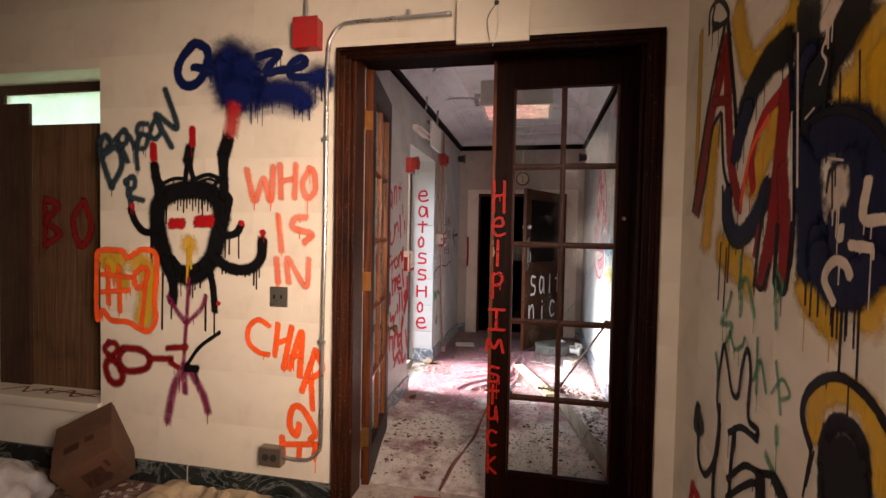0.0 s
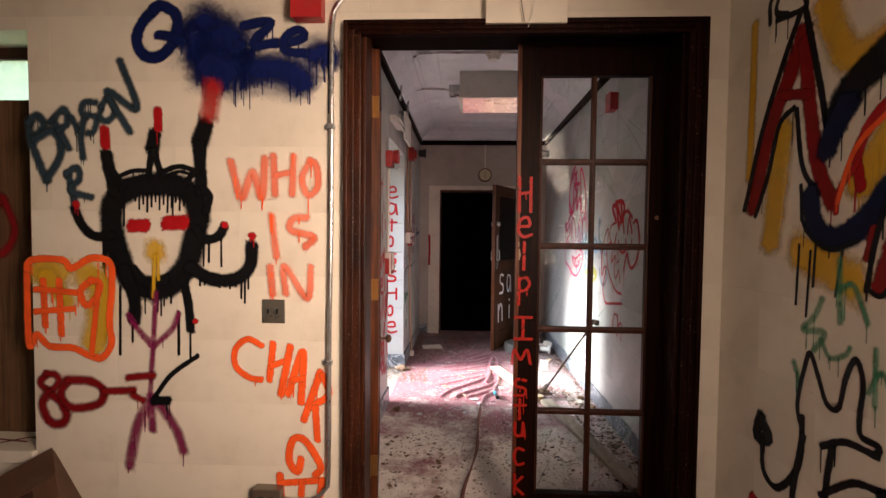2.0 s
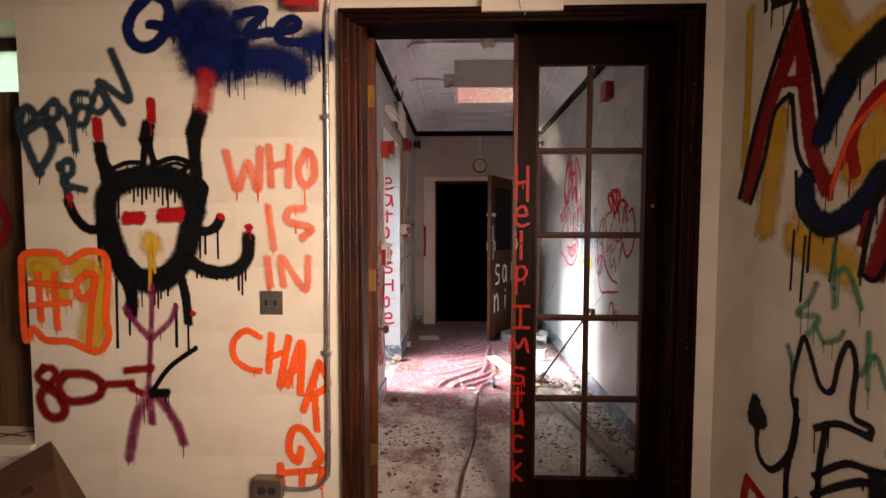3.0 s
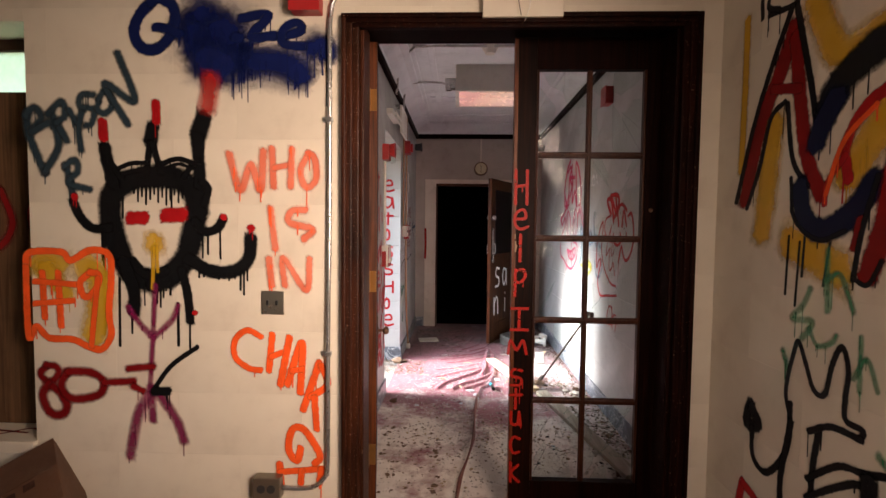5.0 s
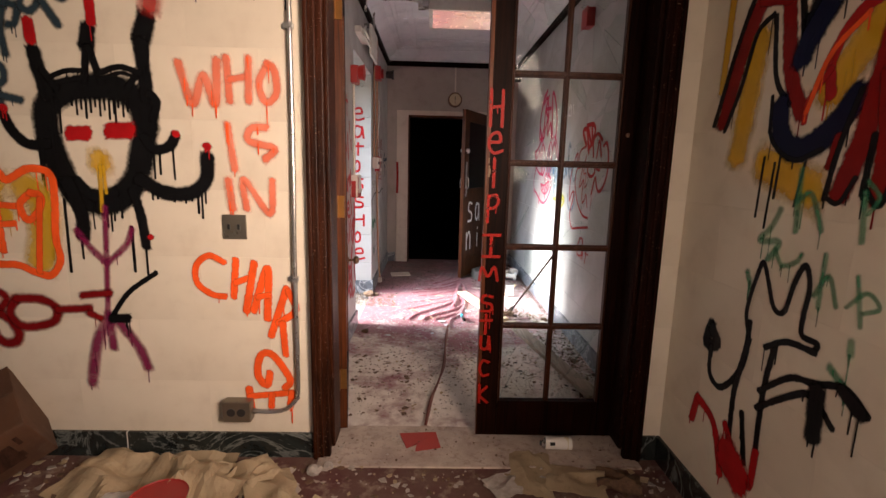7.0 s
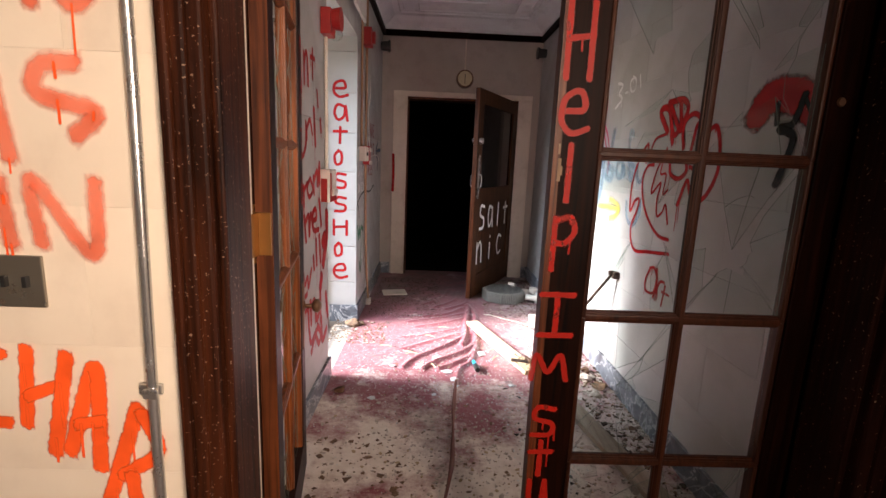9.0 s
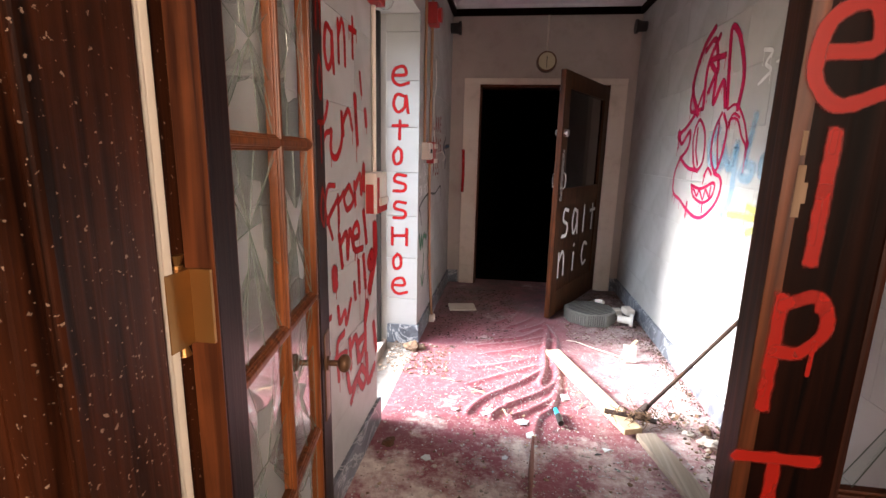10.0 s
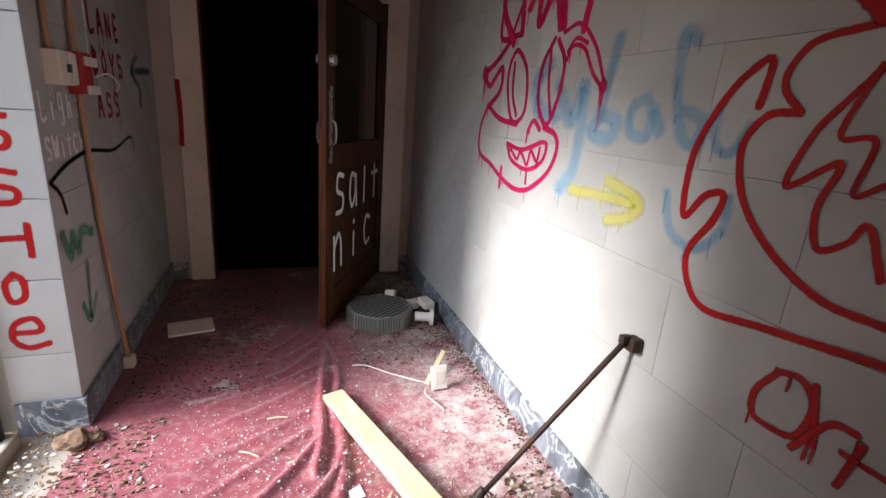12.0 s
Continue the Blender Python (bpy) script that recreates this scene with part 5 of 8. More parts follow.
bmesh.ops.create_circle(bowl, cap_ends=True, segments=28, radius=0.108, matrix=Matrix.Translation((-1.46, 2.1, ROOM_FLOOR + 0.115)))
solid("bowl", bowl, M_RED, "red plastic lid lying among the papers", "lid", smooth=True)

can = thing("spray_can", (0.28, 2.615, -0.018), "white spray can with yellow band, lying down", "spray can")
for a, b, r, r2, m, n in ((0.215, 0.35, 0.031, 0.031, M_WHITE, "body"), (0.315, 0.335, 0.0316, 0.0316, M_DIAL, "band"), (0.2, 0.215, 0.018, 0.031, M_STEEL, "shoulder"), (0.188, 0.2, 0.012, 0.012, M_BLACK, "nozzle")):
    bm = bmesh.new()
    cyl(bm, (a, 2.62, -0.018), (b, 2.616, -0.018), r, r2, 24)
    part(n, bm, m, can, smooth=False)
part("printed_mark", boxes(((0.235, 2.586, -0.014), (0.26, 2.594, 0.001))), M_BLACK, can)

bm = bmesh.new()
vs = [bm.verts.new(p) for p in ((-0.545, 2.735, -0.045), (-0.35, 2.75, -0.044), (-0.325, 2.61, -0.046), (-0.455, 2.575, -0.046), (-0.45, 2.63, -0.043), (-0.5, 2.6, -0.046))]
f = bm.faces.new(vs)
ext = bmesh.ops.extrude_face_region(bm, geom=[f])
bmesh.ops.translate(bm, verts=[e for e in ext["geom"] if isinstance(e, bmesh.types.BMVert)], vec=(0, 0, 0.002))
bmesh.ops.recalc_face_normals(bm, faces=bm.faces)
solid("red_card", bm, surface("red_card_ink", (0.5, 0.05, 0.04), (0.4, 0.06, 0.05), 0.7), "torn red card on the threshold", "card")

# ---- things in the hall ----
light = thing("ceiling_light", (-0.11, 4.97, HALL_TOP), "surface fluorescent light with warm louvres, unlit", "ceiling light")
bm = boxes(((-0.45, 4.68, 2.735), (0.23, 5.26, HALL_TOP)), bevel=0.004)
part("housing", bm, M_WHITE, light)
part("rim", boxes(((-0.455, 4.675, 2.692), (0.235, 4.71, 2.74)), ((-0.455, 5.23, 2.692), (0.235, 5.265, 2.74)), ((-0.455, 4.71, 2.692), (-0.42, 5.23, 2.74)), ((0.2, 4.71, 2.692), (0.235, 5.23, 2.74)), bevel=0.003), M_WHITE, light)
for k in range(7):
    y = 4.735 + k * 0.078
    bm = boxes(((-0.42, y - 0.031, -0.001), (0.2, y + 0.031, 0.001)))
    bmesh.ops.transform(bm, matrix=Matrix.Translation((0, y, 2.714)) @ Matrix.Rotation(radians(-37), 4, "X") @ Matrix.Translation((0, -y, 0)), verts=bm.verts)
    part("louvre", bm, M_LOUVER, light)

pipes = thing("ceiling_conduit", (-0.5, 4.2, 2.9), "grey conduit run across the ceiling to the light", "conduit")
for pts in ([(-1.0, 4.75, 2.68), (-0.99, 4.74, 2.82), (-0.95, 4.62, 2.9), (-0.82, 4.28, 2.912), (-0.7, 4.2, 2.912), (-0.3, 4.2, 2.912), (0.7, 4.22, 2.912)], [(-1.0, 5.3, 2.6), (-0.995, 5.28, 2.8), (-0.96, 5.2, 2.89), (-0.85, 5.13, 2.905), (-0.62, 5.12, 2.9), (-0.45, 5.12, 2.86)]):
    bm = bmesh.new()
    tube(bm, pts, 0.011, 8)
    part("pipe", bm, M_STEEL, pipes, smooth=True)
part("junction_box", boxes(((-0.56, 5.07, 2.83), (-0.452, 5.17, 2.929)), bevel=0.004), M_STEEL, pipes)
det = thing("smoke_detector", (-0.17, 4.25, 2.9), "round white smoke detector on the ceiling", "smoke detector")
for r, r2, z0, z1, n in ((0.075, 0.06, 2.928, 2.9, "base"), (0.055, 0.04, 2.9, 2.868, "head")):
    bm = bmesh.new()
    cyl(bm, (-0.17, 4.25, z0), (-0.17, 4.25, z1), r, r2, 24)
    part(n, bm, M_WHITE, det, smooth=False)

clock = thing("wall_clock", (-0.1, FAR - 0.02, 2.29), "small round yellowed clock on the end wall", "clock")
bm = bmesh.new()
cyl(bm, (-0.105, FAR, 2.29), (-0.105, FAR - 0.05, 2.29), 0.1, 0.095, 28)
part("case", bm, M_KNOB, clock)
bm = bmesh.new()
cyl(bm, (-0.105, FAR - 0.049, 2.29), (-0.105, FAR - 0.054, 2.29), 0.08, 0.08, 28)
part("dial", bm, M_DIAL, clock)
part("hour_hand", boxes(((-0.109, FAR - 0.058, 2.29), (-0.101, FAR - 0.055, 2.335))), M_BLACK, clock)
part("minute_hand", boxes(((-0.108, FAR - 0.061, 2.23), (-0.102, FAR - 0.0585, 2.29))), M_BLACK, clock)
bm = bmesh.new()
tube(bm, [(-0.105, FAR - 0.012, 2.38), (-0.105, FAR - 0.012, 2.72)], 0.01, 8)
part("conduit", bm, M_TRIM, clock)

for x in (-1.0, 0.728):
    bm = bmesh.new()
    s = 1 if x < 0 else -1
    cyl(bm, (x - s * 0.04, FAR - 0.16, 2.57), (x + s * 0.04, FAR - 0.16, 2.57), 0.045, 0.05, 20)
    cyl(bm, (x + s * 0.04, FAR - 0.16, 2.57), (x + s * 0.06, FAR - 0.16, 2.57), 0.062, 0.062, 20)
    solid("pipe_stub", bm, M_BLACK, "dark capped pipe stub high in the corner", "pipe", "pipe stubs")

bell = thing("alarm_bell", (-1.0, 4.2, 2.05), "red fire alarm horn with a clear strobe", "fire alarm")
part("back_box", boxes(((-1.04, 4.19, 2.0), (-0.985, 4.31, 2.13)), bevel=0.006), M_RED, bell)
bm = bmesh.new()
cyl(bm, (-0.985, 4.25, 2.085), (-0.94, 4.25, 2.085), 0.05, 0.06, 20)
part("horn", bm, M_RED, bell)
bm = bmesh.new()
bmesh.ops.create_uvsphere(bm, u_segments=14, v_segments=8, radius=0.035, matrix=Matrix.Translation((-0.97, 4.25, 2.01)))
part("strobe", bm, M_SHARD, bell, "clear strobe lens", True)
bm = bmesh.new()
tube(bm, [(-1.028, 4.27, 2.0), (-1.028, 4.27, 1.29)], 0.01, 8)
part("conduit", bm, M_TRIM, bell, smooth=True)
pull = thing("alarm_pull", (-1.0, 4.25, 1.2), "white alarm pull station sprayed with red paint", "alarm pull")
part("body", boxes(((-1.04, 4.16, 1.12), (-0.985, 4.335, 1.3)), bevel=0.008), M_WHITE, pull)
part("handle", boxes(((-0.985, 4.19, 1.155), (-0.97, 4.305, 1.19)), bevel=0.004), M_WHITE, pull)
part("splash", boxes(((-0.9849, 4.165, 1.122), (-0.9842, 4.2, 1.28)), ((-0.9849, 4.2, 1.122), (-0.9842, 4.33, 1.15)), ((-1.0, 4.1592, 1.122), (-1.035, 4.16, 1.25))), M_RED, pull, "red paint splash")
horn2 = thing("alarm_bell", (-1.0, 5.72, 2.35), "red fire alarm box with pipes below", "fire alarm")
part("body", boxes(((-1.04, 5.66, 2.28), (-0.97, 5.8, 2.42)), bevel=0.006), M_RED, horn2)
bm = bmesh.new()
cyl(bm, (-0.97, 5.73, 2.35), (-0.945, 5.73, 2.35), 0.045, 0.05, 18)
part("horn", bm, M_RED, horn2)
red_r = thing("alarm_box", (0.74, 4.1, 2.48), "small red alarm box high on the wall", "alarm box")
part("body", boxes(((0.71, 4.04, 2.42), (0.768, 4.16, 2.55)), bevel=0.005), M_RED, red_r)
part("cover", boxes(((0.705, 4.035, 2.415), (0.711, 4.165, 2.555)), bevel=0.002), M_RED, red_r)

sign = thing("hanging_sign", (-0.93, 5.15, 2.45), "blank white sign panel hung from the wall", "sign")
part("panel", boxes(((-0.985, 4.88, 2.36), (-0.965, 5.34, 2.62)), bevel=0.004), M_WHITE, sign)
for y in (4.95, 5.25):
    part("bracket", boxes(((-1.04, y, 2.6), (-0.985, y + 0.02, 2.64)), bevel=0.002), M_STEEL, sign)
tubel = thing("strip_light", (-0.99, 4.6, 2.44), "bare white strip light bracket over the doorway", "wall light")
part("body", boxes(((-1.04, 4.4, 2.42), (-0.985, 4.8, 2.47)), bevel=0.006), M_WHITE, tubel)
for z in (2.45, 2.4):
    bm = bmesh.new()
    tube(bm, [(-0.965, 4.42, z), (-0.965, 4.78, z)], 0.009, 8)
    part("tube", bm, M_WHITE, tubel, smooth=True)

wpipes = thing("wall_pipe", (-1.02, 5.83, 0), "thin copper-coloured pipe running down the wall", "pipe")
bm = bmesh.new()
tube(bm, [(-1.02, 5.78, 2.7), (-1.022, 5.77, 1.6), (-1.022, 5.775, 1.05), (-1.018, 5.83, 0.45), (-1.0, 5.865, 0.05)], 0.011, 8)
part("pipe", bm, M_COPPER, wpipes, smooth=True)
part("foot", boxes(((-1.02, 5.84, 0.0), (-0.975, 5.895, 0.06)), bevel=0.008), M_TRIM, wpipes)
sbox = thing("switch_box", (-1.02, 5.58, 1.4), "paint-spattered light switch box with its conduit", "light switch")
part("body", boxes(((-1.04, 5.51, 1.34), (-0.985, 5.65, 1.46)), bevel=0.005), M_TRIM, sbox)
part("cover", boxes(((-0.985, 5.59, 1.345), (-0.979, 5.648, 1.455)), bevel=0.002), M_WHITE, sbox)
part("toggle", boxes(((-0.985, 5.565, 1.385), (-0.972, 5.58, 1.415)), bevel=0.002), M_BLACK, sbox)
bm = bmesh.new()
tube(bm, [(-1.025, 5.545, 2.7), (-1.025, 5.54, 1.46)], 0.01, 8)
part("conduit", bm, M_COPPER, sbox, smooth=True)
sbox2 = thing("switch_box", (-1.02, 5.8, 1.38), "broken red and white switch box with loose wires", "light switch")
part("body", boxes(((-1.04, 5.71, 1.31), (-0.985, 5.83, 1.47)), bevel=0.005), M_RED, sbox2)
for z in (1.42, 1.31):
    part("cover", boxes(((-0.985, 5.74, z), (-0.976, 5.87, z + 0.035)), bevel=0.003), M_WHITE, sbox2)
for pts in ([(-0.98, 5.84, 1.38), (-0.95, 5.9, 1.4), (-0.93, 5.96, 1.36), (-0.95, 5.99, 1.33)], [(-1.0, 5.85, 1.46), (-1.02, 5.93, 1.62), (-1.025, 5.94, 1.8), (-1.02, 6.02, 1.92), (-1.025, 6.0, 2.1)]):
    bm = bmesh.new()
    tube(bm, pts, 0.003, 5)
    part("wire", bm, M_WHITE, sbox2)

# outside doorway frame
jamb = thing("door_3", (-1.4, 5.3, 0), "flaking teal painted outside door frame", "door frame", kind="structure")
part("post", boxes(((-1.55, 5.335, 0.0), (-1.46, 5.398, OUT[3])), bevel=0.006), M_TEAL, jamb)
part("post", boxes(((-1.455, 5.36, 0.0), (-1.385, 5.4, OUT[3])), bevel=0.008), M_TEAL, jamb)
part("head", boxes(((-1.57, 4.34, OUT[3] - 0.08), (-1.46, 5.33, OUT[3])), bevel=0.008), M_TEAL, jamb)
pipe_v = bmesh.new()
tube(pipe_v, [(-1.33, 5.368, 0.0), (-1.33, 5.368, OUT[3])], 0.033, 14, 0.3)
solid("drain_pipe", pipe_v, M_BLACK, "dark iron pipe beside the doorway", "pipe", smooth=True)

# octagonal grille
grille = thing("vent_cover", (0.33, 6.15, 0.02), "octagonal aluminium vent cover lying on the carpet", "vent cover")
gc, gr = Vector((0.335, 6.17, 0)), 0.215
bm = bmesh.new()
bmesh.ops.create_cone(bm, cap_ends=True, segments=8, radius1=gr - 0.012, radius2=gr - 0.012, depth=0.012, matrix=Matrix.Translation(gc + Vector((0, 0, 0.105))) @ Matrix.Rotation(radians(22.5 + 8), 4, "Z"))
part("top", bm, M_GRILLE, grille)
# Solid black core gives the gaps between the fins their darkness.
bm = bmesh.new()
bmesh.ops.create_cone(bm, cap_ends=True, segments=8, radius1=gr - 0.03, radius2=gr - 0.03, depth=0.09, matrix=Matrix.Translation(gc + Vector((0, 0, 0.055))) @ Matrix.Rotation(radians(22.5 + 8), 4, "Z"))
part("core", bm, M_BLACK, grille)
for k in range(8):
    a0, a1 = (radians(22.5 + 8 + 45 * (k + j)) for j in (0, 1))
    p, q = (gc + gr * Vector((math.cos(a), math.sin(a), 0)) for a in (a0, a1))
    for j in range(9):
        c = p.lerp(q, (j + 0.5) / 9) * 1.0
        m = Matrix.Translation(c) @ Matrix.Rotation((a0 + a1) / 2, 4, "Z")
        part("fin", boxes(((-0.012, -0.005, 0.01), (0.002, 0.005, 0.105)), m=m), M_GRILLE, grille)
# Slots are black bars laid on the lid, their depth only coloured in.
for k in range(12):
    y = -0.165 + 0.03 * k
    half = math.sqrt(max(0.0, (gr * 0.86) ** 2 - y * y))
    m = Matrix.Translation(gc) @ Matrix.Rotation(radians(35 if k % 2 else 35), 4, "Z")
    part("slot", boxes(((-half, y - 0.006, 0.109), (half, y + 0.006, 0.1125)), m=m), M_BLACK, grille)

# planks and the floor scraper
def plank(a, b, w, t, z, mat, label):
    a, b = Vector(a), Vector(b)
    d = b - a
    L = d.length
    bm = bmesh.new()
    box(bm, (0, -w / 2, 0), (L, w / 2, t), 0.004)
    bmesh.ops.transform(bm, matrix=Matrix.Translation((a.x, a.y, z)) @ Matrix.Rotation(math.atan2(d.y, d.x), 4, "Z") @ Matrix.Rotation(radians(-0.4), 4, "Y"), verts=bm.verts)
    return solid("plank", bm, mat, label, "plank", "loose planks")


plank((-0.05, 5.36), (0.27, 4.42), 0.1, 0.032, 0.012, M_PINE, "clean pale pine plank on the carpet")
plank((0.33, 4.42), (0.62, 3.02), 0.1, 0.03, 0.004, wood("dusty_plank", (0.22, 0.17, 0.13), (0.4, 0.34, 0.28), 0.8, "Y", 0.5), "dusty grey plank along the wall")
scraper = thing("floor_scraper", (0.29, 4.54, 0.0), "rusty long-handled floor scraper leaning on the wall", "scraper")
bm = bmesh.new()
tube(bm, [(0.36, 4.56, 0.09), (0.735, 4.43, 0.72)], 0.0095, 10, 0.2)
part("handle", bm, M_RUST, scraper, smooth=True)
bm = boxes(((0.728, 4.395, 0.685), (0.766, 4.44, 0.73)), ((0.705, 4.415, 0.705), (0.74, 4.44, 0.735)), bevel=0.008)
part("end_bracket", bm, M_RUST, scraper)
bm = boxes(((-0.13, -0.02, 0.0), (0.13, 0.02, 0.012)), bevel=0.003, m=Matrix.Translation((0.28, 4.54, 0.045)) @ Matrix.Rotation(radians(-14), 4, "Z"))
part("blade", bm, M_RUST, scraper)
bm = bmesh.new()
cyl(bm, (0.33, 4.555, 0.05), (0.37, 4.56, 0.12), 0.03, 0.014, 12)
part("socket", bm, M_RUST, scraper)
bm = bmesh.new()
rng = random.Random(9)
for _ in range(90):
    c = Vector((rng.gauss(0.33, 0.07), 4.535 + rng.gauss(0, 0.03), 0.05 + abs(rng.gauss(0, 0.025))))
    tube(bm, [c, c + Vector((rng.uniform(-0.04, 0.04), rng.uniform(-0.03, 0.03), rng.uniform(-0.02, 0.03))), c + Vector((rng.uniform(-0.06, 0.06), rng.uniform(-0.04, 0.04), -0.03))], 0.0022, 4, 0.02)
part("tangled_fibre", bm, M_DIRT, scraper, "tangled dirty fibre on the blade")

wb = thing("socket_cover", (0.47, 5.36, 0.02), "white plastic socket cover standing on its edge", "socket cover")
mw = Matrix.Translation((0.475, 5.33, 0.004)) @ Matrix.Rotation(radians(-18), 4, "X") @ Matrix.Rotation(radians(8), 4, "Z")
part("plate", boxes(((-0.042, -0.01, 0), (0.042, 0.01, 0.12)), bevel=0.006, m=mw), M_WHITE, wb)
part("recess", boxes(((-0.026, -0.013, 0.03), (0.026, -0.009, 0.095)), bevel=0.002, m=mw), M_TRIM, wb)
bm = boxes(((-0.012, -0.13, 0), (0.012, 0.13, 0.012)), bevel=0.003, m=Matrix.Translation((0.5, 5.48, 0.035)) @ Matrix.Rotation(radians(-38), 4, "Z") @ Matrix.Rotation(radians(14), 4, "X"))
solid("splintered_stick", bm, M_PINE, "splintered pale wooden stick on the carpet", "stick")
cord = bmesh.new()
tube(cord, [(0.44, 5.36, 0.02), (0.36, 5.4, 0.03), (0.25, 5.52, 0.014), (0.15, 5.62, 0.012), (0.08, 5.63, 0.012)], 0.003, 5)
tube(cord, [(0.44, 5.37, 0.02), (0.38, 5.28, 0.03), (0.42, 5.2, 0.015), (0.44, 5.16, 0.012)], 0.003, 5)
solid("cord", cord, M_TRIM, "frayed pale cord from the socket cover", "cord")
lighter = thing("bottle", (-0.09, 4.53, 0.02), "small bottle with a bright blue cap", "bottle")
bm = bmesh.new()
cyl(bm, (-0.085, 4.44, 0.028), (-0.093, 4.52, 0.028), 0.016, 0.016)
part("body", bm, M_BLACK, lighter)
bm = bmesh.new()
cyl(bm, (-0.093, 4.52, 0.028), (-0.1, 4.58, 0.028), 0.015, 0.012)
part("cap", bm, surface("blue_plastic", (0.02, 0.3, 0.5), (0.03, 0.35, 0.55), 0.35), lighter)

# rubble
for k, (x, y, r, m, lab) in enumerate(((-0.93, 4.16, 0.055, M_CARD, "orange-brown lump of clay on the floor"), (0.66, 4.53, 0.06, M_CARD, "brown broken masonry lump"), (0.63, 4.42, 0.09, M_STONE, "grey broken masonry slab"), (0.68, 4.3, 0.08, M_DIRT, "brown broken masonry lump"), (0.56, 4.5, 0.05, M_CHIP, "pale broken masonry lump"), (0.62, 4.2, 0.06, M_STONE, "grey broken masonry slab"),
                                      (0.66, 3.6, 0.05, M_DIRT, "brown rubble lump by the skirting"), (0.64, 3.2, 0.06, M_STONE, "grey rubble lump by the skirting"), (0.5, 3.35, 0.045, M_CHIP, "pale rubble lump by the skirting"), (-1.05, 5.28, 0.07, M_DIRT, "brown clump of dirt by the doorway"), (-0.98, 5.3, 0.045, M_DIRT, "brown clump of dirt by the doorway"), (-0.93, 2.42, 0.05, M_CHIP, "white plaster lump by the frame"), (-0.87, 2.46, 0.035, M_CHIP, "white plaster lump by the frame"),
                                      (0.4, 6.55, 0.08, M_DIRT, "brown rubble heap by the door"), (0.55, 6.5, 0.07, M_DIRT, "brown rubble heap by the door"), (0.66, 6.4, 0.07, M_STONE, "grey rubble lump by the door"), (0.5, 6.4, 0.06, M_CHIP, "pale rubble lump by the door"))):
    bm = bmesh.new()
    base = ROOM_FLOOR if y < 2.5 else 0.0
    r *= 0.62 if 3.0 < y < 4.6 else 0.85
    lump(bm, (0, 0, r * 0.28), r * 0.85, k, 0.55, 3)
    for v in bm.verts:
        v.co += r * 0.28 * noise.noise_vector(v.co * (0.9 / r) + Vector((k, 0, 0))) + r * 0.1 * noise.noise_vector(v.co * (3.5 / r))
        v.co = Vector((round(v.co.x / (r * 0.16)), round(v.co.y / (r * 0.16)), round(v.co.z / (r * 0.16)))) * (r * 0.16) * 0.5 + v.co * 0.5 + Vector((x, y, base))
    solid("rubble", bm, m, lab, "rubble", "rubble")
for k, (x, y, L, turn, tilt) in enumerate(((0.53, 6.28, 0.2, 15, 4), (0.47, 6.45, 0.14, 70, 20), (0.66, 6.2, 0.12, 100, 0))):
    bm = bmesh.new()
    box(bm, (-L / 2, -0.035, 0), (L / 2, 0.035, 0.05), 0.006)
    bmesh.ops.transform(bm, matrix=pose(x, y, 0.03 + 0.02 * k, 0, tilt, turn), verts=bm.verts)
    solid("wood_offcut", bm, M_TRIM, "pale painted wood offcut in the rubble", "wood offcut", "offcuts")
fit = thing("pipe_fitting", (0.6, 6.07, 0.05), "white porcelain pipe fitting lying on its side", "pipe fitting")
bm = bmesh.new()
cyl(bm, (0.55, 6.08, 0.06), (0.64, 6.05, 0.06), 0.03, 0.03, 18)
part("neck", bm, M_WHITE, fit)
bm = bmesh.new()
cyl(bm, (0.64, 6.05, 0.06), (0.665, 6.042, 0.06), 0.055, 0.055, 20)
part("flange", bm, M_WHITE, fit)
solid("floor_tile", boxes(((-0.12, -0.09, 0), (0.12, 0.09, 0.012)), bevel=0.003, m=pose(-0.78, 6.25, 0.008, 0, 0, 12)), M_TRIM, "loose beige tile on the carpet", "tile")

# weeds by the doorstep
weed = thing("weed", (-1.5, 5.3, 0.0), "small green weed growing at the doorstep", "plant")
rng = random.Random(3)
for k in range(12):
    a = rng.uniform(0, 6.28)
    r, L = rng.uniform(0.01, 0.09), rng.uniform(0.03, 0.06)
    bm = bmesh.new()
    pts = [(0, 0, 0), (L * 0.4, L * 0.3, 0.008), (L, 0, 0.0), (L * 0.4, -L * 0.3, 0.008)]
    vs = [bm.verts.new(p) for p in pts]
    bm.faces.new(vs)
    ext = bmesh.ops.extrude_face_region(bm, geom=list(bm.faces))
    bmesh.ops.translate(bm, verts=[e for e in ext["geom"] if isinstance(e, bmesh.types.BMVert)], vec=(0, 0, 0.001))
    bmesh.ops.transform(bm, matrix=Matrix.Translation((-1.48 + r * math.cos(a), 5.22 + r * math.sin(a), 0.02 + rng.uniform(0, 0.05))) @ Euler((rng.uniform(-0.4, 0.4), rng.uniform(-0.5, 0.2), a)).to_matrix().to_4x4(), verts=bm.verts)
    part("leaf", bm, M_LEAFG, weed)

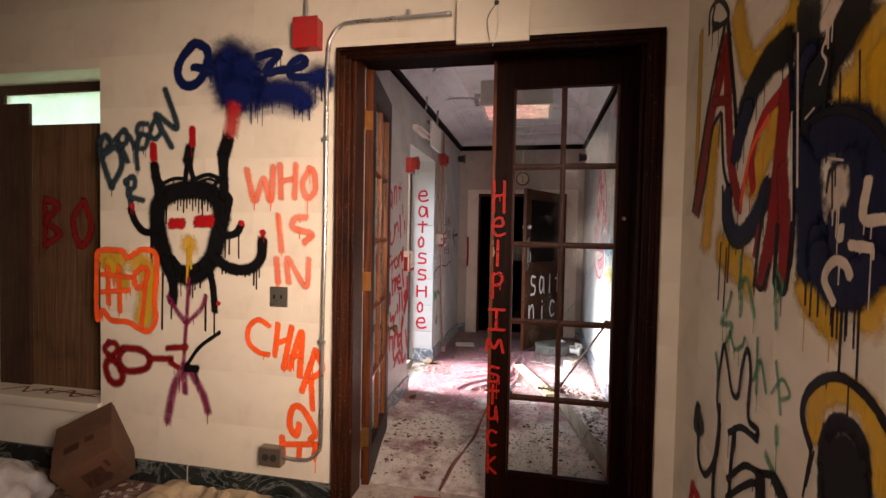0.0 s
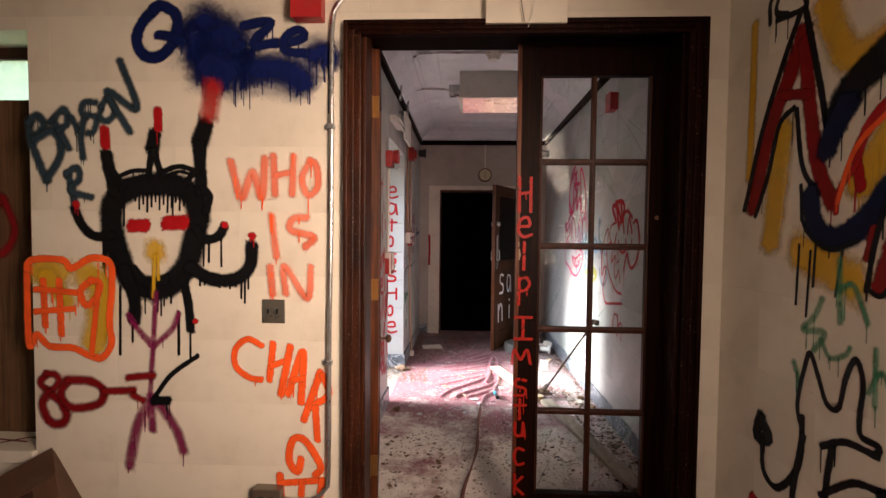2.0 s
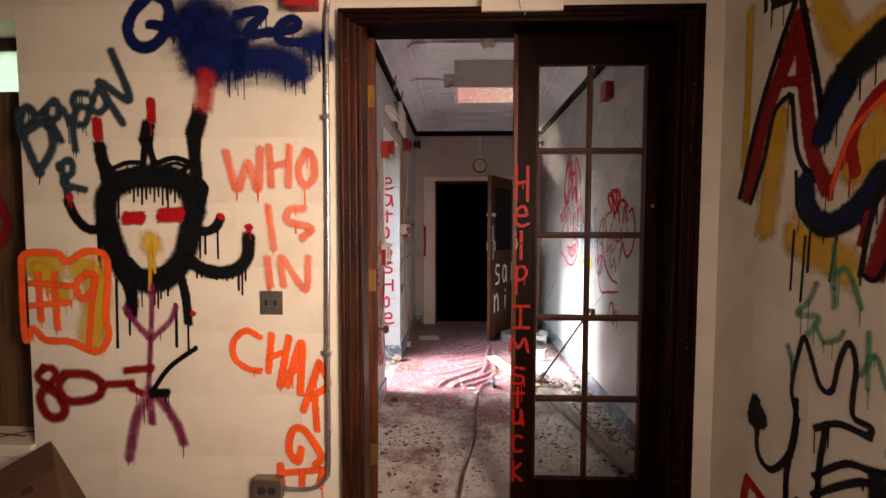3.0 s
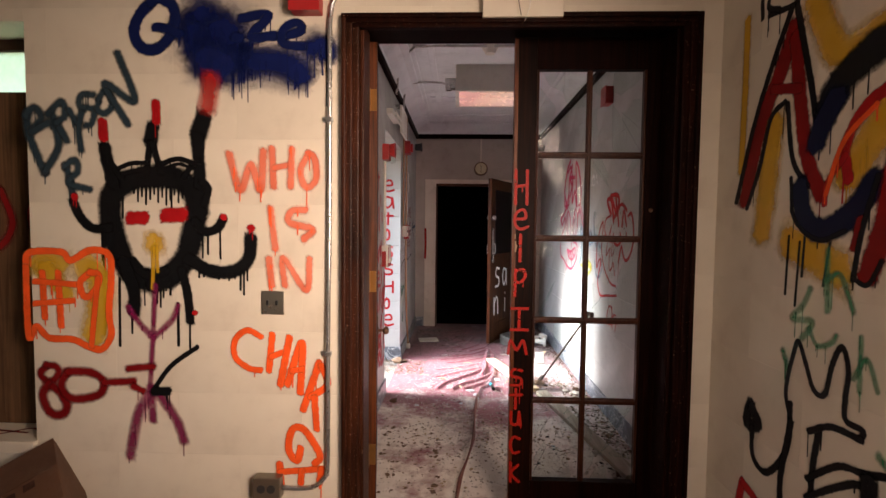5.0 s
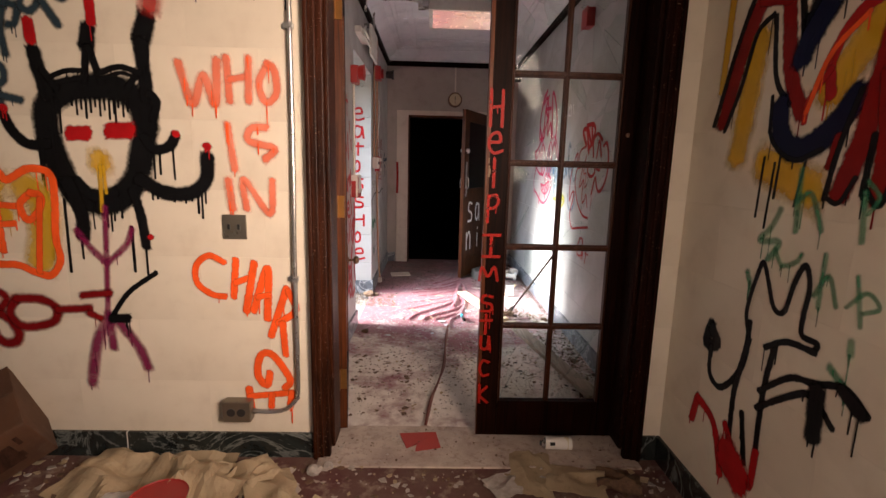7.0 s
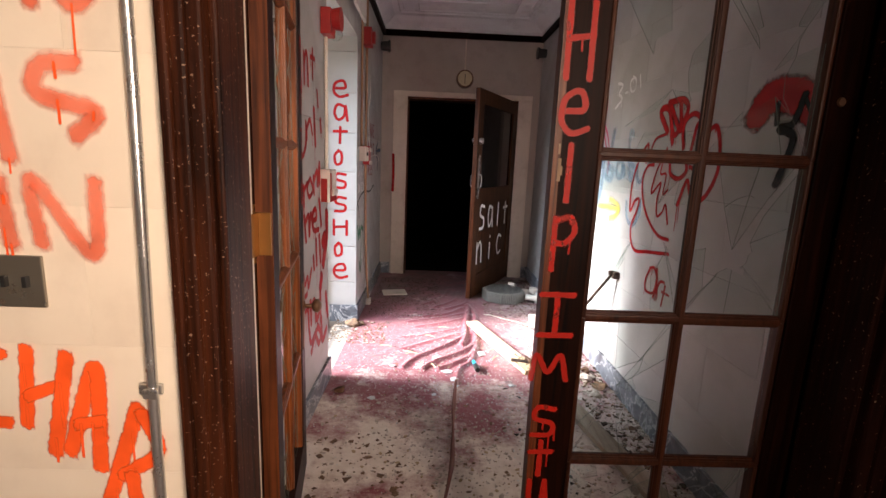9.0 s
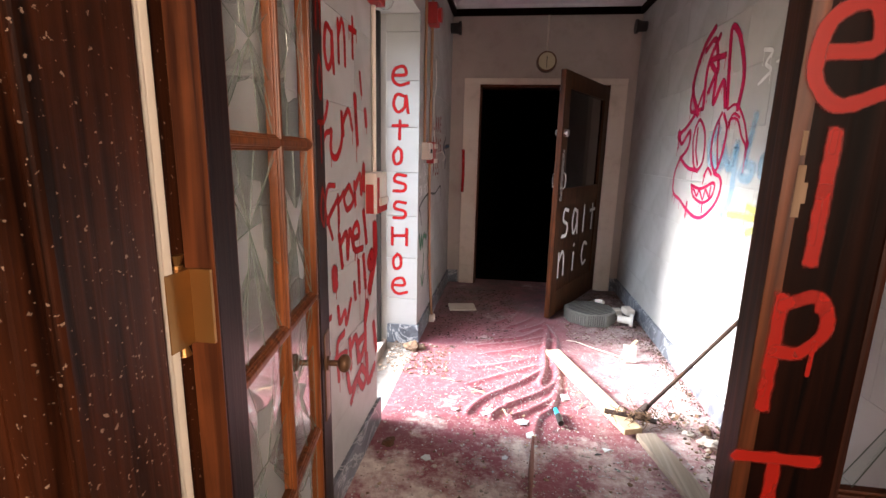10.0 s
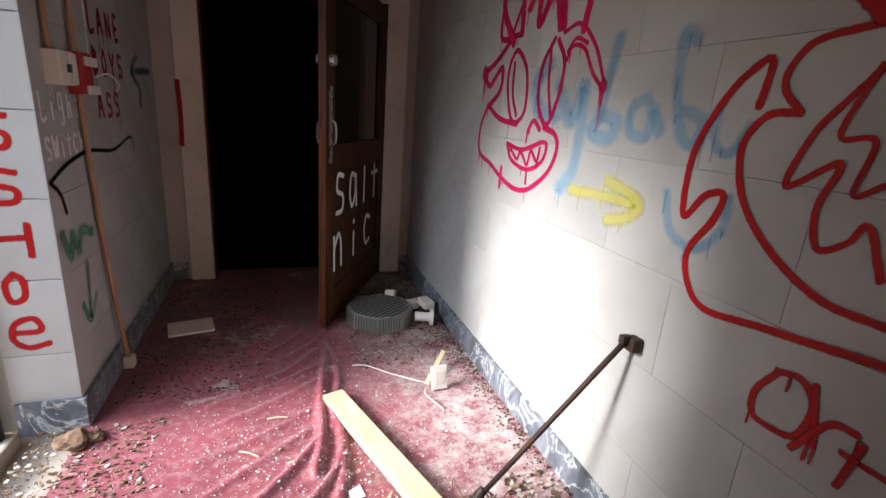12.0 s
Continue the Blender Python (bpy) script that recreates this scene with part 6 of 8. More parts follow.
# ---- scattered litter ----
def flakes(name, count, place, size, thick, mats, label, category, seed):
    """Loose flat chips, uncountably many, as one piece of stuff."""
    rng = random.Random(seed)
    verts, faces, idx = [], [], []
    for _ in range(count):
        x, y, z = place(rng)
        s = size(rng)
        n = rng.choice((3, 4, 4, 5))
        a0 = rng.uniform(0, 6.28)
        tx, ty = rng.gauss(0, 0.16), rng.gauss(0, 0.16)
        ring = [(s * rng.uniform(0.55, 1.1) * math.cos(a0 + 6.283 * k / n), s * rng.uniform(0.4, 1.0) * math.sin(a0 + 6.283 * k / n)) for k in range(n)]
        low = min(tx * u + ty * v for u, v in ring)
        b = len(verts)
        verts += [(x + u, y + v, z + 0.001 + tx * u + ty * v - low) for u, v in ring] + [(x + u, y + v, z + 0.001 + thick + tx * u + ty * v - low) for u, v in ring]
        m = rng.randrange(len(mats))
        faces += [tuple(b + n + k for k in range(n)), tuple(b + k for k in reversed(range(n)))] + [(b + k, b + (k + 1) % n, b + n + (k + 1) % n, b + n + k) for k in range(n)]
        idx += [m] * (n + 2)
    me = bpy.data.meshes.new(name)
    me.from_pydata(verts, [], faces)
    for m in mats:
        me.materials.append(m)
    me.polygons.foreach_set("material_index", idx)
    me.update()
    return tagged(new(name, me), label, category, kind="stuff")


def hall(y_mean, y_dev, x_mean=-0.14, x_dev=0.6):
    def place(rng):
        while True:
            x, y = rng.gauss(x_mean, x_dev), rng.gauss(y_mean, y_dev)
            if -1.0 < x < 0.74 and 2.9 < y < 7.05:
                return x, y, carpet_height(x, y)
    return place


def by_wall(x0, x1, ya, yb):
    def place(rng):
        x, y = rng.uniform(x0, x1), rng.uniform(ya, yb)
        return x, y, carpet_height(x, y)
    return place


def room(x0, x1, ya, yb):
    def place(rng):
        return rng.uniform(x0, x1), rng.uniform(ya, yb), ROOM_FLOOR
    return place


small = lambda a, b: (lambda rng: a + (b - a) * rng.random() ** 2.5)
M_BRIGHT = surface("fresh_broken_glass", (0.72, 0.76, 0.78), (0.6, 0.66, 0.7), 0.12, spec=0.8, big=30, dirt_amount=0.3)
flakes("glass_crumbs", 3000, hall(4.45, 0.5), small(0.0015, 0.0065), 0.002, [M_SHARD, M_BRIGHT, M_BRIGHT, M_CHIP], "sparkling crumbs of broken glass on the carpet", "broken glass", 1)
flakes("plaster_chips", 2600, hall(3.5, 0.6), small(0.002, 0.014), 0.003, [M_CHIP, M_CHIP, M_CHIP, M_CHIP, M_PAPER, M_DIRT], "pale and brown plaster chips on the dusty carpet", "debris", 2)
flakes("carpet_crumbs", 1500, hall(5.3, 0.5, 0.2, 0.45), small(0.0015, 0.006), 0.002, [M_CHIP, M_CHIP, M_DIRT], "pale crumbs trodden into the carpet", "debris", 3)
flakes("skirting_litter", 900, by_wall(0.52, 0.745, 3.0, 4.7), small(0.003, 0.02), 0.005, [M_SOIL, M_DIRT, M_CHIP, M_STONE], "brown and grey rubble crumbs along the skirting", "debris", 4)
flakes("skirting_dirt", 1500, lambda rng: (lambda y: (0.745 - abs(rng.gauss(0, 0.05)), y, carpet_height(0.74, y)))(rng.uniform(4.7, 7.0)), small(0.0015, 0.008), 0.003, [M_SOIL, M_SOIL, M_DIRT], "brown dirt swept along the foot of the skirting", "debris", 14)
flakes("dark_chips", 90, by_wall(0.05, 0.62, 3.2, 4.3), small(0.004, 0.02), 0.003, [M_DIRT, M_BLACKM, M_STONE], "dark flaked paint chips on the dusty carpet", "debris", 15)
flakes("pale_dust", 2600, hall(4.85, 0.4, -0.2, 0.55), small(0.001, 0.005), 0.001, [M_CHIP, M_BRIGHT], "fine pale dust and flakes on the carpet", "debris", 16)
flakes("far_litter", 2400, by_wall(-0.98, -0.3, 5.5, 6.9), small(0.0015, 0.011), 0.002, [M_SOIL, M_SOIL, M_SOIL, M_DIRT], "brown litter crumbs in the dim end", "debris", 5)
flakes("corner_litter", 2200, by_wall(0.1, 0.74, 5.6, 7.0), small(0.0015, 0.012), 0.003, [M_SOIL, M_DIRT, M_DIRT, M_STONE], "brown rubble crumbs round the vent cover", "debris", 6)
flakes("doorway_litter", 600, by_wall(-1.2, -0.75, 4.9, 5.38), small(0.003, 0.014), 0.004, [M_DIRT, M_DIRT, M_DIRT, M_CHIP], "brown leaf crumbs inside the doorway", "debris", 7)
flakes("leaf_litter", 130, by_wall(-0.95, -0.5, 2.9, 3.7), small(0.006, 0.026), 0.002, [M_DIRT], "dark scraps on the dusty floor", "debris", 10)
flakes("room_litter", 1400, room(-2.9, 0.72, 1.7, 2.5), small(0.004, 0.03), 0.004, [M_CHIP, M_DIRT, M_PAPER, M_STONE], "plaster and paper scraps on the room floor", "debris", 8)
flakes("threshold_litter", 260, lambda rng: (rng.uniform(-0.9, 0.6), rng.uniform(2.48, 2.8), -0.05), small(0.002, 0.010), 0.003, [M_CHIP, M_DIRT, M_STONE], "dusty crumbs on the threshold", "debris", 9)
rng = random.Random(12)
for k in range(22):
    x, y = rng.uniform(-0.85, 0.15), rng.gauss(4.5, 0.42)
    y = min(max(y, 3.7), 5.35)
    n = rng.choice((3, 4, 5))
    s = rng.uniform(0.018, 0.045)
    bm = bmesh.new()
    vs = [bm.verts.new((s * rng.uniform(0.6, 1.1) * math.cos(6.283 * i / n), s * rng.uniform(0.5, 1.0) * math.sin(6.283 * i / n), 0)) for i in range(n)]
    f = bm.faces.new(vs)
    ext = bmesh.ops.extrude_face_region(bm, geom=[f])
    bmesh.ops.translate(bm, verts=[e for e in ext["geom"] if isinstance(e, bmesh.types.BMVert)], vec=(0, 0, 0.003))
    bmesh.ops.recalc_face_normals(bm, faces=bm.faces)
    bmesh.ops.transform(bm, matrix=Matrix.Translation((x, y, carpet_height(x, y) + 0.006)) @ Euler((rng.gauss(0, 0.1), rng.gauss(0, 0.1), rng.uniform(0, 6))).to_matrix().to_4x4(), verts=bm.verts)
    solid("glass_shard", bm, M_BRIGHT if k % 2 else M_SHARD, "sharp piece of broken window glass on the carpet", "glass shard", "glass on the carpet")
for k in range(9):
    x, y = rng.uniform(-0.8, 0.1), rng.uniform(4.3, 5.3)
    a, L = rng.uniform(0, 3.1), rng.uniform(0.04, 0.1)
    bm = bmesh.new()
    z = carpet_height(x, y) + 0.008
    tube(bm, [(x, y, z), (x + L * 0.5 * math.cos(a), y + L * 0.5 * math.sin(a), z + 0.006), (x + L * math.cos(a), y + L * math.sin(a), z)], 0.003, 5)
    solid("twig", bm, M_PINE, "thin pale twig on the carpet", "twig", "twigs")

# ---- paint on the walls ----
graffiti("blue_tag", "overpainted dark blue spray tag on the cream block wall", W_FACE, [
    ("navymist", 0.220, [(-1.651, 2.381), (-1.487, 2.341)]),
    ("navymist", 0.147, [(-1.612, 2.223), (-1.435, 2.176)]),
    ("navymist", 0.151, [(-1.393, 2.22), (-1.164, 2.173)]),
    ("navymist", 0.114, [(-1.11, 2.301), (-1.025, 2.274)]),
    ("navy", 0.160, [(-1.645, 2.415), (-1.569, 2.374), (-1.646, 2.323)]),
    ("navy", 0.138, [(-1.542, 2.374), (-1.482, 2.334)]),
    ("navy", 0.123, [(-1.612, 2.244), (-1.503, 2.196)]),
    ("navy", 0.094, [(-1.374, 2.22), (-1.231, 2.213), (-1.138, 2.147)]),
    ("blueink", 0.046, [(-1.842, 2.505), (-1.913, 2.438), (-1.943, 2.355), (-1.908, 2.286), (-1.838, 2.279), (-1.776, 2.331), (-1.744, 2.417), (-1.76, 2.482), (-1.828, 2.515), (-1.865, 2.495)]),
    ("blueink", 0.037, [(-1.845, 2.379), (-1.784, 2.373), (-1.721, 2.346)]),
    ("blueink", 0.040, [(-1.432, 2.418), (-1.302, 2.431), (-1.384, 2.334), (-1.271, 2.338)]),
    ("blueink", 0.040, [(-1.466, 2.336), (-1.433, 2.325)]),
    ("blueink", 0.037, [(-1.244, 2.332), (-1.147, 2.361), (-1.168, 2.398), (-1.233, 2.363), (-1.228, 2.301), (-1.105, 2.288)]),
    ("navy", 0.062, [(-1.105, 2.275), (-1.035, 2.303), (-1.02, 2.241)]),
    ("blueink", 0.008, [(-1.022, 2.235), (-1.028, 2.016)]),
    ("blueink", 0.008, [(-1.052, 2.236), (-1.047, 2.158)]),
])
graffiti("name_tag", "grey-blue spray-painted lettering on the cream block wall", W_FACE, [
    ("slate", 0.032, [(-2.473, 1.988), (-2.468, 1.879), (-2.395, 1.693)]),
    ("slate", 0.031, [(-2.486, 1.966), (-2.438, 2.006), (-2.405, 1.955), (-2.459, 1.89), (-2.359, 1.933), (-2.322, 1.83), (-2.395, 1.699)]),
    ("slate", 0.028, [(-2.358, 1.987), (-2.281, 1.846)]),
    ("slate", 0.028, [(-2.376, 1.971), (-2.305, 2.035), (-2.289, 1.97), (-2.336, 1.933)]),
    ("slate", 0.026, [(-2.271, 2.0), (-2.227, 1.927)]),
    ("slate", 0.026, [(-2.202, 1.999), (-2.222, 1.905), (-2.213, 1.802)]),
    ("slate", 0.025, [(-2.144, 2.066), (-2.204, 2.066), (-2.214, 2.013), (-2.146, 1.996), (-2.159, 1.932), (-2.193, 1.921)]),
    ("slate", 0.025, [(-2.119, 2.039), (-2.128, 1.996), (-2.089, 1.979), (-2.054, 2.025), (-2.087, 2.086), (-2.124, 2.044)]),
    ("slate", 0.028, [(-1.98, 1.925), (-2.091, 2.119), (-1.946, 2.037), (-2.026, 2.264)]),
    ("slate", 0.029, [(-2.29, 1.737), (-2.259, 1.601)]),
    ("slate", 0.026, [(-2.304, 1.726), (-2.246, 1.759), (-2.233, 1.704), (-2.281, 1.65), (-2.172, 1.617)]),
])
graffiti("horned_head", "black dripping horned mask painted on the cream wall", W_FACE, [
    ("black", 0.094, [(-1.867, 1.182), (-1.975, 1.211), (-2.036, 1.32), (-2.073, 1.457), (-2.07, 1.585), (-1.994, 1.656), (-1.844, 1.683), (-1.712, 1.656), (-1.652, 1.559), (-1.671, 1.432), (-1.709, 1.304), (-1.781, 1.213), (-1.873, 1.176)]),
    ("black", 0.039, [(-1.973, 1.28), (-1.909, 1.212), (-1.809, 1.232)]),
    ("black", 0.053, [(-2.098, 1.829), (-2.083, 1.742), (-2.057, 1.639)]),
    ("black", 0.028, [(-2.072, 1.748), (-2.016, 1.672)]),
    ("black", 0.059, [(-1.859, 1.919), (-1.874, 1.844)]),
    ("black", 0.028, [(-1.874, 1.844), (-1.897, 1.704)]),
    ("black", 0.028, [(-1.866, 1.844), (-1.824, 1.699)]),
    ("black", 0.074, [(-1.613, 1.965), (-1.645, 1.87)]),
    ("black", 0.053, [(-1.645, 1.87), (-1.637, 1.64)]),
    ("black", 0.025, [(-1.672, 1.742), (-1.717, 1.678)]),
    ("black", 0.019, [(-2.032, 1.721), (-1.964, 1.745), (-1.885, 1.745)]),
    ("black", 0.019, [(-2.016, 1.694), (-1.899, 1.721)]),
    ("black", 0.022, [(-1.834, 1.737), (-1.744, 1.766), (-1.655, 1.742)]),
    ("black", 0.014, [(-1.823, 1.715), (-1.739, 1.742), (-1.672, 1.72)]),
    ("black", 0.039, [(-2.26, 1.568), (-2.227, 1.491), (-2.165, 1.434), (-2.079, 1.437)]),
    ("black", 0.038, [(-1.665, 1.478), (-1.623, 1.425), (-1.559, 1.436), (-1.525, 1.485)]),
    ("black", 0.054, [(-1.701, 1.294), (-1.59, 1.235), (-1.472, 1.237), (-1.405, 1.297), (-1.393, 1.4)]),
    ("black", 0.054, [(-2.019, 1.279), (-1.968, 1.128), (-1.973, 1.026)]),
    ("black", 0.037, [(-1.733, 1.241), (-1.704, 1.119), (-1.694, 0.987)]),
    ("black", 0.031, [(-1.628, 1.662), (-1.596, 1.624), (-1.619, 1.549)]),
    ("black", 0.009, [(-2.119, 1.429), (-2.12, 1.278)]),
    ("black", 0.012, [(-2.108, 1.429), (-2.117, 0.917)]),
    ("black", 0.011, [(-2.038, 1.196), (-2.043, 0.863)]),
    ("black", 0.009, [(-1.979, 1.017), (-1.981, 0.926)]),
    ("black", 0.009, [(-1.853, 1.185), (-1.855, 1.075)]),
    ("black", 0.008, [(-1.836, 1.185), (-1.838, 1.056)]),
    ("black", 0.008, [(-1.821, 1.185), (-1.823, 1.103)]),
    ("black", 0.009, [(-1.787, 1.2), (-1.789, 1.117)]),
    ("black", 0.012, [(-1.752, 1.077), (-1.753, 0.87)]),
    ("black", 0.009, [(-1.695, 0.968), (-1.696, 0.857)]),
    ("black", 0.008, [(-1.626, 1.419), (-1.628, 1.297)]),
    ("black", 0.009, [(-1.601, 1.406), (-1.602, 1.316)]),
    ("black", 0.008, [(-1.542, 1.447), (-1.541, 1.295)]),
    ("black", 0.009, [(-1.444, 1.245), (-1.446, 1.145)]),
    ("black", 0.008, [(-1.428, 1.245), (-1.429, 1.123)]),
    ("black", 0.008, [(-1.411, 1.265), (-1.412, 1.191)]),
    ("black", 0.008, [(-1.573, 1.224), (-1.573, 1.203)]),
    ("black", 0.008, [(-1.551, 1.225), (-1.551, 1.195)]),
    ("black", 0.008, [(-1.523, 1.222), (-1.523, 1.201)]),
    ("black", 0.008, [(-1.5, 1.223), (-1.501, 1.19)]),
    ("black", 0.008, [(-1.472, 1.226), (-1.473, 1.199)]),
    ("black", 0.008, [(-1.646, 1.234), (-1.646, 1.202)]),
    ("black", 0.009, [(-1.623, 1.235), (-1.624, 1.207)]),
    ("black", 0.009, [(-1.958, 1.634), (-1.958, 1.602)]),
    ("black", 0.008, [(-1.938, 1.634), (-1.939, 1.564)]),
    ("black", 0.008, [(-1.918, 1.634), (-1.919, 1.588)]),
    ("black", 0.009, [(-1.898, 1.634), (-1.9, 1.55)]),
    ("black", 0.009, [(-1.878, 1.634), (-1.879, 1.575)]),
    ("black", 0.008, [(-1.859, 1.634), (-1.859, 1.599)]),
    ("black", 0.008, [(-1.839, 1.634), (-1.84, 1.561)]),
    ("black", 0.008, [(-1.819, 1.634), (-1.82, 1.586)]),
    ("black", 0.008, [(-1.799, 1.634), (-1.801, 1.548)]),
    ("black", 0.008, [(-1.78, 1.634), (-1.781, 1.572)]),
    ("black", 0.008, [(-1.76, 1.634), (-1.761, 1.597)]),
    ("black", 0.008, [(-1.74, 1.634), (-1.742, 1.559)]),
    ("black", 0.008, [(-1.721, 1.635), (-1.722, 1.583)]),
    ("black", 0.012, [(-2.04, 1.634), (-2.042, 1.416)]),
    ("black", 0.008, [(-2.012, 1.62), (-2.015, 1.484)]),
    ("black", 0.008, [(-1.774, 1.621), (-1.776, 1.526)]),
    ("black", 0.008, [(-1.795, 1.715), (-1.796, 1.661)]),
    ("black", 0.009, [(-1.759, 1.729), (-1.759, 1.683)]),
    ("black", 0.008, [(-2.062, 1.416), (-2.065, 1.278)]),
])
graffiti("mask_colours", "red eyes, horn tips and yellow nose sprayed on the wall", W_FACE, [
    ("red", 0.040, [(-2.104, 1.942), (-2.1, 1.861)]),
    ("red", 0.037, [(-1.843, 2.031), (-1.842, 1.94)]),
    ("softred", 0.066, [(-1.575, 2.144), (-1.596, 2.007)]),
    ("red", 0.029, [(-2.253, 1.59), (-2.248, 1.579)]),
    ("red", 0.028, [(-1.525, 1.498), (-1.522, 1.487)]),
    ("red", 0.028, [(-1.395, 1.448), (-1.387, 1.437)]),
    ("red", 0.054, [(-1.981, 1.485), (-1.907, 1.485)]),
    ("red", 0.059, [(-1.81, 1.499), (-1.72, 1.502)]),
    ("yellow", 0.074, [(-1.863, 1.385), (-1.864, 1.346)]),
    ("yellow", 0.014, [(-1.864, 1.346), (-1.876, 1.143)]),
    ("yellow", 0.012, [(-1.85, 1.347), (-1.849, 1.226)]),
    ("red", 0.022, [(-1.674, 1.034), (-1.666, 1.029)]),
])
graffiti("stick_body", "purple spray-painted stick figure with a black club", W_FACE, [
    ("purple", 0.020, [(-1.862, 1.166), (-1.878, 0.922), (-1.897, 0.665)]),
    ("purple", 0.023, [(-1.878, 0.906), (-1.951, 0.987), (-2.001, 1.058)]),
    ("purple", 0.022, [(-1.878, 0.906), (-1.785, 0.991), (-1.75, 1.068)]),
    ("purple", 0.038, [(-1.9, 0.637), (-1.96, 0.523), (-2.005, 0.314)]),
    ("purple", 0.035, [(-1.86, 0.638), (-1.77, 0.506), (-1.732, 0.395)]),
    ("purple", 0.031, [(-1.894, 0.665), (-1.886, 0.497)]),
    ("black", 0.020, [(-1.877, 0.657), (-1.789, 0.772), (-1.659, 0.866)]),
    ("black", 0.037, [(-1.883, 0.643), (-1.805, 0.645)]),
])
graffiti("key_scrawl", "dark red looping scrawl sprayed on the cream wall", W_FACE, [
    ("darkred", 0.028, [(-2.414, 0.755), (-2.447, 0.717), (-2.401, 0.679), (-2.353, 0.72), (-2.369, 0.756), (-2.422, 0.763)]),
    ("darkred", 0.035, [(-2.401, 0.673), (-2.438, 0.612), (-2.405, 0.528), (-2.346, 0.516), (-2.316, 0.559), (-2.349, 0.629), (-2.39, 0.657)]),
    ("darkred", 0.032, [(-2.311, 0.73), (-2.343, 0.658), (-2.285, 0.597), (-2.153, 0.621), (-2.131, 0.687), (-2.194, 0.73), (-2.311, 0.732)]),
    ("darkred", 0.028, [(-2.131, 0.681), (-1.974, 0.691)]),
    ("darkred", 0.027, [(-2.008, 0.752), (-1.875, 0.766)]),
    ("darkred", 0.025, [(-1.986, 0.668), (-1.929, 0.642)]),
])
graffiti("orange_badge", "orange and yellow sprayed badge with a hash and nine", W_FACE, [
    ("yellow", 0.095, [(-2.449, 1.268), (-2.326, 1.253)]),
    ("yellow", 0.103, [(-2.216, 1.255), (-2.139, 1.195), (-2.143, 1.028), (-2.175, 0.899)]),
    ("yellow", 0.074, [(-2.414, 1.246), (-2.301, 1.109)]),
    ("orange", 0.029, [(-2.502, 1.245), (-2.482, 1.312), (-2.324, 1.317), (-2.279, 1.276), (-2.179, 1.327), (-2.088, 1.306), (-2.079, 1.196), (-2.094, 1.029), (-2.085, 0.918), (-2.133, 0.847), (-2.205, 0.859), (-2.278, 0.891), (-2.395, 0.897), (-2.458, 0.952), (-2.495, 0.892), (-2.503, 1.021), (-2.502, 1.245)]),
    ("orange", 0.029, [(-2.421, 1.219), (-2.415, 0.995)]),
    ("orange", 0.029, [(-2.342, 1.22), (-2.334, 0.954)]),
    ("orange", 0.025, [(-2.463, 1.173), (-2.253, 1.16)]),
    ("orange", 0.025, [(-2.466, 1.064), (-2.267, 1.082)]),
    ("orange", 0.029, [(-2.182, 1.222), (-2.235, 1.166), (-2.208, 1.099), (-2.155, 1.139), (-2.139, 1.206), (-2.188, 1.222)]),
    ("orange", 0.024, [(-2.145, 1.195), (-2.185, 0.86)]),
])
graffiti("words_who_is_in", "orange-red spray-painted words who is in", W_FACE, [
    ("coral", 0.030, [(-1.494, 1.795), (-1.441, 1.622), (-1.39, 1.742), (-1.344, 1.622), (-1.329, 1.808)]),
    ("coral", 0.027, [(-1.288, 1.821), (-1.281, 1.635)]),
    ("coral", 0.024, [(-1.281, 1.726), (-1.204, 1.741)]),
    ("coral", 0.027, [(-1.193, 1.82), (-1.2, 1.636)]),
    ("coral", 0.027, [(-1.112, 1.794), (-1.153, 1.715), (-1.126, 1.636), (-1.08, 1.675), (-1.085, 1.768), (-1.118, 1.799)]),
    ("coral", 0.027, [(-1.298, 1.542), (-1.275, 1.342)]),
    ("coral", 0.028, [(-1.127, 1.53), (-1.195, 1.524), (-1.206, 1.471), (-1.097, 1.439), (-1.141, 1.391)]),
    ("coral", 0.028, [(-1.306, 1.301), (-1.293, 1.166)]),
    ("coral", 0.025, [(-1.23, 1.167), (-1.237, 1.302), (-1.128, 1.15), (-1.111, 1.303)]),
])
graffiti("word_charge", "bright orange sprayed word charge running down the wall", W_FACE, [
    ("orange", 0.025, [(-1.345, 0.92), (-1.414, 0.952), (-1.473, 0.904), (-1.474, 0.821), (-1.408, 0.768), (-1.349, 0.758)]),
    ("orange", 0.028, [(-1.292, 0.935), (-1.31, 0.757)]),
    ("orange", 0.025, [(-1.301, 0.825), (-1.226, 0.855)]),
    ("orange", 0.030, [(-1.209, 0.923), (-1.255, 0.689)]),
    ("orange", 0.030, [(-1.222, 0.69), (-1.149, 0.897), (-1.158, 0.651)]),
    ("orange", 0.025, [(-1.199, 0.76), (-1.144, 0.769)]),
    ("orange", 0.030, [(-1.064, 0.804), (-1.145, 0.569)]),
    ("orange", 0.028, [(-1.056, 0.791), (-1.026, 0.696), (-1.111, 0.633)]),
    ("orange", 0.028, [(-1.089, 0.634), (-1.079, 0.474)]),
    ("orange", 0.030, [(-1.091, 0.302), (-1.063, 0.35), (-1.14, 0.472), (-1.198, 0.47), (-1.215, 0.372), (-1.174, 0.318), (-1.157, 0.383)]),
    ("orange", 0.031, [(-1.26, 0.301), (-1.255, 0.195)]),
    ("orange", 0.027, [(-1.263, 0.259), (-1.052, 0.281)]),
    ("orange", 0.028, [(-1.152, 0.272), (-1.158, 0.205)]),
    ("orange", 0.028, [(-1.057, 0.281), (-1.066, 0.208)]),
])
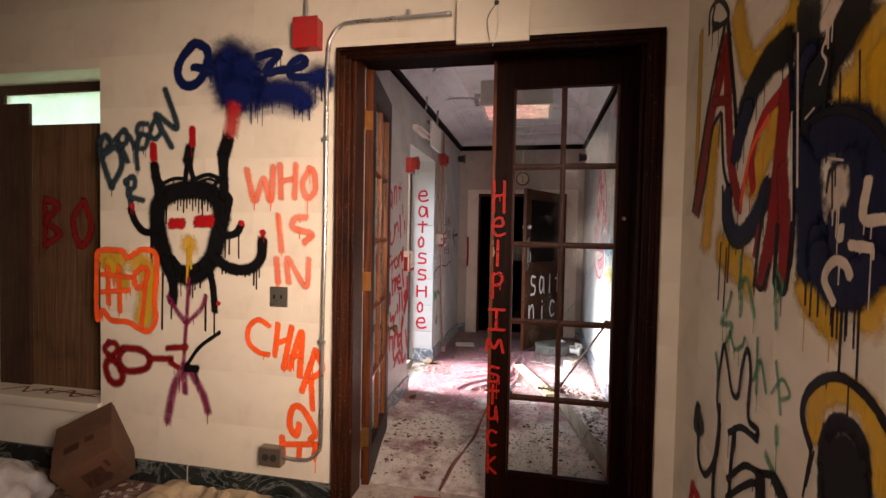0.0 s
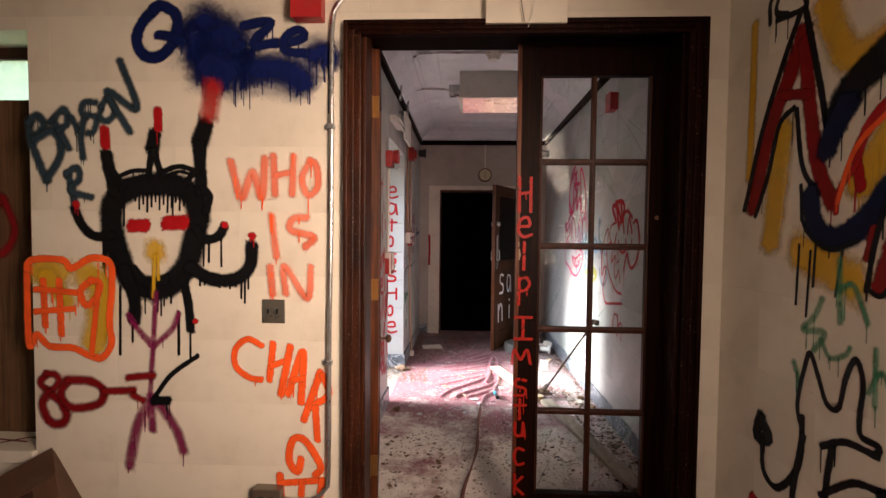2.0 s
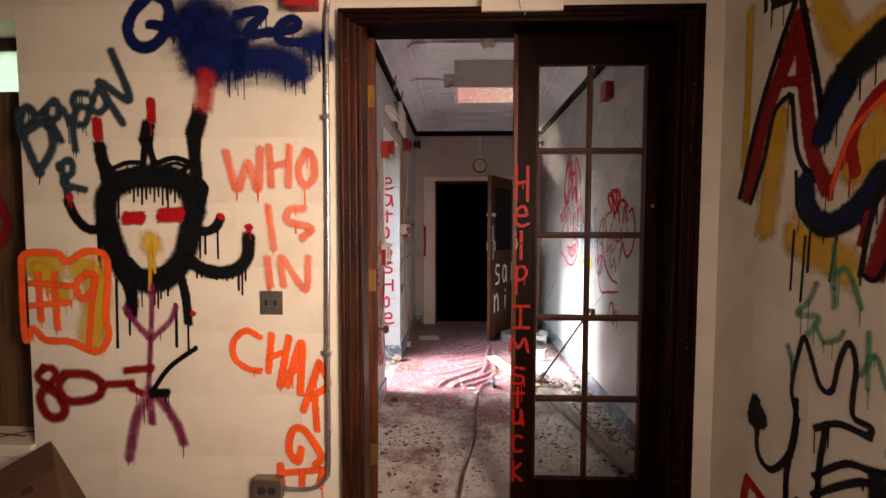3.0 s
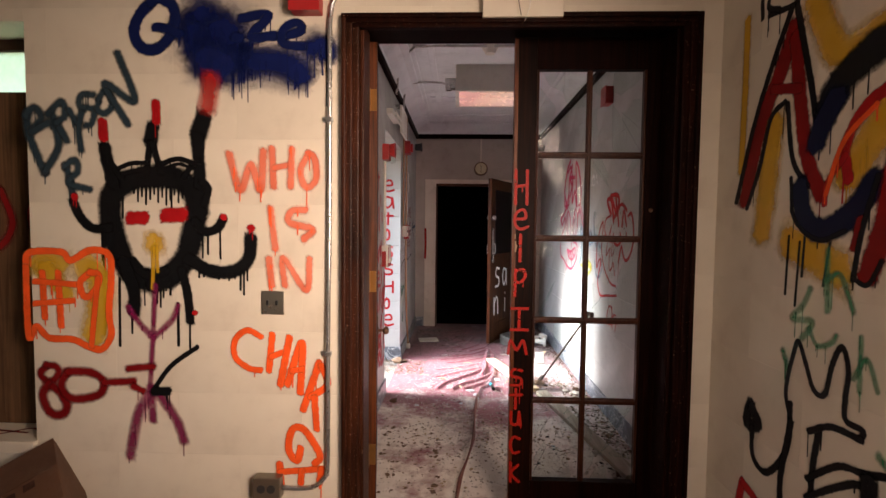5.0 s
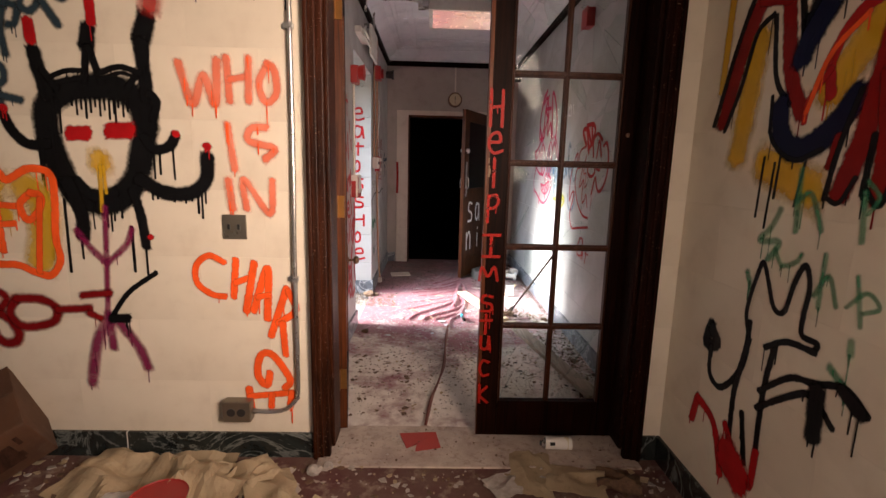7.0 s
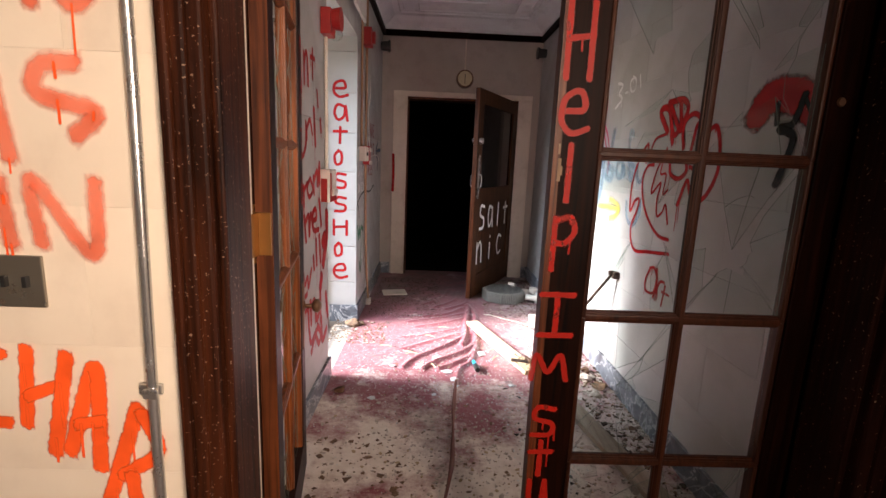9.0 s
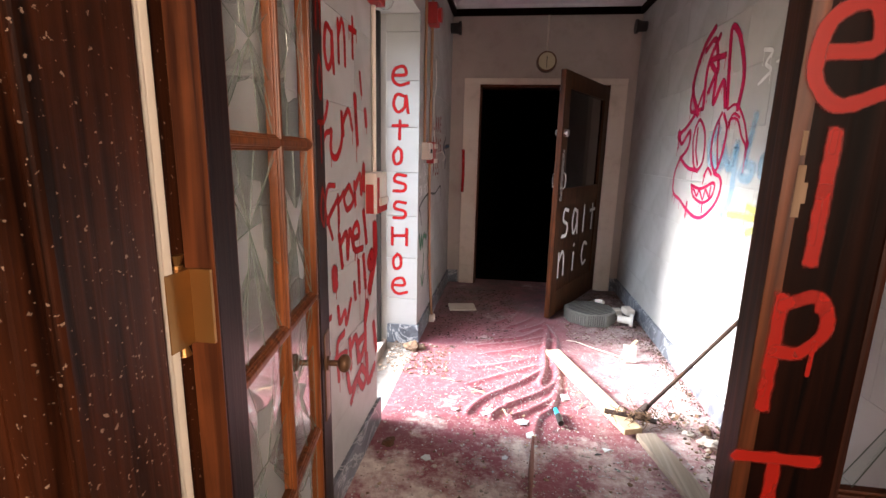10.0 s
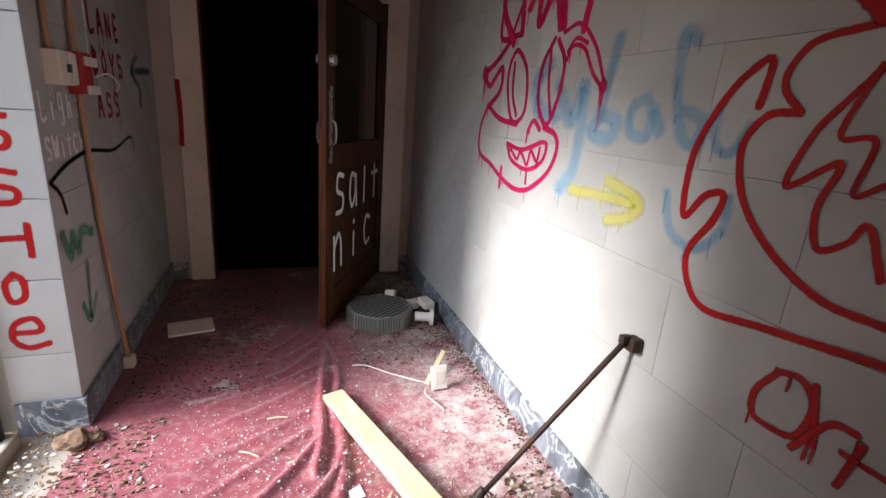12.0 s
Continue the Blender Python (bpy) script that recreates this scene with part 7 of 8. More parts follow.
graffiti("wild_lettering", "large red and black graffiti lettering with yellow fill", R_FACE, [
    ("gold", 0.034, [(2.371, 2.324), (2.37, 2.038), (2.377, 1.703)]),
    ("gold", 0.081, [(2.002, 2.246), (1.934, 2.084), (1.87, 2.012), (1.685, 2.035), (1.61, 2.078)]),
    ("gold", 0.083, [(2.18, 1.865), (2.201, 1.66), (2.229, 1.437)]),
    ("gold", 0.088, [(1.689, 1.806), (1.775, 1.7), (1.836, 1.621)]),
    ("gold", 0.098, [(2.081, 1.418), (1.836, 1.334)]),
    ("black", 0.019, [(2.275, 2.283), (2.271, 2.372), (2.171, 2.368), (2.081, 2.263), (2.238, 2.279)]),
    ("black", 0.019, [(2.223, 2.371), (2.241, 2.314), (2.179, 2.277)]),
    ("crimson", 0.068, [(2.089, 2.185), (2.157, 2.042), (2.259, 1.871), (2.343, 1.574)]),
    ("crimson", 0.054, [(2.085, 2.142), (2.048, 1.907), (2.0, 1.698), (1.933, 1.574)]),
    ("crimson", 0.032, [(2.197, 1.989), (2.052, 1.952)]),
    ("black", 0.024, [(2.106, 2.258), (2.196, 2.098), (2.299, 1.879), (2.4, 1.573)]),
    ("black", 0.024, [(2.085, 2.248), (2.012, 1.996), (1.968, 1.819)]),
    ("black", 0.019, [(2.123, 1.926), (2.199, 1.88), (2.255, 1.7), (2.326, 1.545)]),
    ("black", 0.019, [(2.111, 1.915), (2.071, 1.708), (1.992, 1.608)]),
    ("black", 0.095, [(1.643, 1.99), (1.756, 1.982), (1.87, 1.924), (1.931, 1.848)]),
    ("deepnavy", 0.073, [(1.887, 1.883), (1.952, 1.787), (1.966, 1.741)]),
    ("deepnavy", 0.071, [(2.036, 1.612), (2.001, 1.499), (1.923, 1.46), (1.819, 1.504), (1.726, 1.609)]),
    ("black", 0.014, [(2.076, 1.646), (2.051, 1.501), (1.938, 1.429), (1.83, 1.46)]),
    ("red", 0.034, [(1.669, 1.869), (1.778, 1.823), (1.845, 1.72), (1.828, 1.613)]),
    ("red", 0.020, [(1.842, 1.693), (1.91, 1.61), (1.917, 1.543)]),
    ("orange", 0.017, [(1.743, 1.82), (1.854, 1.731), (1.915, 1.573)]),
    ("black", 0.010, [(2.072, 1.439), (2.079, 1.229)]),
    ("black", 0.010, [(2.018, 1.419), (2.028, 1.195)]),
    ("black", 0.008, [(1.885, 1.423), (1.907, 1.28)]),
    ("black", 0.010, [(1.996, 1.44), (2.002, 1.3)]),
])
graffiti("tall_letters", "dark red, navy and black block letters with runs", R_FACE, [
    ("gold", 0.099, [(1.297, 1.894), (1.326, 1.802), (1.387, 1.773)]),
    ("gold", 0.069, [(1.284, 1.832), (1.273, 1.662)]),
    ("gold", 0.066, [(1.534, 1.344), (1.481, 1.294), (1.39, 1.256)]),
    ("gold", 0.070, [(1.255, 1.382), (1.283, 1.288)]),
    ("crimson", 0.061, [(1.646, 1.88), (1.667, 1.682), (1.696, 1.492), (1.744, 1.324)]),
    ("crimson", 0.053, [(1.652, 1.648), (1.625, 1.46), (1.627, 1.323)]),
    ("crimson", 0.027, [(1.776, 1.494), (1.795, 1.407)]),
    ("black", 0.022, [(1.639, 2.016), (1.599, 1.716), (1.585, 1.49), (1.591, 1.384)]),
    ("black", 0.017, [(1.726, 1.618), (1.77, 1.46), (1.794, 1.311)]),
    ("black", 0.019, [(1.664, 1.492), (1.671, 1.331)]),
    ("black", 0.015, [(1.591, 1.384), (1.619, 1.305), (1.665, 1.348)]),
    ("black", 0.013, [(1.795, 1.319), (1.742, 1.304), (1.7, 1.378)]),
    ("black", 0.099, [(1.552, 2.064), (1.549, 1.892)]),
    ("deepnavy", 0.109, [(1.55, 1.907), (1.532, 1.66), (1.492, 1.39)]),
    ("black", 0.114, [(1.521, 1.785), (1.455, 1.886), (1.362, 1.959)]),
    ("black", 0.097, [(1.499, 1.875), (1.513, 1.741)]),
    ("deepnavy", 0.106, [(1.483, 1.706), (1.382, 1.704), (1.296, 1.632), (1.269, 1.55), (1.286, 1.448), (1.36, 1.386), (1.473, 1.446)]),
    ("deepnavy", 0.104, [(1.465, 1.405), (1.367, 1.348), (1.283, 1.403)]),
    ("deepnavy", 0.113, [(1.376, 1.609), (1.364, 1.447)]),
    ("black", 0.018, [(1.519, 1.749), (1.45, 1.755), (1.361, 1.732), (1.29, 1.686), (1.252, 1.635)]),
    ("cream", 0.068, [(1.405, 1.588), (1.401, 1.549)]),
    ("cream", 0.021, [(1.398, 1.311), (1.436, 1.364), (1.401, 1.406), (1.361, 1.398), (1.345, 1.375)]),
    ("cream", 0.022, [(1.301, 1.578), (1.311, 1.5), (1.25, 1.495)]),
    ("cream", 0.021, [(1.349, 1.443), (1.283, 1.437)]),
    ("cream", 0.020, [(1.382, 1.482), (1.384, 1.455)]),
    ("cream", 0.047, [(1.438, 2.002), (1.474, 1.97)]),
    ("cream", 0.007, [(1.463, 1.939), (1.483, 1.907), (1.463, 1.873), (1.487, 1.83)]),
    ("cream", 0.008, [(1.596, 1.997), (1.568, 1.592)]),
    ("cream", 0.007, [(1.611, 1.794), (1.589, 1.505)]),
    ("cream", 0.005, [(1.438, 1.644), (1.385, 1.631)]),
    ("cream", 0.006, [(1.544, 1.762), (1.506, 1.778)]),
    ("black", 0.005, [(1.345, 1.856), (1.337, 1.717)]),
    ("black", 0.006, [(1.408, 1.83), (1.405, 1.728)]),
    ("black", 0.007, [(1.466, 1.823), (1.465, 1.749)]),
    ("black", 0.007, [(1.432, 1.617), (1.441, 1.566)]),
    ("black", 0.006, [(1.422, 1.616), (1.417, 1.525)]),
    ("black", 0.005, [(1.411, 1.614), (1.409, 1.576)]),
    ("black", 0.008, [(1.397, 1.299), (1.397, 1.235)]),
    ("black", 0.006, [(1.382, 1.302), (1.381, 1.232)]),
    ("black", 0.008, [(1.366, 1.298), (1.368, 1.159)]),
    ("black", 0.007, [(1.311, 1.318), (1.309, 1.14)]),
    ("black", 0.005, [(1.349, 1.307), (1.347, 1.246)]),
    ("black", 0.007, [(1.485, 1.349), (1.488, 1.265)]),
    ("black", 0.007, [(1.456, 1.338), (1.456, 1.27)]),
    ("black", 0.007, [(1.51, 1.361), (1.509, 1.29)]),
])
graffiti("round_figure", "black and ochre rounded figure painted on the wall", R_FACE, [
    ("gold", 0.054, [(1.444, 0.988), (1.45, 1.061), (1.377, 1.118), (1.289, 1.118), (1.244, 1.072), (1.224, 0.97)]),
    ("black", 0.020, [(1.46, 0.95), (1.498, 1.005), (1.492, 1.06), (1.444, 1.113), (1.371, 1.149), (1.299, 1.144), (1.249, 1.121), (1.217, 1.094)]),
    ("black", 0.036, [(1.404, 0.856), (1.408, 0.97), (1.379, 1.038), (1.334, 1.056), (1.292, 1.042), (1.274, 0.99), (1.27, 0.931)]),
    ("black", 0.143, [(1.343, 0.974), (1.334, 0.898)]),
    ("black", 0.008, [(1.456, 0.955), (1.484, 0.815)]),
    ("black", 0.007, [(1.446, 0.946), (1.472, 0.849)]),
])
graffiti("green_words", "faded green spray-painted words on the cream wall", R_FACE, [
    ("green", 0.018, [(1.892, 1.399), (1.88, 1.202)]),
    ("green", 0.016, [(1.895, 1.299), (1.837, 1.322), (1.781, 1.216)]),
    ("green", 0.014, [(1.66, 1.34), (1.645, 1.204)]),
    ("green", 0.011, [(1.658, 1.37), (1.618, 1.328), (1.64, 1.281)]),
    ("green", 0.018, [(1.955, 1.268), (1.986, 1.203), (2.037, 1.15), (1.94, 1.156), (1.985, 1.089)]),
    ("green", 0.014, [(1.956, 1.134), (1.915, 1.084), (1.856, 1.107), (1.839, 1.136)]),
    ("green", 0.014, [(1.751, 1.153), (1.748, 0.989)]),
    ("green", 0.013, [(1.771, 1.018), (1.728, 1.09), (1.688, 1.008)]),
    ("green", 0.012, [(1.637, 1.112), (1.604, 0.978)]),
    ("green", 0.010, [(1.657, 1.017), (1.602, 1.073), (1.561, 1.043), (1.604, 1.016)]),
    ("green", 0.018, [(1.622, 0.931), (1.617, 0.892)]),
    ("green", 0.020, [(1.676, 0.832), (1.615, 0.792)]),
    ("green", 0.020, [(2.075, 1.028), (2.04, 0.963)]),
])
graffiti("black_devil", "black dripping horned creature with an arrow tail", R_FACE, [
    ("black", 0.045, [(2.242, 0.771), (2.263, 0.679), (2.189, 0.703), (2.238, 0.752)]),
    ("black", 0.023, [(2.23, 0.677), (2.215, 0.565), (2.143, 0.537), (2.069, 0.609), (2.024, 0.708), (2.023, 0.851)]),
    ("black", 0.017, [(2.016, 0.788), (2.048, 0.885), (2.015, 1.042), (1.996, 1.076), (1.961, 1.014), (1.921, 0.936), (1.874, 0.936), (1.848, 1.043), (1.815, 1.105), (1.788, 1.04), (1.794, 0.948), (1.788, 0.887), (1.726, 0.881), (1.741, 0.848)]),
    ("black", 0.025, [(2.016, 0.788), (2.043, 0.644), (2.056, 0.546), (2.047, 0.338)]),
    ("black", 0.023, [(1.889, 0.817), (1.909, 0.665), (1.91, 0.536), (1.903, 0.343)]),
    ("black", 0.023, [(1.999, 0.508), (1.952, 0.331)]),
    ("black", 0.019, [(1.934, 0.789), (1.843, 0.843), (1.729, 0.853)]),
    ("black", 0.019, [(1.932, 0.628), (1.809, 0.734), (1.713, 0.761), (1.612, 0.794), (1.535, 0.752)]),
    ("black", 0.019, [(1.933, 0.562), (1.797, 0.677), (1.715, 0.72), (1.63, 0.662)]),
    ("black", 0.052, [(1.7, 0.749), (1.69, 0.598)]),
    ("black", 0.035, [(1.625, 0.787), (1.551, 0.747)]),
])
graffiti("red_scrawl", "bright red drippy scrawl low on the cream wall", R_FACE, [
    ("red", 0.037, [(2.273, 0.428), (2.298, 0.313)]),
    ("red", 0.032, [(2.273, 0.428), (2.147, 0.375), (2.069, 0.201)]),
    ("red", 0.029, [(2.081, 0.414), (2.013, 0.337), (1.917, 0.265), (1.902, 0.411)]),
    ("red", 0.120, [(2.058, 0.307), (1.962, 0.255)]),
])
graffiti("blue_word", "pale blue faded spray-painted word on white block", CR_FACE, [
    ("skyblue", 0.058, [(5.149, 1.567), (5.24, 1.485), (5.19, 1.383), (5.055, 1.364)]),
    ("skyblue", 0.046, [(5.064, 1.479), (4.953, 1.347), (4.894, 1.475), (4.891, 1.197), (4.971, 1.089)]),
    ("skyblue", 0.039, [(4.74, 1.614), (4.786, 1.381), (4.819, 1.314), (4.726, 1.301), (4.692, 1.357), (4.772, 1.372)]),
    ("skyblue", 0.030, [(4.566, 1.431), (4.629, 1.398), (4.623, 1.326), (4.548, 1.322), (4.545, 1.402), (4.499, 1.332)]),
    ("skyblue", 0.028, [(4.423, 1.571), (4.474, 1.59), (4.464, 1.448), (4.422, 1.33), (4.373, 1.312), (4.357, 1.37), (4.423, 1.397)]),
    ("skyblue", 0.021, [(4.318, 1.405), (4.311, 1.324), (4.261, 1.299), (4.221, 1.369)]),
    ("skyblue", 0.021, [(4.43, 1.175), (4.39, 1.073), (4.303, 1.046), (4.234, 1.111), (4.235, 1.196)]),
])
graffiti("pink_face", "pink spray-painted cartoon head with long ears", CR_FACE, [
    ("magenta", 0.019, [(5.718, 1.393), (5.788, 1.284), (5.773, 1.157), (5.62, 1.109), (5.494, 1.063), (5.344, 1.03), (5.227, 1.042), (5.118, 1.099), (5.046, 1.167), (5.019, 1.243), (5.049, 1.293), (5.141, 1.315)]),
    ("magenta", 0.019, [(5.502, 1.591), (5.513, 1.492), (5.446, 1.345), (5.374, 1.328), (5.315, 1.392), (5.338, 1.546), (5.44, 1.635), (5.502, 1.591)]),
    ("magenta", 0.017, [(5.46, 1.584), (5.45, 1.453), (5.392, 1.354)]),
    ("magenta", 0.019, [(5.133, 1.652), (5.206, 1.554), (5.208, 1.417), (5.125, 1.324), (5.064, 1.417), (5.045, 1.556), (5.107, 1.645)]),
    ("magenta", 0.015, [(5.154, 1.62), (5.14, 1.482), (5.1, 1.363)]),
    ("magenta", 0.016, [(5.452, 1.225), (5.296, 1.211), (5.126, 1.257), (5.099, 1.223), (5.135, 1.168), (5.249, 1.129), (5.394, 1.157), (5.452, 1.225)]),
    ("magenta", 0.014, [(5.405, 1.203), (5.338, 1.164), (5.309, 1.202), (5.243, 1.15), (5.218, 1.211), (5.16, 1.174), (5.147, 1.232)]),
    ("magenta", 0.018, [(5.268, 1.289), (5.226, 1.338), (5.165, 1.304)]),
    ("magenta", 0.021, [(5.719, 1.399), (5.561, 1.336), (5.377, 1.317)]),
    ("magenta", 0.024, [(5.524, 1.681), (5.659, 1.602), (5.771, 1.555), (5.713, 1.493), (5.587, 1.572), (5.587, 1.468), (5.716, 1.387)]),
    ("magenta", 0.058, [(5.793, 1.556), (5.769, 1.544)]),
    ("magenta", 0.013, [(5.032, 1.563), (5.003, 1.611), (4.927, 1.596), (4.858, 1.51), (4.796, 1.463)]),
    ("magenta", 0.013, [(5.073, 1.665), (4.97, 1.682), (4.862, 1.597), (4.786, 1.471)]),
    ("magenta", 0.035, [(4.795, 1.472), (4.786, 1.461)]),
    ("magenta", 0.013, [(5.032, 1.594), (4.985, 1.636), (4.911, 1.613)]),
    ("magenta", 0.022, [(5.625, 1.874), (5.621, 1.706), (5.414, 1.702)]),
    ("magenta", 0.020, [(5.428, 1.839), (5.481, 1.757), (5.524, 1.681)]),
    ("magenta", 0.019, [(5.486, 1.109), (5.488, 1.014)]),
    ("magenta", 0.014, [(5.239, 1.131), (5.233, 1.069)]),
])
graffiti("pink_hat", "magenta scribbled tall hat shape on the pale wall", CR_FACE, [
    ("magenta", 0.036, [(5.488, 1.67), (5.628, 1.859), (5.531, 2.07), (5.381, 2.17)]),
    ("magenta", 0.031, [(4.948, 1.658), (4.933, 1.84), (5.044, 2.044), (5.146, 2.112), (5.138, 1.985), (5.079, 1.685)]),
    ("magenta", 0.031, [(5.488, 2.054), (5.357, 2.091), (5.266, 1.897), (5.385, 1.978), (5.188, 1.974)]),
    ("magenta", 0.032, [(5.372, 1.793), (5.287, 1.877), (5.273, 1.72), (5.17, 1.829), (5.104, 1.687)]),
    ("magenta", 0.032, [(5.42, 1.703), (5.421, 1.955), (5.296, 2.106)]),
])
graffiti("yellow_arrow", "yellow spray-painted arrow on the white block wall", CR_FACE, [
    ("lemon", 0.030, [(4.889, 1.103), (4.691, 1.113), (4.543, 1.116)]),
    ("lemon", 0.032, [(4.69, 1.166), (4.56, 1.142), (4.519, 1.11), (4.567, 1.069), (4.664, 1.037)]),
])
graffiti("red_monster", "large red spray-painted zigzag creature on the wall", CR_FACE, [
    ("red", 0.016, [(4.214, 1.407), (4.206, 1.499), (4.231, 1.503), (4.301, 1.432), (4.364, 1.291), (4.356, 1.126), (4.3, 1.189), (4.249, 1.199), (4.263, 1.132), (4.314, 1.043), (4.302, 0.967), (4.231, 0.907), (4.072, 0.927), (3.843, 0.959)]),
    ("red", 0.015, [(3.863, 1.028), (3.98, 1.035), (4.108, 1.104), (4.199, 1.202), (4.231, 1.317), (4.188, 1.388), (4.116, 1.397)]),
    ("red", 0.013, [(4.116, 1.397), (4.163, 1.442), (4.163, 1.488), (4.122, 1.536), (4.014, 1.555)]),
    ("red", 0.012, [(3.992, 1.477), (4.037, 1.419), (4.081, 1.353), (4.107, 1.245), (4.015, 1.304), (4.034, 1.211), (4.012, 1.133), (3.963, 1.157), (3.936, 1.197), (3.892, 1.105)]),
    ("red", 0.010, [(3.994, 1.485), (4.03, 1.357), (3.969, 1.35), (3.978, 1.25), (3.933, 1.274)]),
])
graffiti("red_signature", "red spray-painted signature on the white block wall", CR_FACE, [
    ("red", 0.013, [(4.011, 0.85), (4.048, 0.781), (4.041, 0.725), (3.987, 0.719), (3.942, 0.738), (3.929, 0.815), (3.964, 0.859), (4.014, 0.851)]),
    ("red", 0.013, [(3.936, 0.863), (3.907, 0.737)]),
    ("red", 0.013, [(3.945, 0.704), (3.892, 0.8), (3.845, 0.812)]),
    ("red", 0.012, [(3.831, 0.798), (3.85, 0.689)]),
    ("red", 0.011, [(3.86, 0.761), (3.786, 0.76)]),
])
graffiti("monster_rest", "red sprayed crest and eye of the wall creature", CR_FACE, [
    ("red", 0.029, [(4.01, 1.564), (4.11, 1.671), (4.017, 1.672), (3.946, 1.507)]),
    ("red", 0.027, [(4.032, 1.71), (3.885, 1.706), (3.84, 1.646), (3.941, 1.543), (4.006, 1.688), (3.886, 1.562), (3.909, 1.693)]),
    ("red", 0.022, [(3.834, 1.477), (3.857, 1.585), (3.778, 1.633), (3.674, 1.585)]),
    ("red", 0.020, [(3.764, 1.471), (3.733, 1.584), (3.673, 1.476)]),
    ("red", 0.020, [(3.646, 1.544), (3.587, 1.562), (3.545, 1.483), (3.536, 1.377), (3.589, 1.278), (3.666, 1.234), (3.723, 1.266), (3.764, 1.327), (3.822, 1.208)]),
    ("red", 0.020, [(3.947, 1.416), (3.925, 1.354), (3.843, 1.334), (3.782, 1.369), (3.798, 1.425)]),
    ("red", 0.017, [(3.758, 1.391), (3.692, 1.382), (3.67, 1.425)]),
])
graffiti("red_dome", "red painted dome with black slashes on the wall", CR_FACE, [
    ("red", 0.106, [(3.35, 1.575), (3.292, 1.64), (3.16, 1.63), (3.075, 1.587)]),
    ("black", 0.025, [(3.123, 1.632), (3.158, 1.541), (3.219, 1.529), (3.146, 1.491), (3.192, 1.337)]),
    ("black", 0.015, [(3.119, 1.616), (3.036, 1.501)]),
    ("black", 0.021, [(3.241, 1.616), (3.234, 1.547)]),
])
graffiti("white_numbers", "thin white painted figures on the grey wall", CR_FACE, [
    ("white", 0.019, [(4.755, 1.915), (4.675, 1.891), (4.718, 1.845), (4.666, 1.805), (4.762, 1.757)]),
    ("white", 0.014, [(4.624, 1.836), (4.577, 1.839)]),
    ("white", 0.015, [(4.514, 1.914), (4.554, 1.886), (4.526, 1.833), (4.474, 1.839), (4.475, 1.892), (4.522, 1.92)]),
    ("white", 0.016, [(4.424, 1.911), (4.398, 1.837)]),
])
graffiti("threat_upper", "large red hand-painted words run from me", CL_FACE, [
    ("red", 0.017, [(3.64, 1.483), (3.667, 1.453), (3.726, 1.499), (3.751, 1.55)]),
    ("red", 0.018, [(3.684, 1.428), (3.682, 1.306)]),
    ("red", 0.016, [(3.692, 1.409), (3.728, 1.447), (3.77, 1.456)]),
    ("red", 0.021, [(3.778, 1.461), (3.773, 1.385), (3.823, 1.368), (3.881, 1.428), (3.884, 1.528)]),
    ("red", 0.022, [(3.891, 1.507), (3.898, 1.45)]),
    ("red", 0.021, [(3.896, 1.495), (3.959, 1.542), (4.003, 1.474)]),
    ("red", 0.031, [(4.037, 1.605), (4.063, 1.424)]),
    ("red", 0.017, [(3.8, 1.268), (3.733, 1.266), (3.707, 1.19), (3.766, 1.08)]),
    ("red", 0.019, [(3.684, 1.128), (3.827, 1.219)]),
    ("red", 0.020, [(3.829, 1.23), (3.834, 1.129)]),
    ("red", 0.019, [(3.831, 1.204), (3.892, 1.237)]),
    ("red", 0.021, [(3.948, 1.258), (3.894, 1.217), (3.928, 1.167), (4.003, 1.198), (3.955, 1.257)]),
    ("red", 0.025, [(4.018, 1.267), (4.026, 1.178)]),
    ("red", 0.027, [(4.023, 1.239), (4.091, 1.292), (4.105, 1.214), (4.143, 1.332), (4.146, 1.226)]),
    ("red", 0.025, [(3.832, 1.082), (3.86, 0.952)]),
    ("red", 0.024, [(3.85, 1.048), (3.911, 1.075), (3.923, 0.973), (3.951, 1.08), (3.998, 0.994)]),
    ("red", 0.024, [(3.99, 1.038), (4.068, 1.044), (4.049, 1.095), (3.992, 1.071), (4.009, 0.991), (4.12, 0.975)]),
    ("red", 0.031, [(4.134, 1.136), (4.174, 0.992)]),
])
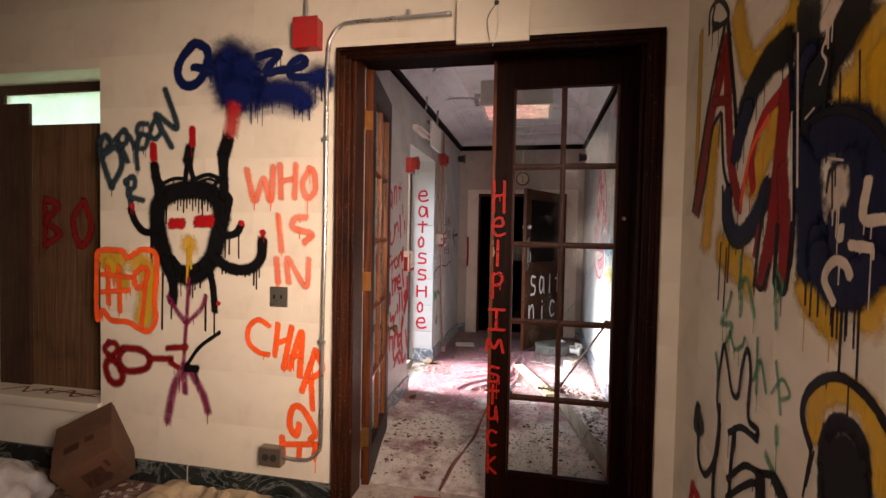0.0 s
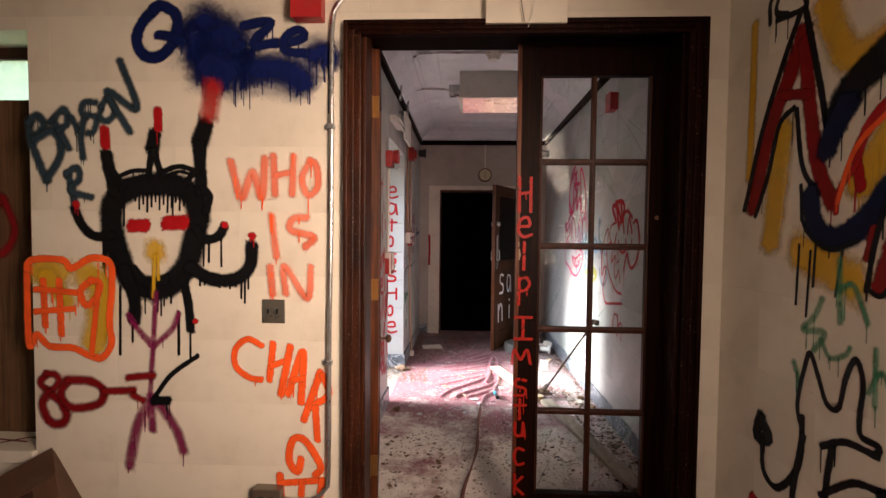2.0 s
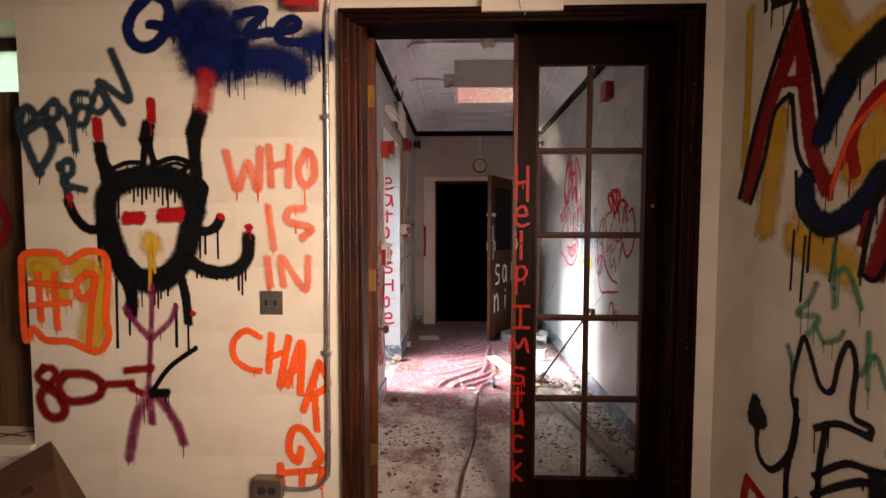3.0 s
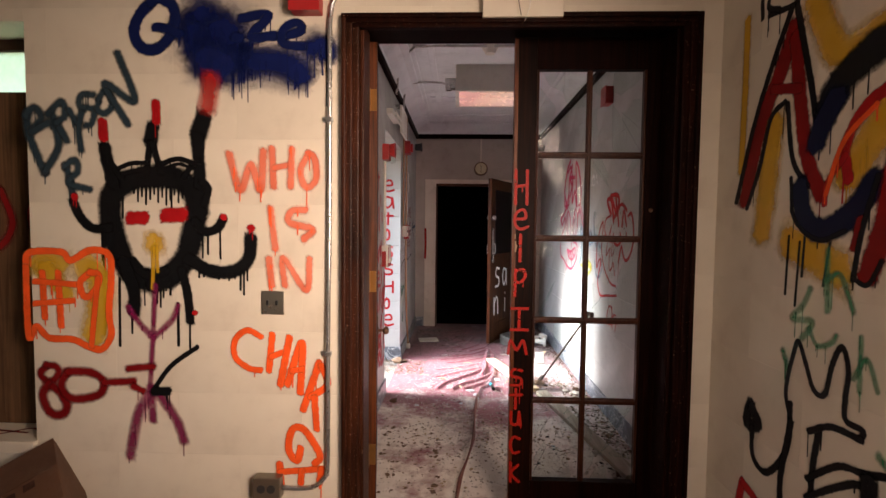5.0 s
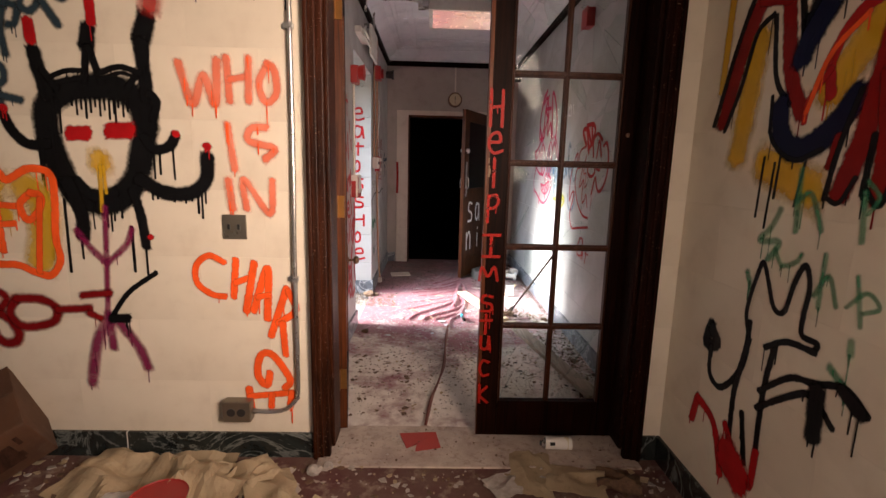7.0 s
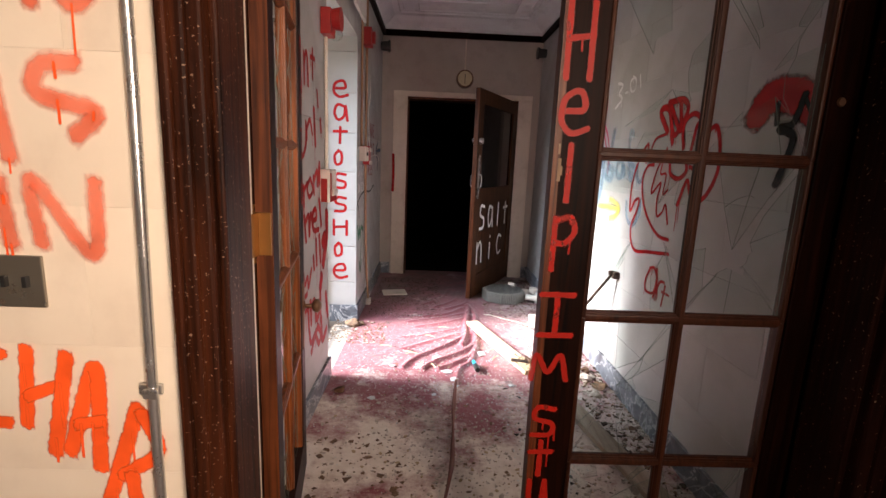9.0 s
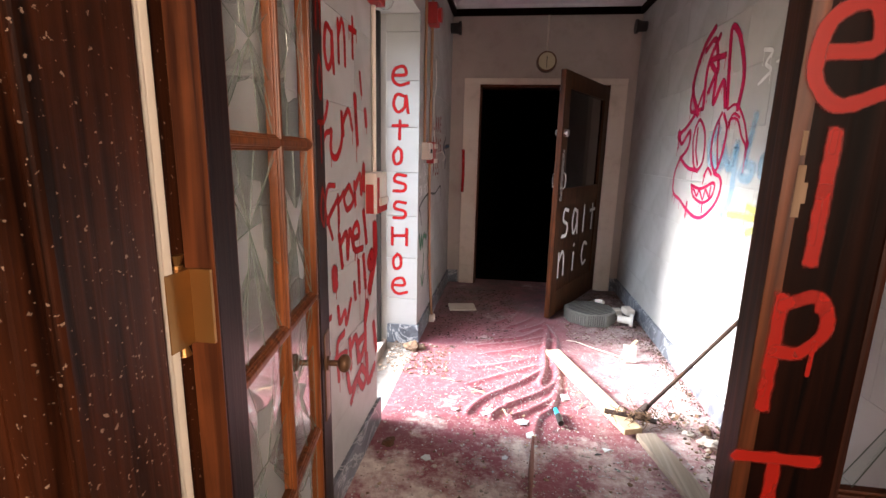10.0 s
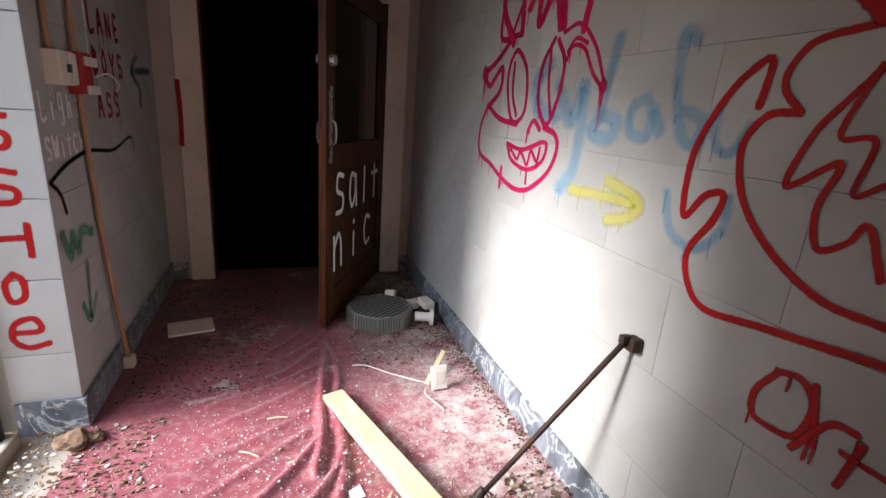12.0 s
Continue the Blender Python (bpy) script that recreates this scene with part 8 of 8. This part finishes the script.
graffiti("threat_lower", "red hand-painted words i will find you", CL_FACE, [
    ("red", 0.020, [(3.638, 0.787), (3.732, 0.794)]),
    ("red", 0.021, [(3.686, 0.806), (3.633, 0.677)]),
    ("red", 0.019, [(3.602, 0.687), (3.709, 0.657)]),
    ("red", 0.022, [(3.803, 0.809), (3.822, 0.74), (3.878, 0.768), (3.894, 0.709), (3.954, 0.792)]),
    ("red", 0.027, [(3.996, 0.851), (4.011, 0.778)]),
    ("red", 0.029, [(4.056, 0.929), (4.066, 0.79)]),
    ("red", 0.032, [(4.126, 0.94), (4.154, 0.789)]),
    ("red", 0.024, [(3.865, 0.683), (3.786, 0.659), (3.796, 0.51)]),
    ("red", 0.022, [(3.76, 0.614), (3.872, 0.597)]),
    ("red", 0.029, [(3.882, 0.591), (3.89, 0.497)]),
    ("red", 0.029, [(3.929, 0.625), (3.938, 0.495)]),
    ("red", 0.029, [(3.938, 0.582), (4.007, 0.607), (4.035, 0.478)]),
    ("red", 0.031, [(4.107, 0.568), (4.031, 0.559), (4.065, 0.48), (4.139, 0.53)]),
    ("red", 0.032, [(4.139, 0.646), (4.145, 0.441)]),
    ("red", 0.029, [(3.897, 0.477), (3.929, 0.396), (4.019, 0.417)]),
    ("red", 0.029, [(4.038, 0.422), (3.93, 0.34)]),
    ("red", 0.032, [(4.078, 0.432), (4.034, 0.405), (4.096, 0.326), (4.146, 0.361), (4.079, 0.435)]),
    ("red", 0.036, [(4.157, 0.454), (4.181, 0.313), (4.286, 0.345)]),
    ("red", 0.037, [(4.272, 0.572), (4.321, 0.413)]),
])
graffiti("threat_blots", "red paint blots and runs on the pale wall", CL_FACE, [
    ("red", 0.056, [(3.667, 1.069), (3.661, 1.026)]),
    ("red", 0.050, [(3.775, 0.961), (3.778, 0.894)]),
    ("red", 0.061, [(4.306, 1.046), (4.304, 0.905), (4.212, 0.761)]),
    ("red", 0.053, [(4.175, 0.701), (4.143, 0.644)]),
    ("red", 0.048, [(4.246, 0.922), (4.2, 0.899), (4.235, 0.869), (4.281, 0.883), (4.247, 0.925)]),
])

graffiti("threat_first", "red hand-painted word cant above the other words", CL_FACE, letter_strokes("cant", 3.6, 1.61, 0.15, 0.12, 0.125, "red", 0.019, slant=0.35) + [("red", 0.02, [(4.1, 1.7), (4.12, 1.62)]), ("red", 0.03, [(4.17, 1.56), (4.18, 1.5)])])


def on_open_leaf(u, v):
    return ML @ Vector((u, -LEAF_T / 2 - 0.0022, v - LEAF_Z))


graffiti("leaf_word", "dark red letters running down the open door stile", ("leaf", 1, 1), [s for ch, z in (("n", 1.7), ("O", 1.53), ("T", 1.36), ("O", 1.18)) for s in letter_strokes(ch, 0.02, z, 0.11, 0.09, 0, "words", 0.014)], drips=0.0, place=on_open_leaf)


def on_sill(u, v):
    return Vector((u, v, WIN[2] + 0.0135))


graffiti("sill_scrawl", "faded red scrawl along the window sill", ("sill", 1, 1), [("darkred", 0.012, [(-3.3, 2.6), (-3.2, 2.68), (-3.12, 2.6), (-3.02, 2.69), (-2.95, 2.61), (-2.84, 2.69), (-2.75, 2.6), (-2.62, 2.68), (-2.52, 2.62)]), ("darkred", 0.011, [(-3.1, 2.64), (-2.9, 2.66), (-2.6, 2.63)])], drips=0.0, place=on_sill)

# vertical words on the closed leaf, the pier and the far door
STILE_FACE = ("y", 2.7225, -1)
STILE_WORD = (("H", 1.574, 0.17, 0.08), ("e", 1.45, 0.1, 0.09), ("l", 1.287, 0.135, 0.09), ("p", 1.13, 0.115, 0.09), ("I", 0.94, 0.107, 0.125), ("m", 0.815, 0.078, 0.125), ("s", 0.65, 0.095, 0.1), ("t", 0.532, 0.1, 0.09), ("u", 0.446, 0.068, 0.075), ("c", 0.297, 0.088, 0.08), ("k", 0.148, 0.1, 0.08))
graffiti("stile_word", "red dripping vertical words on the door stile", STILE_FACE,
         [s for ch, z, h, w in STILE_WORD for s in letter_strokes(ch, -0.095 - w * 0.35 - (0.01 if z < 0.9 else 0.0), z, h, w, 0, "words", 0.0135)], drips=0.2)
graffiti("pier_word", "red vertical spray-painted letters on the white pier", PIER_FACE,
         [s for i, (ch, z) in enumerate(zip("eatossHoe", (1.83, 1.65, 1.475, 1.3, 1.115, 0.925, 0.735, 0.55, 0.37))) for s in letter_strokes(ch, -1.225, z, 0.125, 0.15 if ch != "o" else 0.1, 0, "red", 0.0185)], drips=0.0)
for word, v, col in (("LANE", 1.58, "crimson"), ("BOYS", 1.4, "crimson"), ("ASS", 1.21, "crimson")):
    graffiti("hall_word", "dark red lettering on the grey wall", CL_FACE, letter_strokes(word, 6.02, v, 0.11, 0.09, 0.12, col, 0.018), drips=0.6)
graffiti("white_note", "thin white handwritten words light switch", CL_FACE, letter_strokes("Light", 5.43, 1.22, 0.09, 0.06, 0.078, "white", 0.016) + letter_strokes("Switch", 5.43, 1.08, 0.08, 0.055, 0.062, "white", 0.016), drips=0.0)
graffiti("black_curve", "black looping line on the grey wall", CL_FACE, [("black", 0.014, [(5.42, 1.0), (5.6, 1.05), (5.84, 1.075), (6.15, 1.05), (6.42, 1.09), (6.5, 1.07), (6.5, 1.0)]), ("black", 0.014, [(5.42, 1.0), (5.49, 0.95), (5.52, 0.87)])], drips=0.0)
graffiti("green_mark", "faded green arrow scrawl on the grey wall", CL_FACE, [("green", 0.035, [(5.45, 0.8), (5.5, 0.7), (5.54, 0.78), (5.58, 0.7), (5.63, 0.77), (5.74, 0.74)]), ("green", 0.024, [(5.64, 0.63), (5.6, 0.4)]), ("green", 0.024, [(5.54, 0.48), (5.6, 0.39), (5.69, 0.47)])], drips=0.0)
graffiti("blue_mark", "blue arrow mark on the grey wall", CL_FACE, [("blue", 0.03, [(6.62, 1.44), (7.02, 1.46)]), ("blue", 0.03, [(6.76, 1.53), (6.62, 1.44), (6.76, 1.35), (6.74, 1.25)])], drips=0.0)
graffiti("red_smear", "red smear on the white door casing", ("y", FAR - 0.031, -1), [("red", 0.025, [(-0.895, 1.42), (-0.89, 1.2), (-0.895, 1.0)])], drips=0.0)
graffiti("board_word", "faded dark red letters on the plywood", ("y", 2.735, -1), letter_strokes("BOO", -3.14, 1.33, 0.3, 0.24, 0.24, "darkred", 0.035), drips=0.2)


def on_far_leaf(u, v):
    return MF @ Vector((FL_W - u, FL_T / 2 + 0.004, v - 0.02))


graffiti("salt_words", "white spray-painted words on the brown door", ("leaf", 0, 1), letter_strokes("salt", 0.14, 0.70, 0.25, 0.2, 0.24, "white", 0.026) + letter_strokes("nic", 0.1, 0.36, 0.24, 0.22, 0.3, "white", 0.026), drips=0.0, place=on_far_leaf)
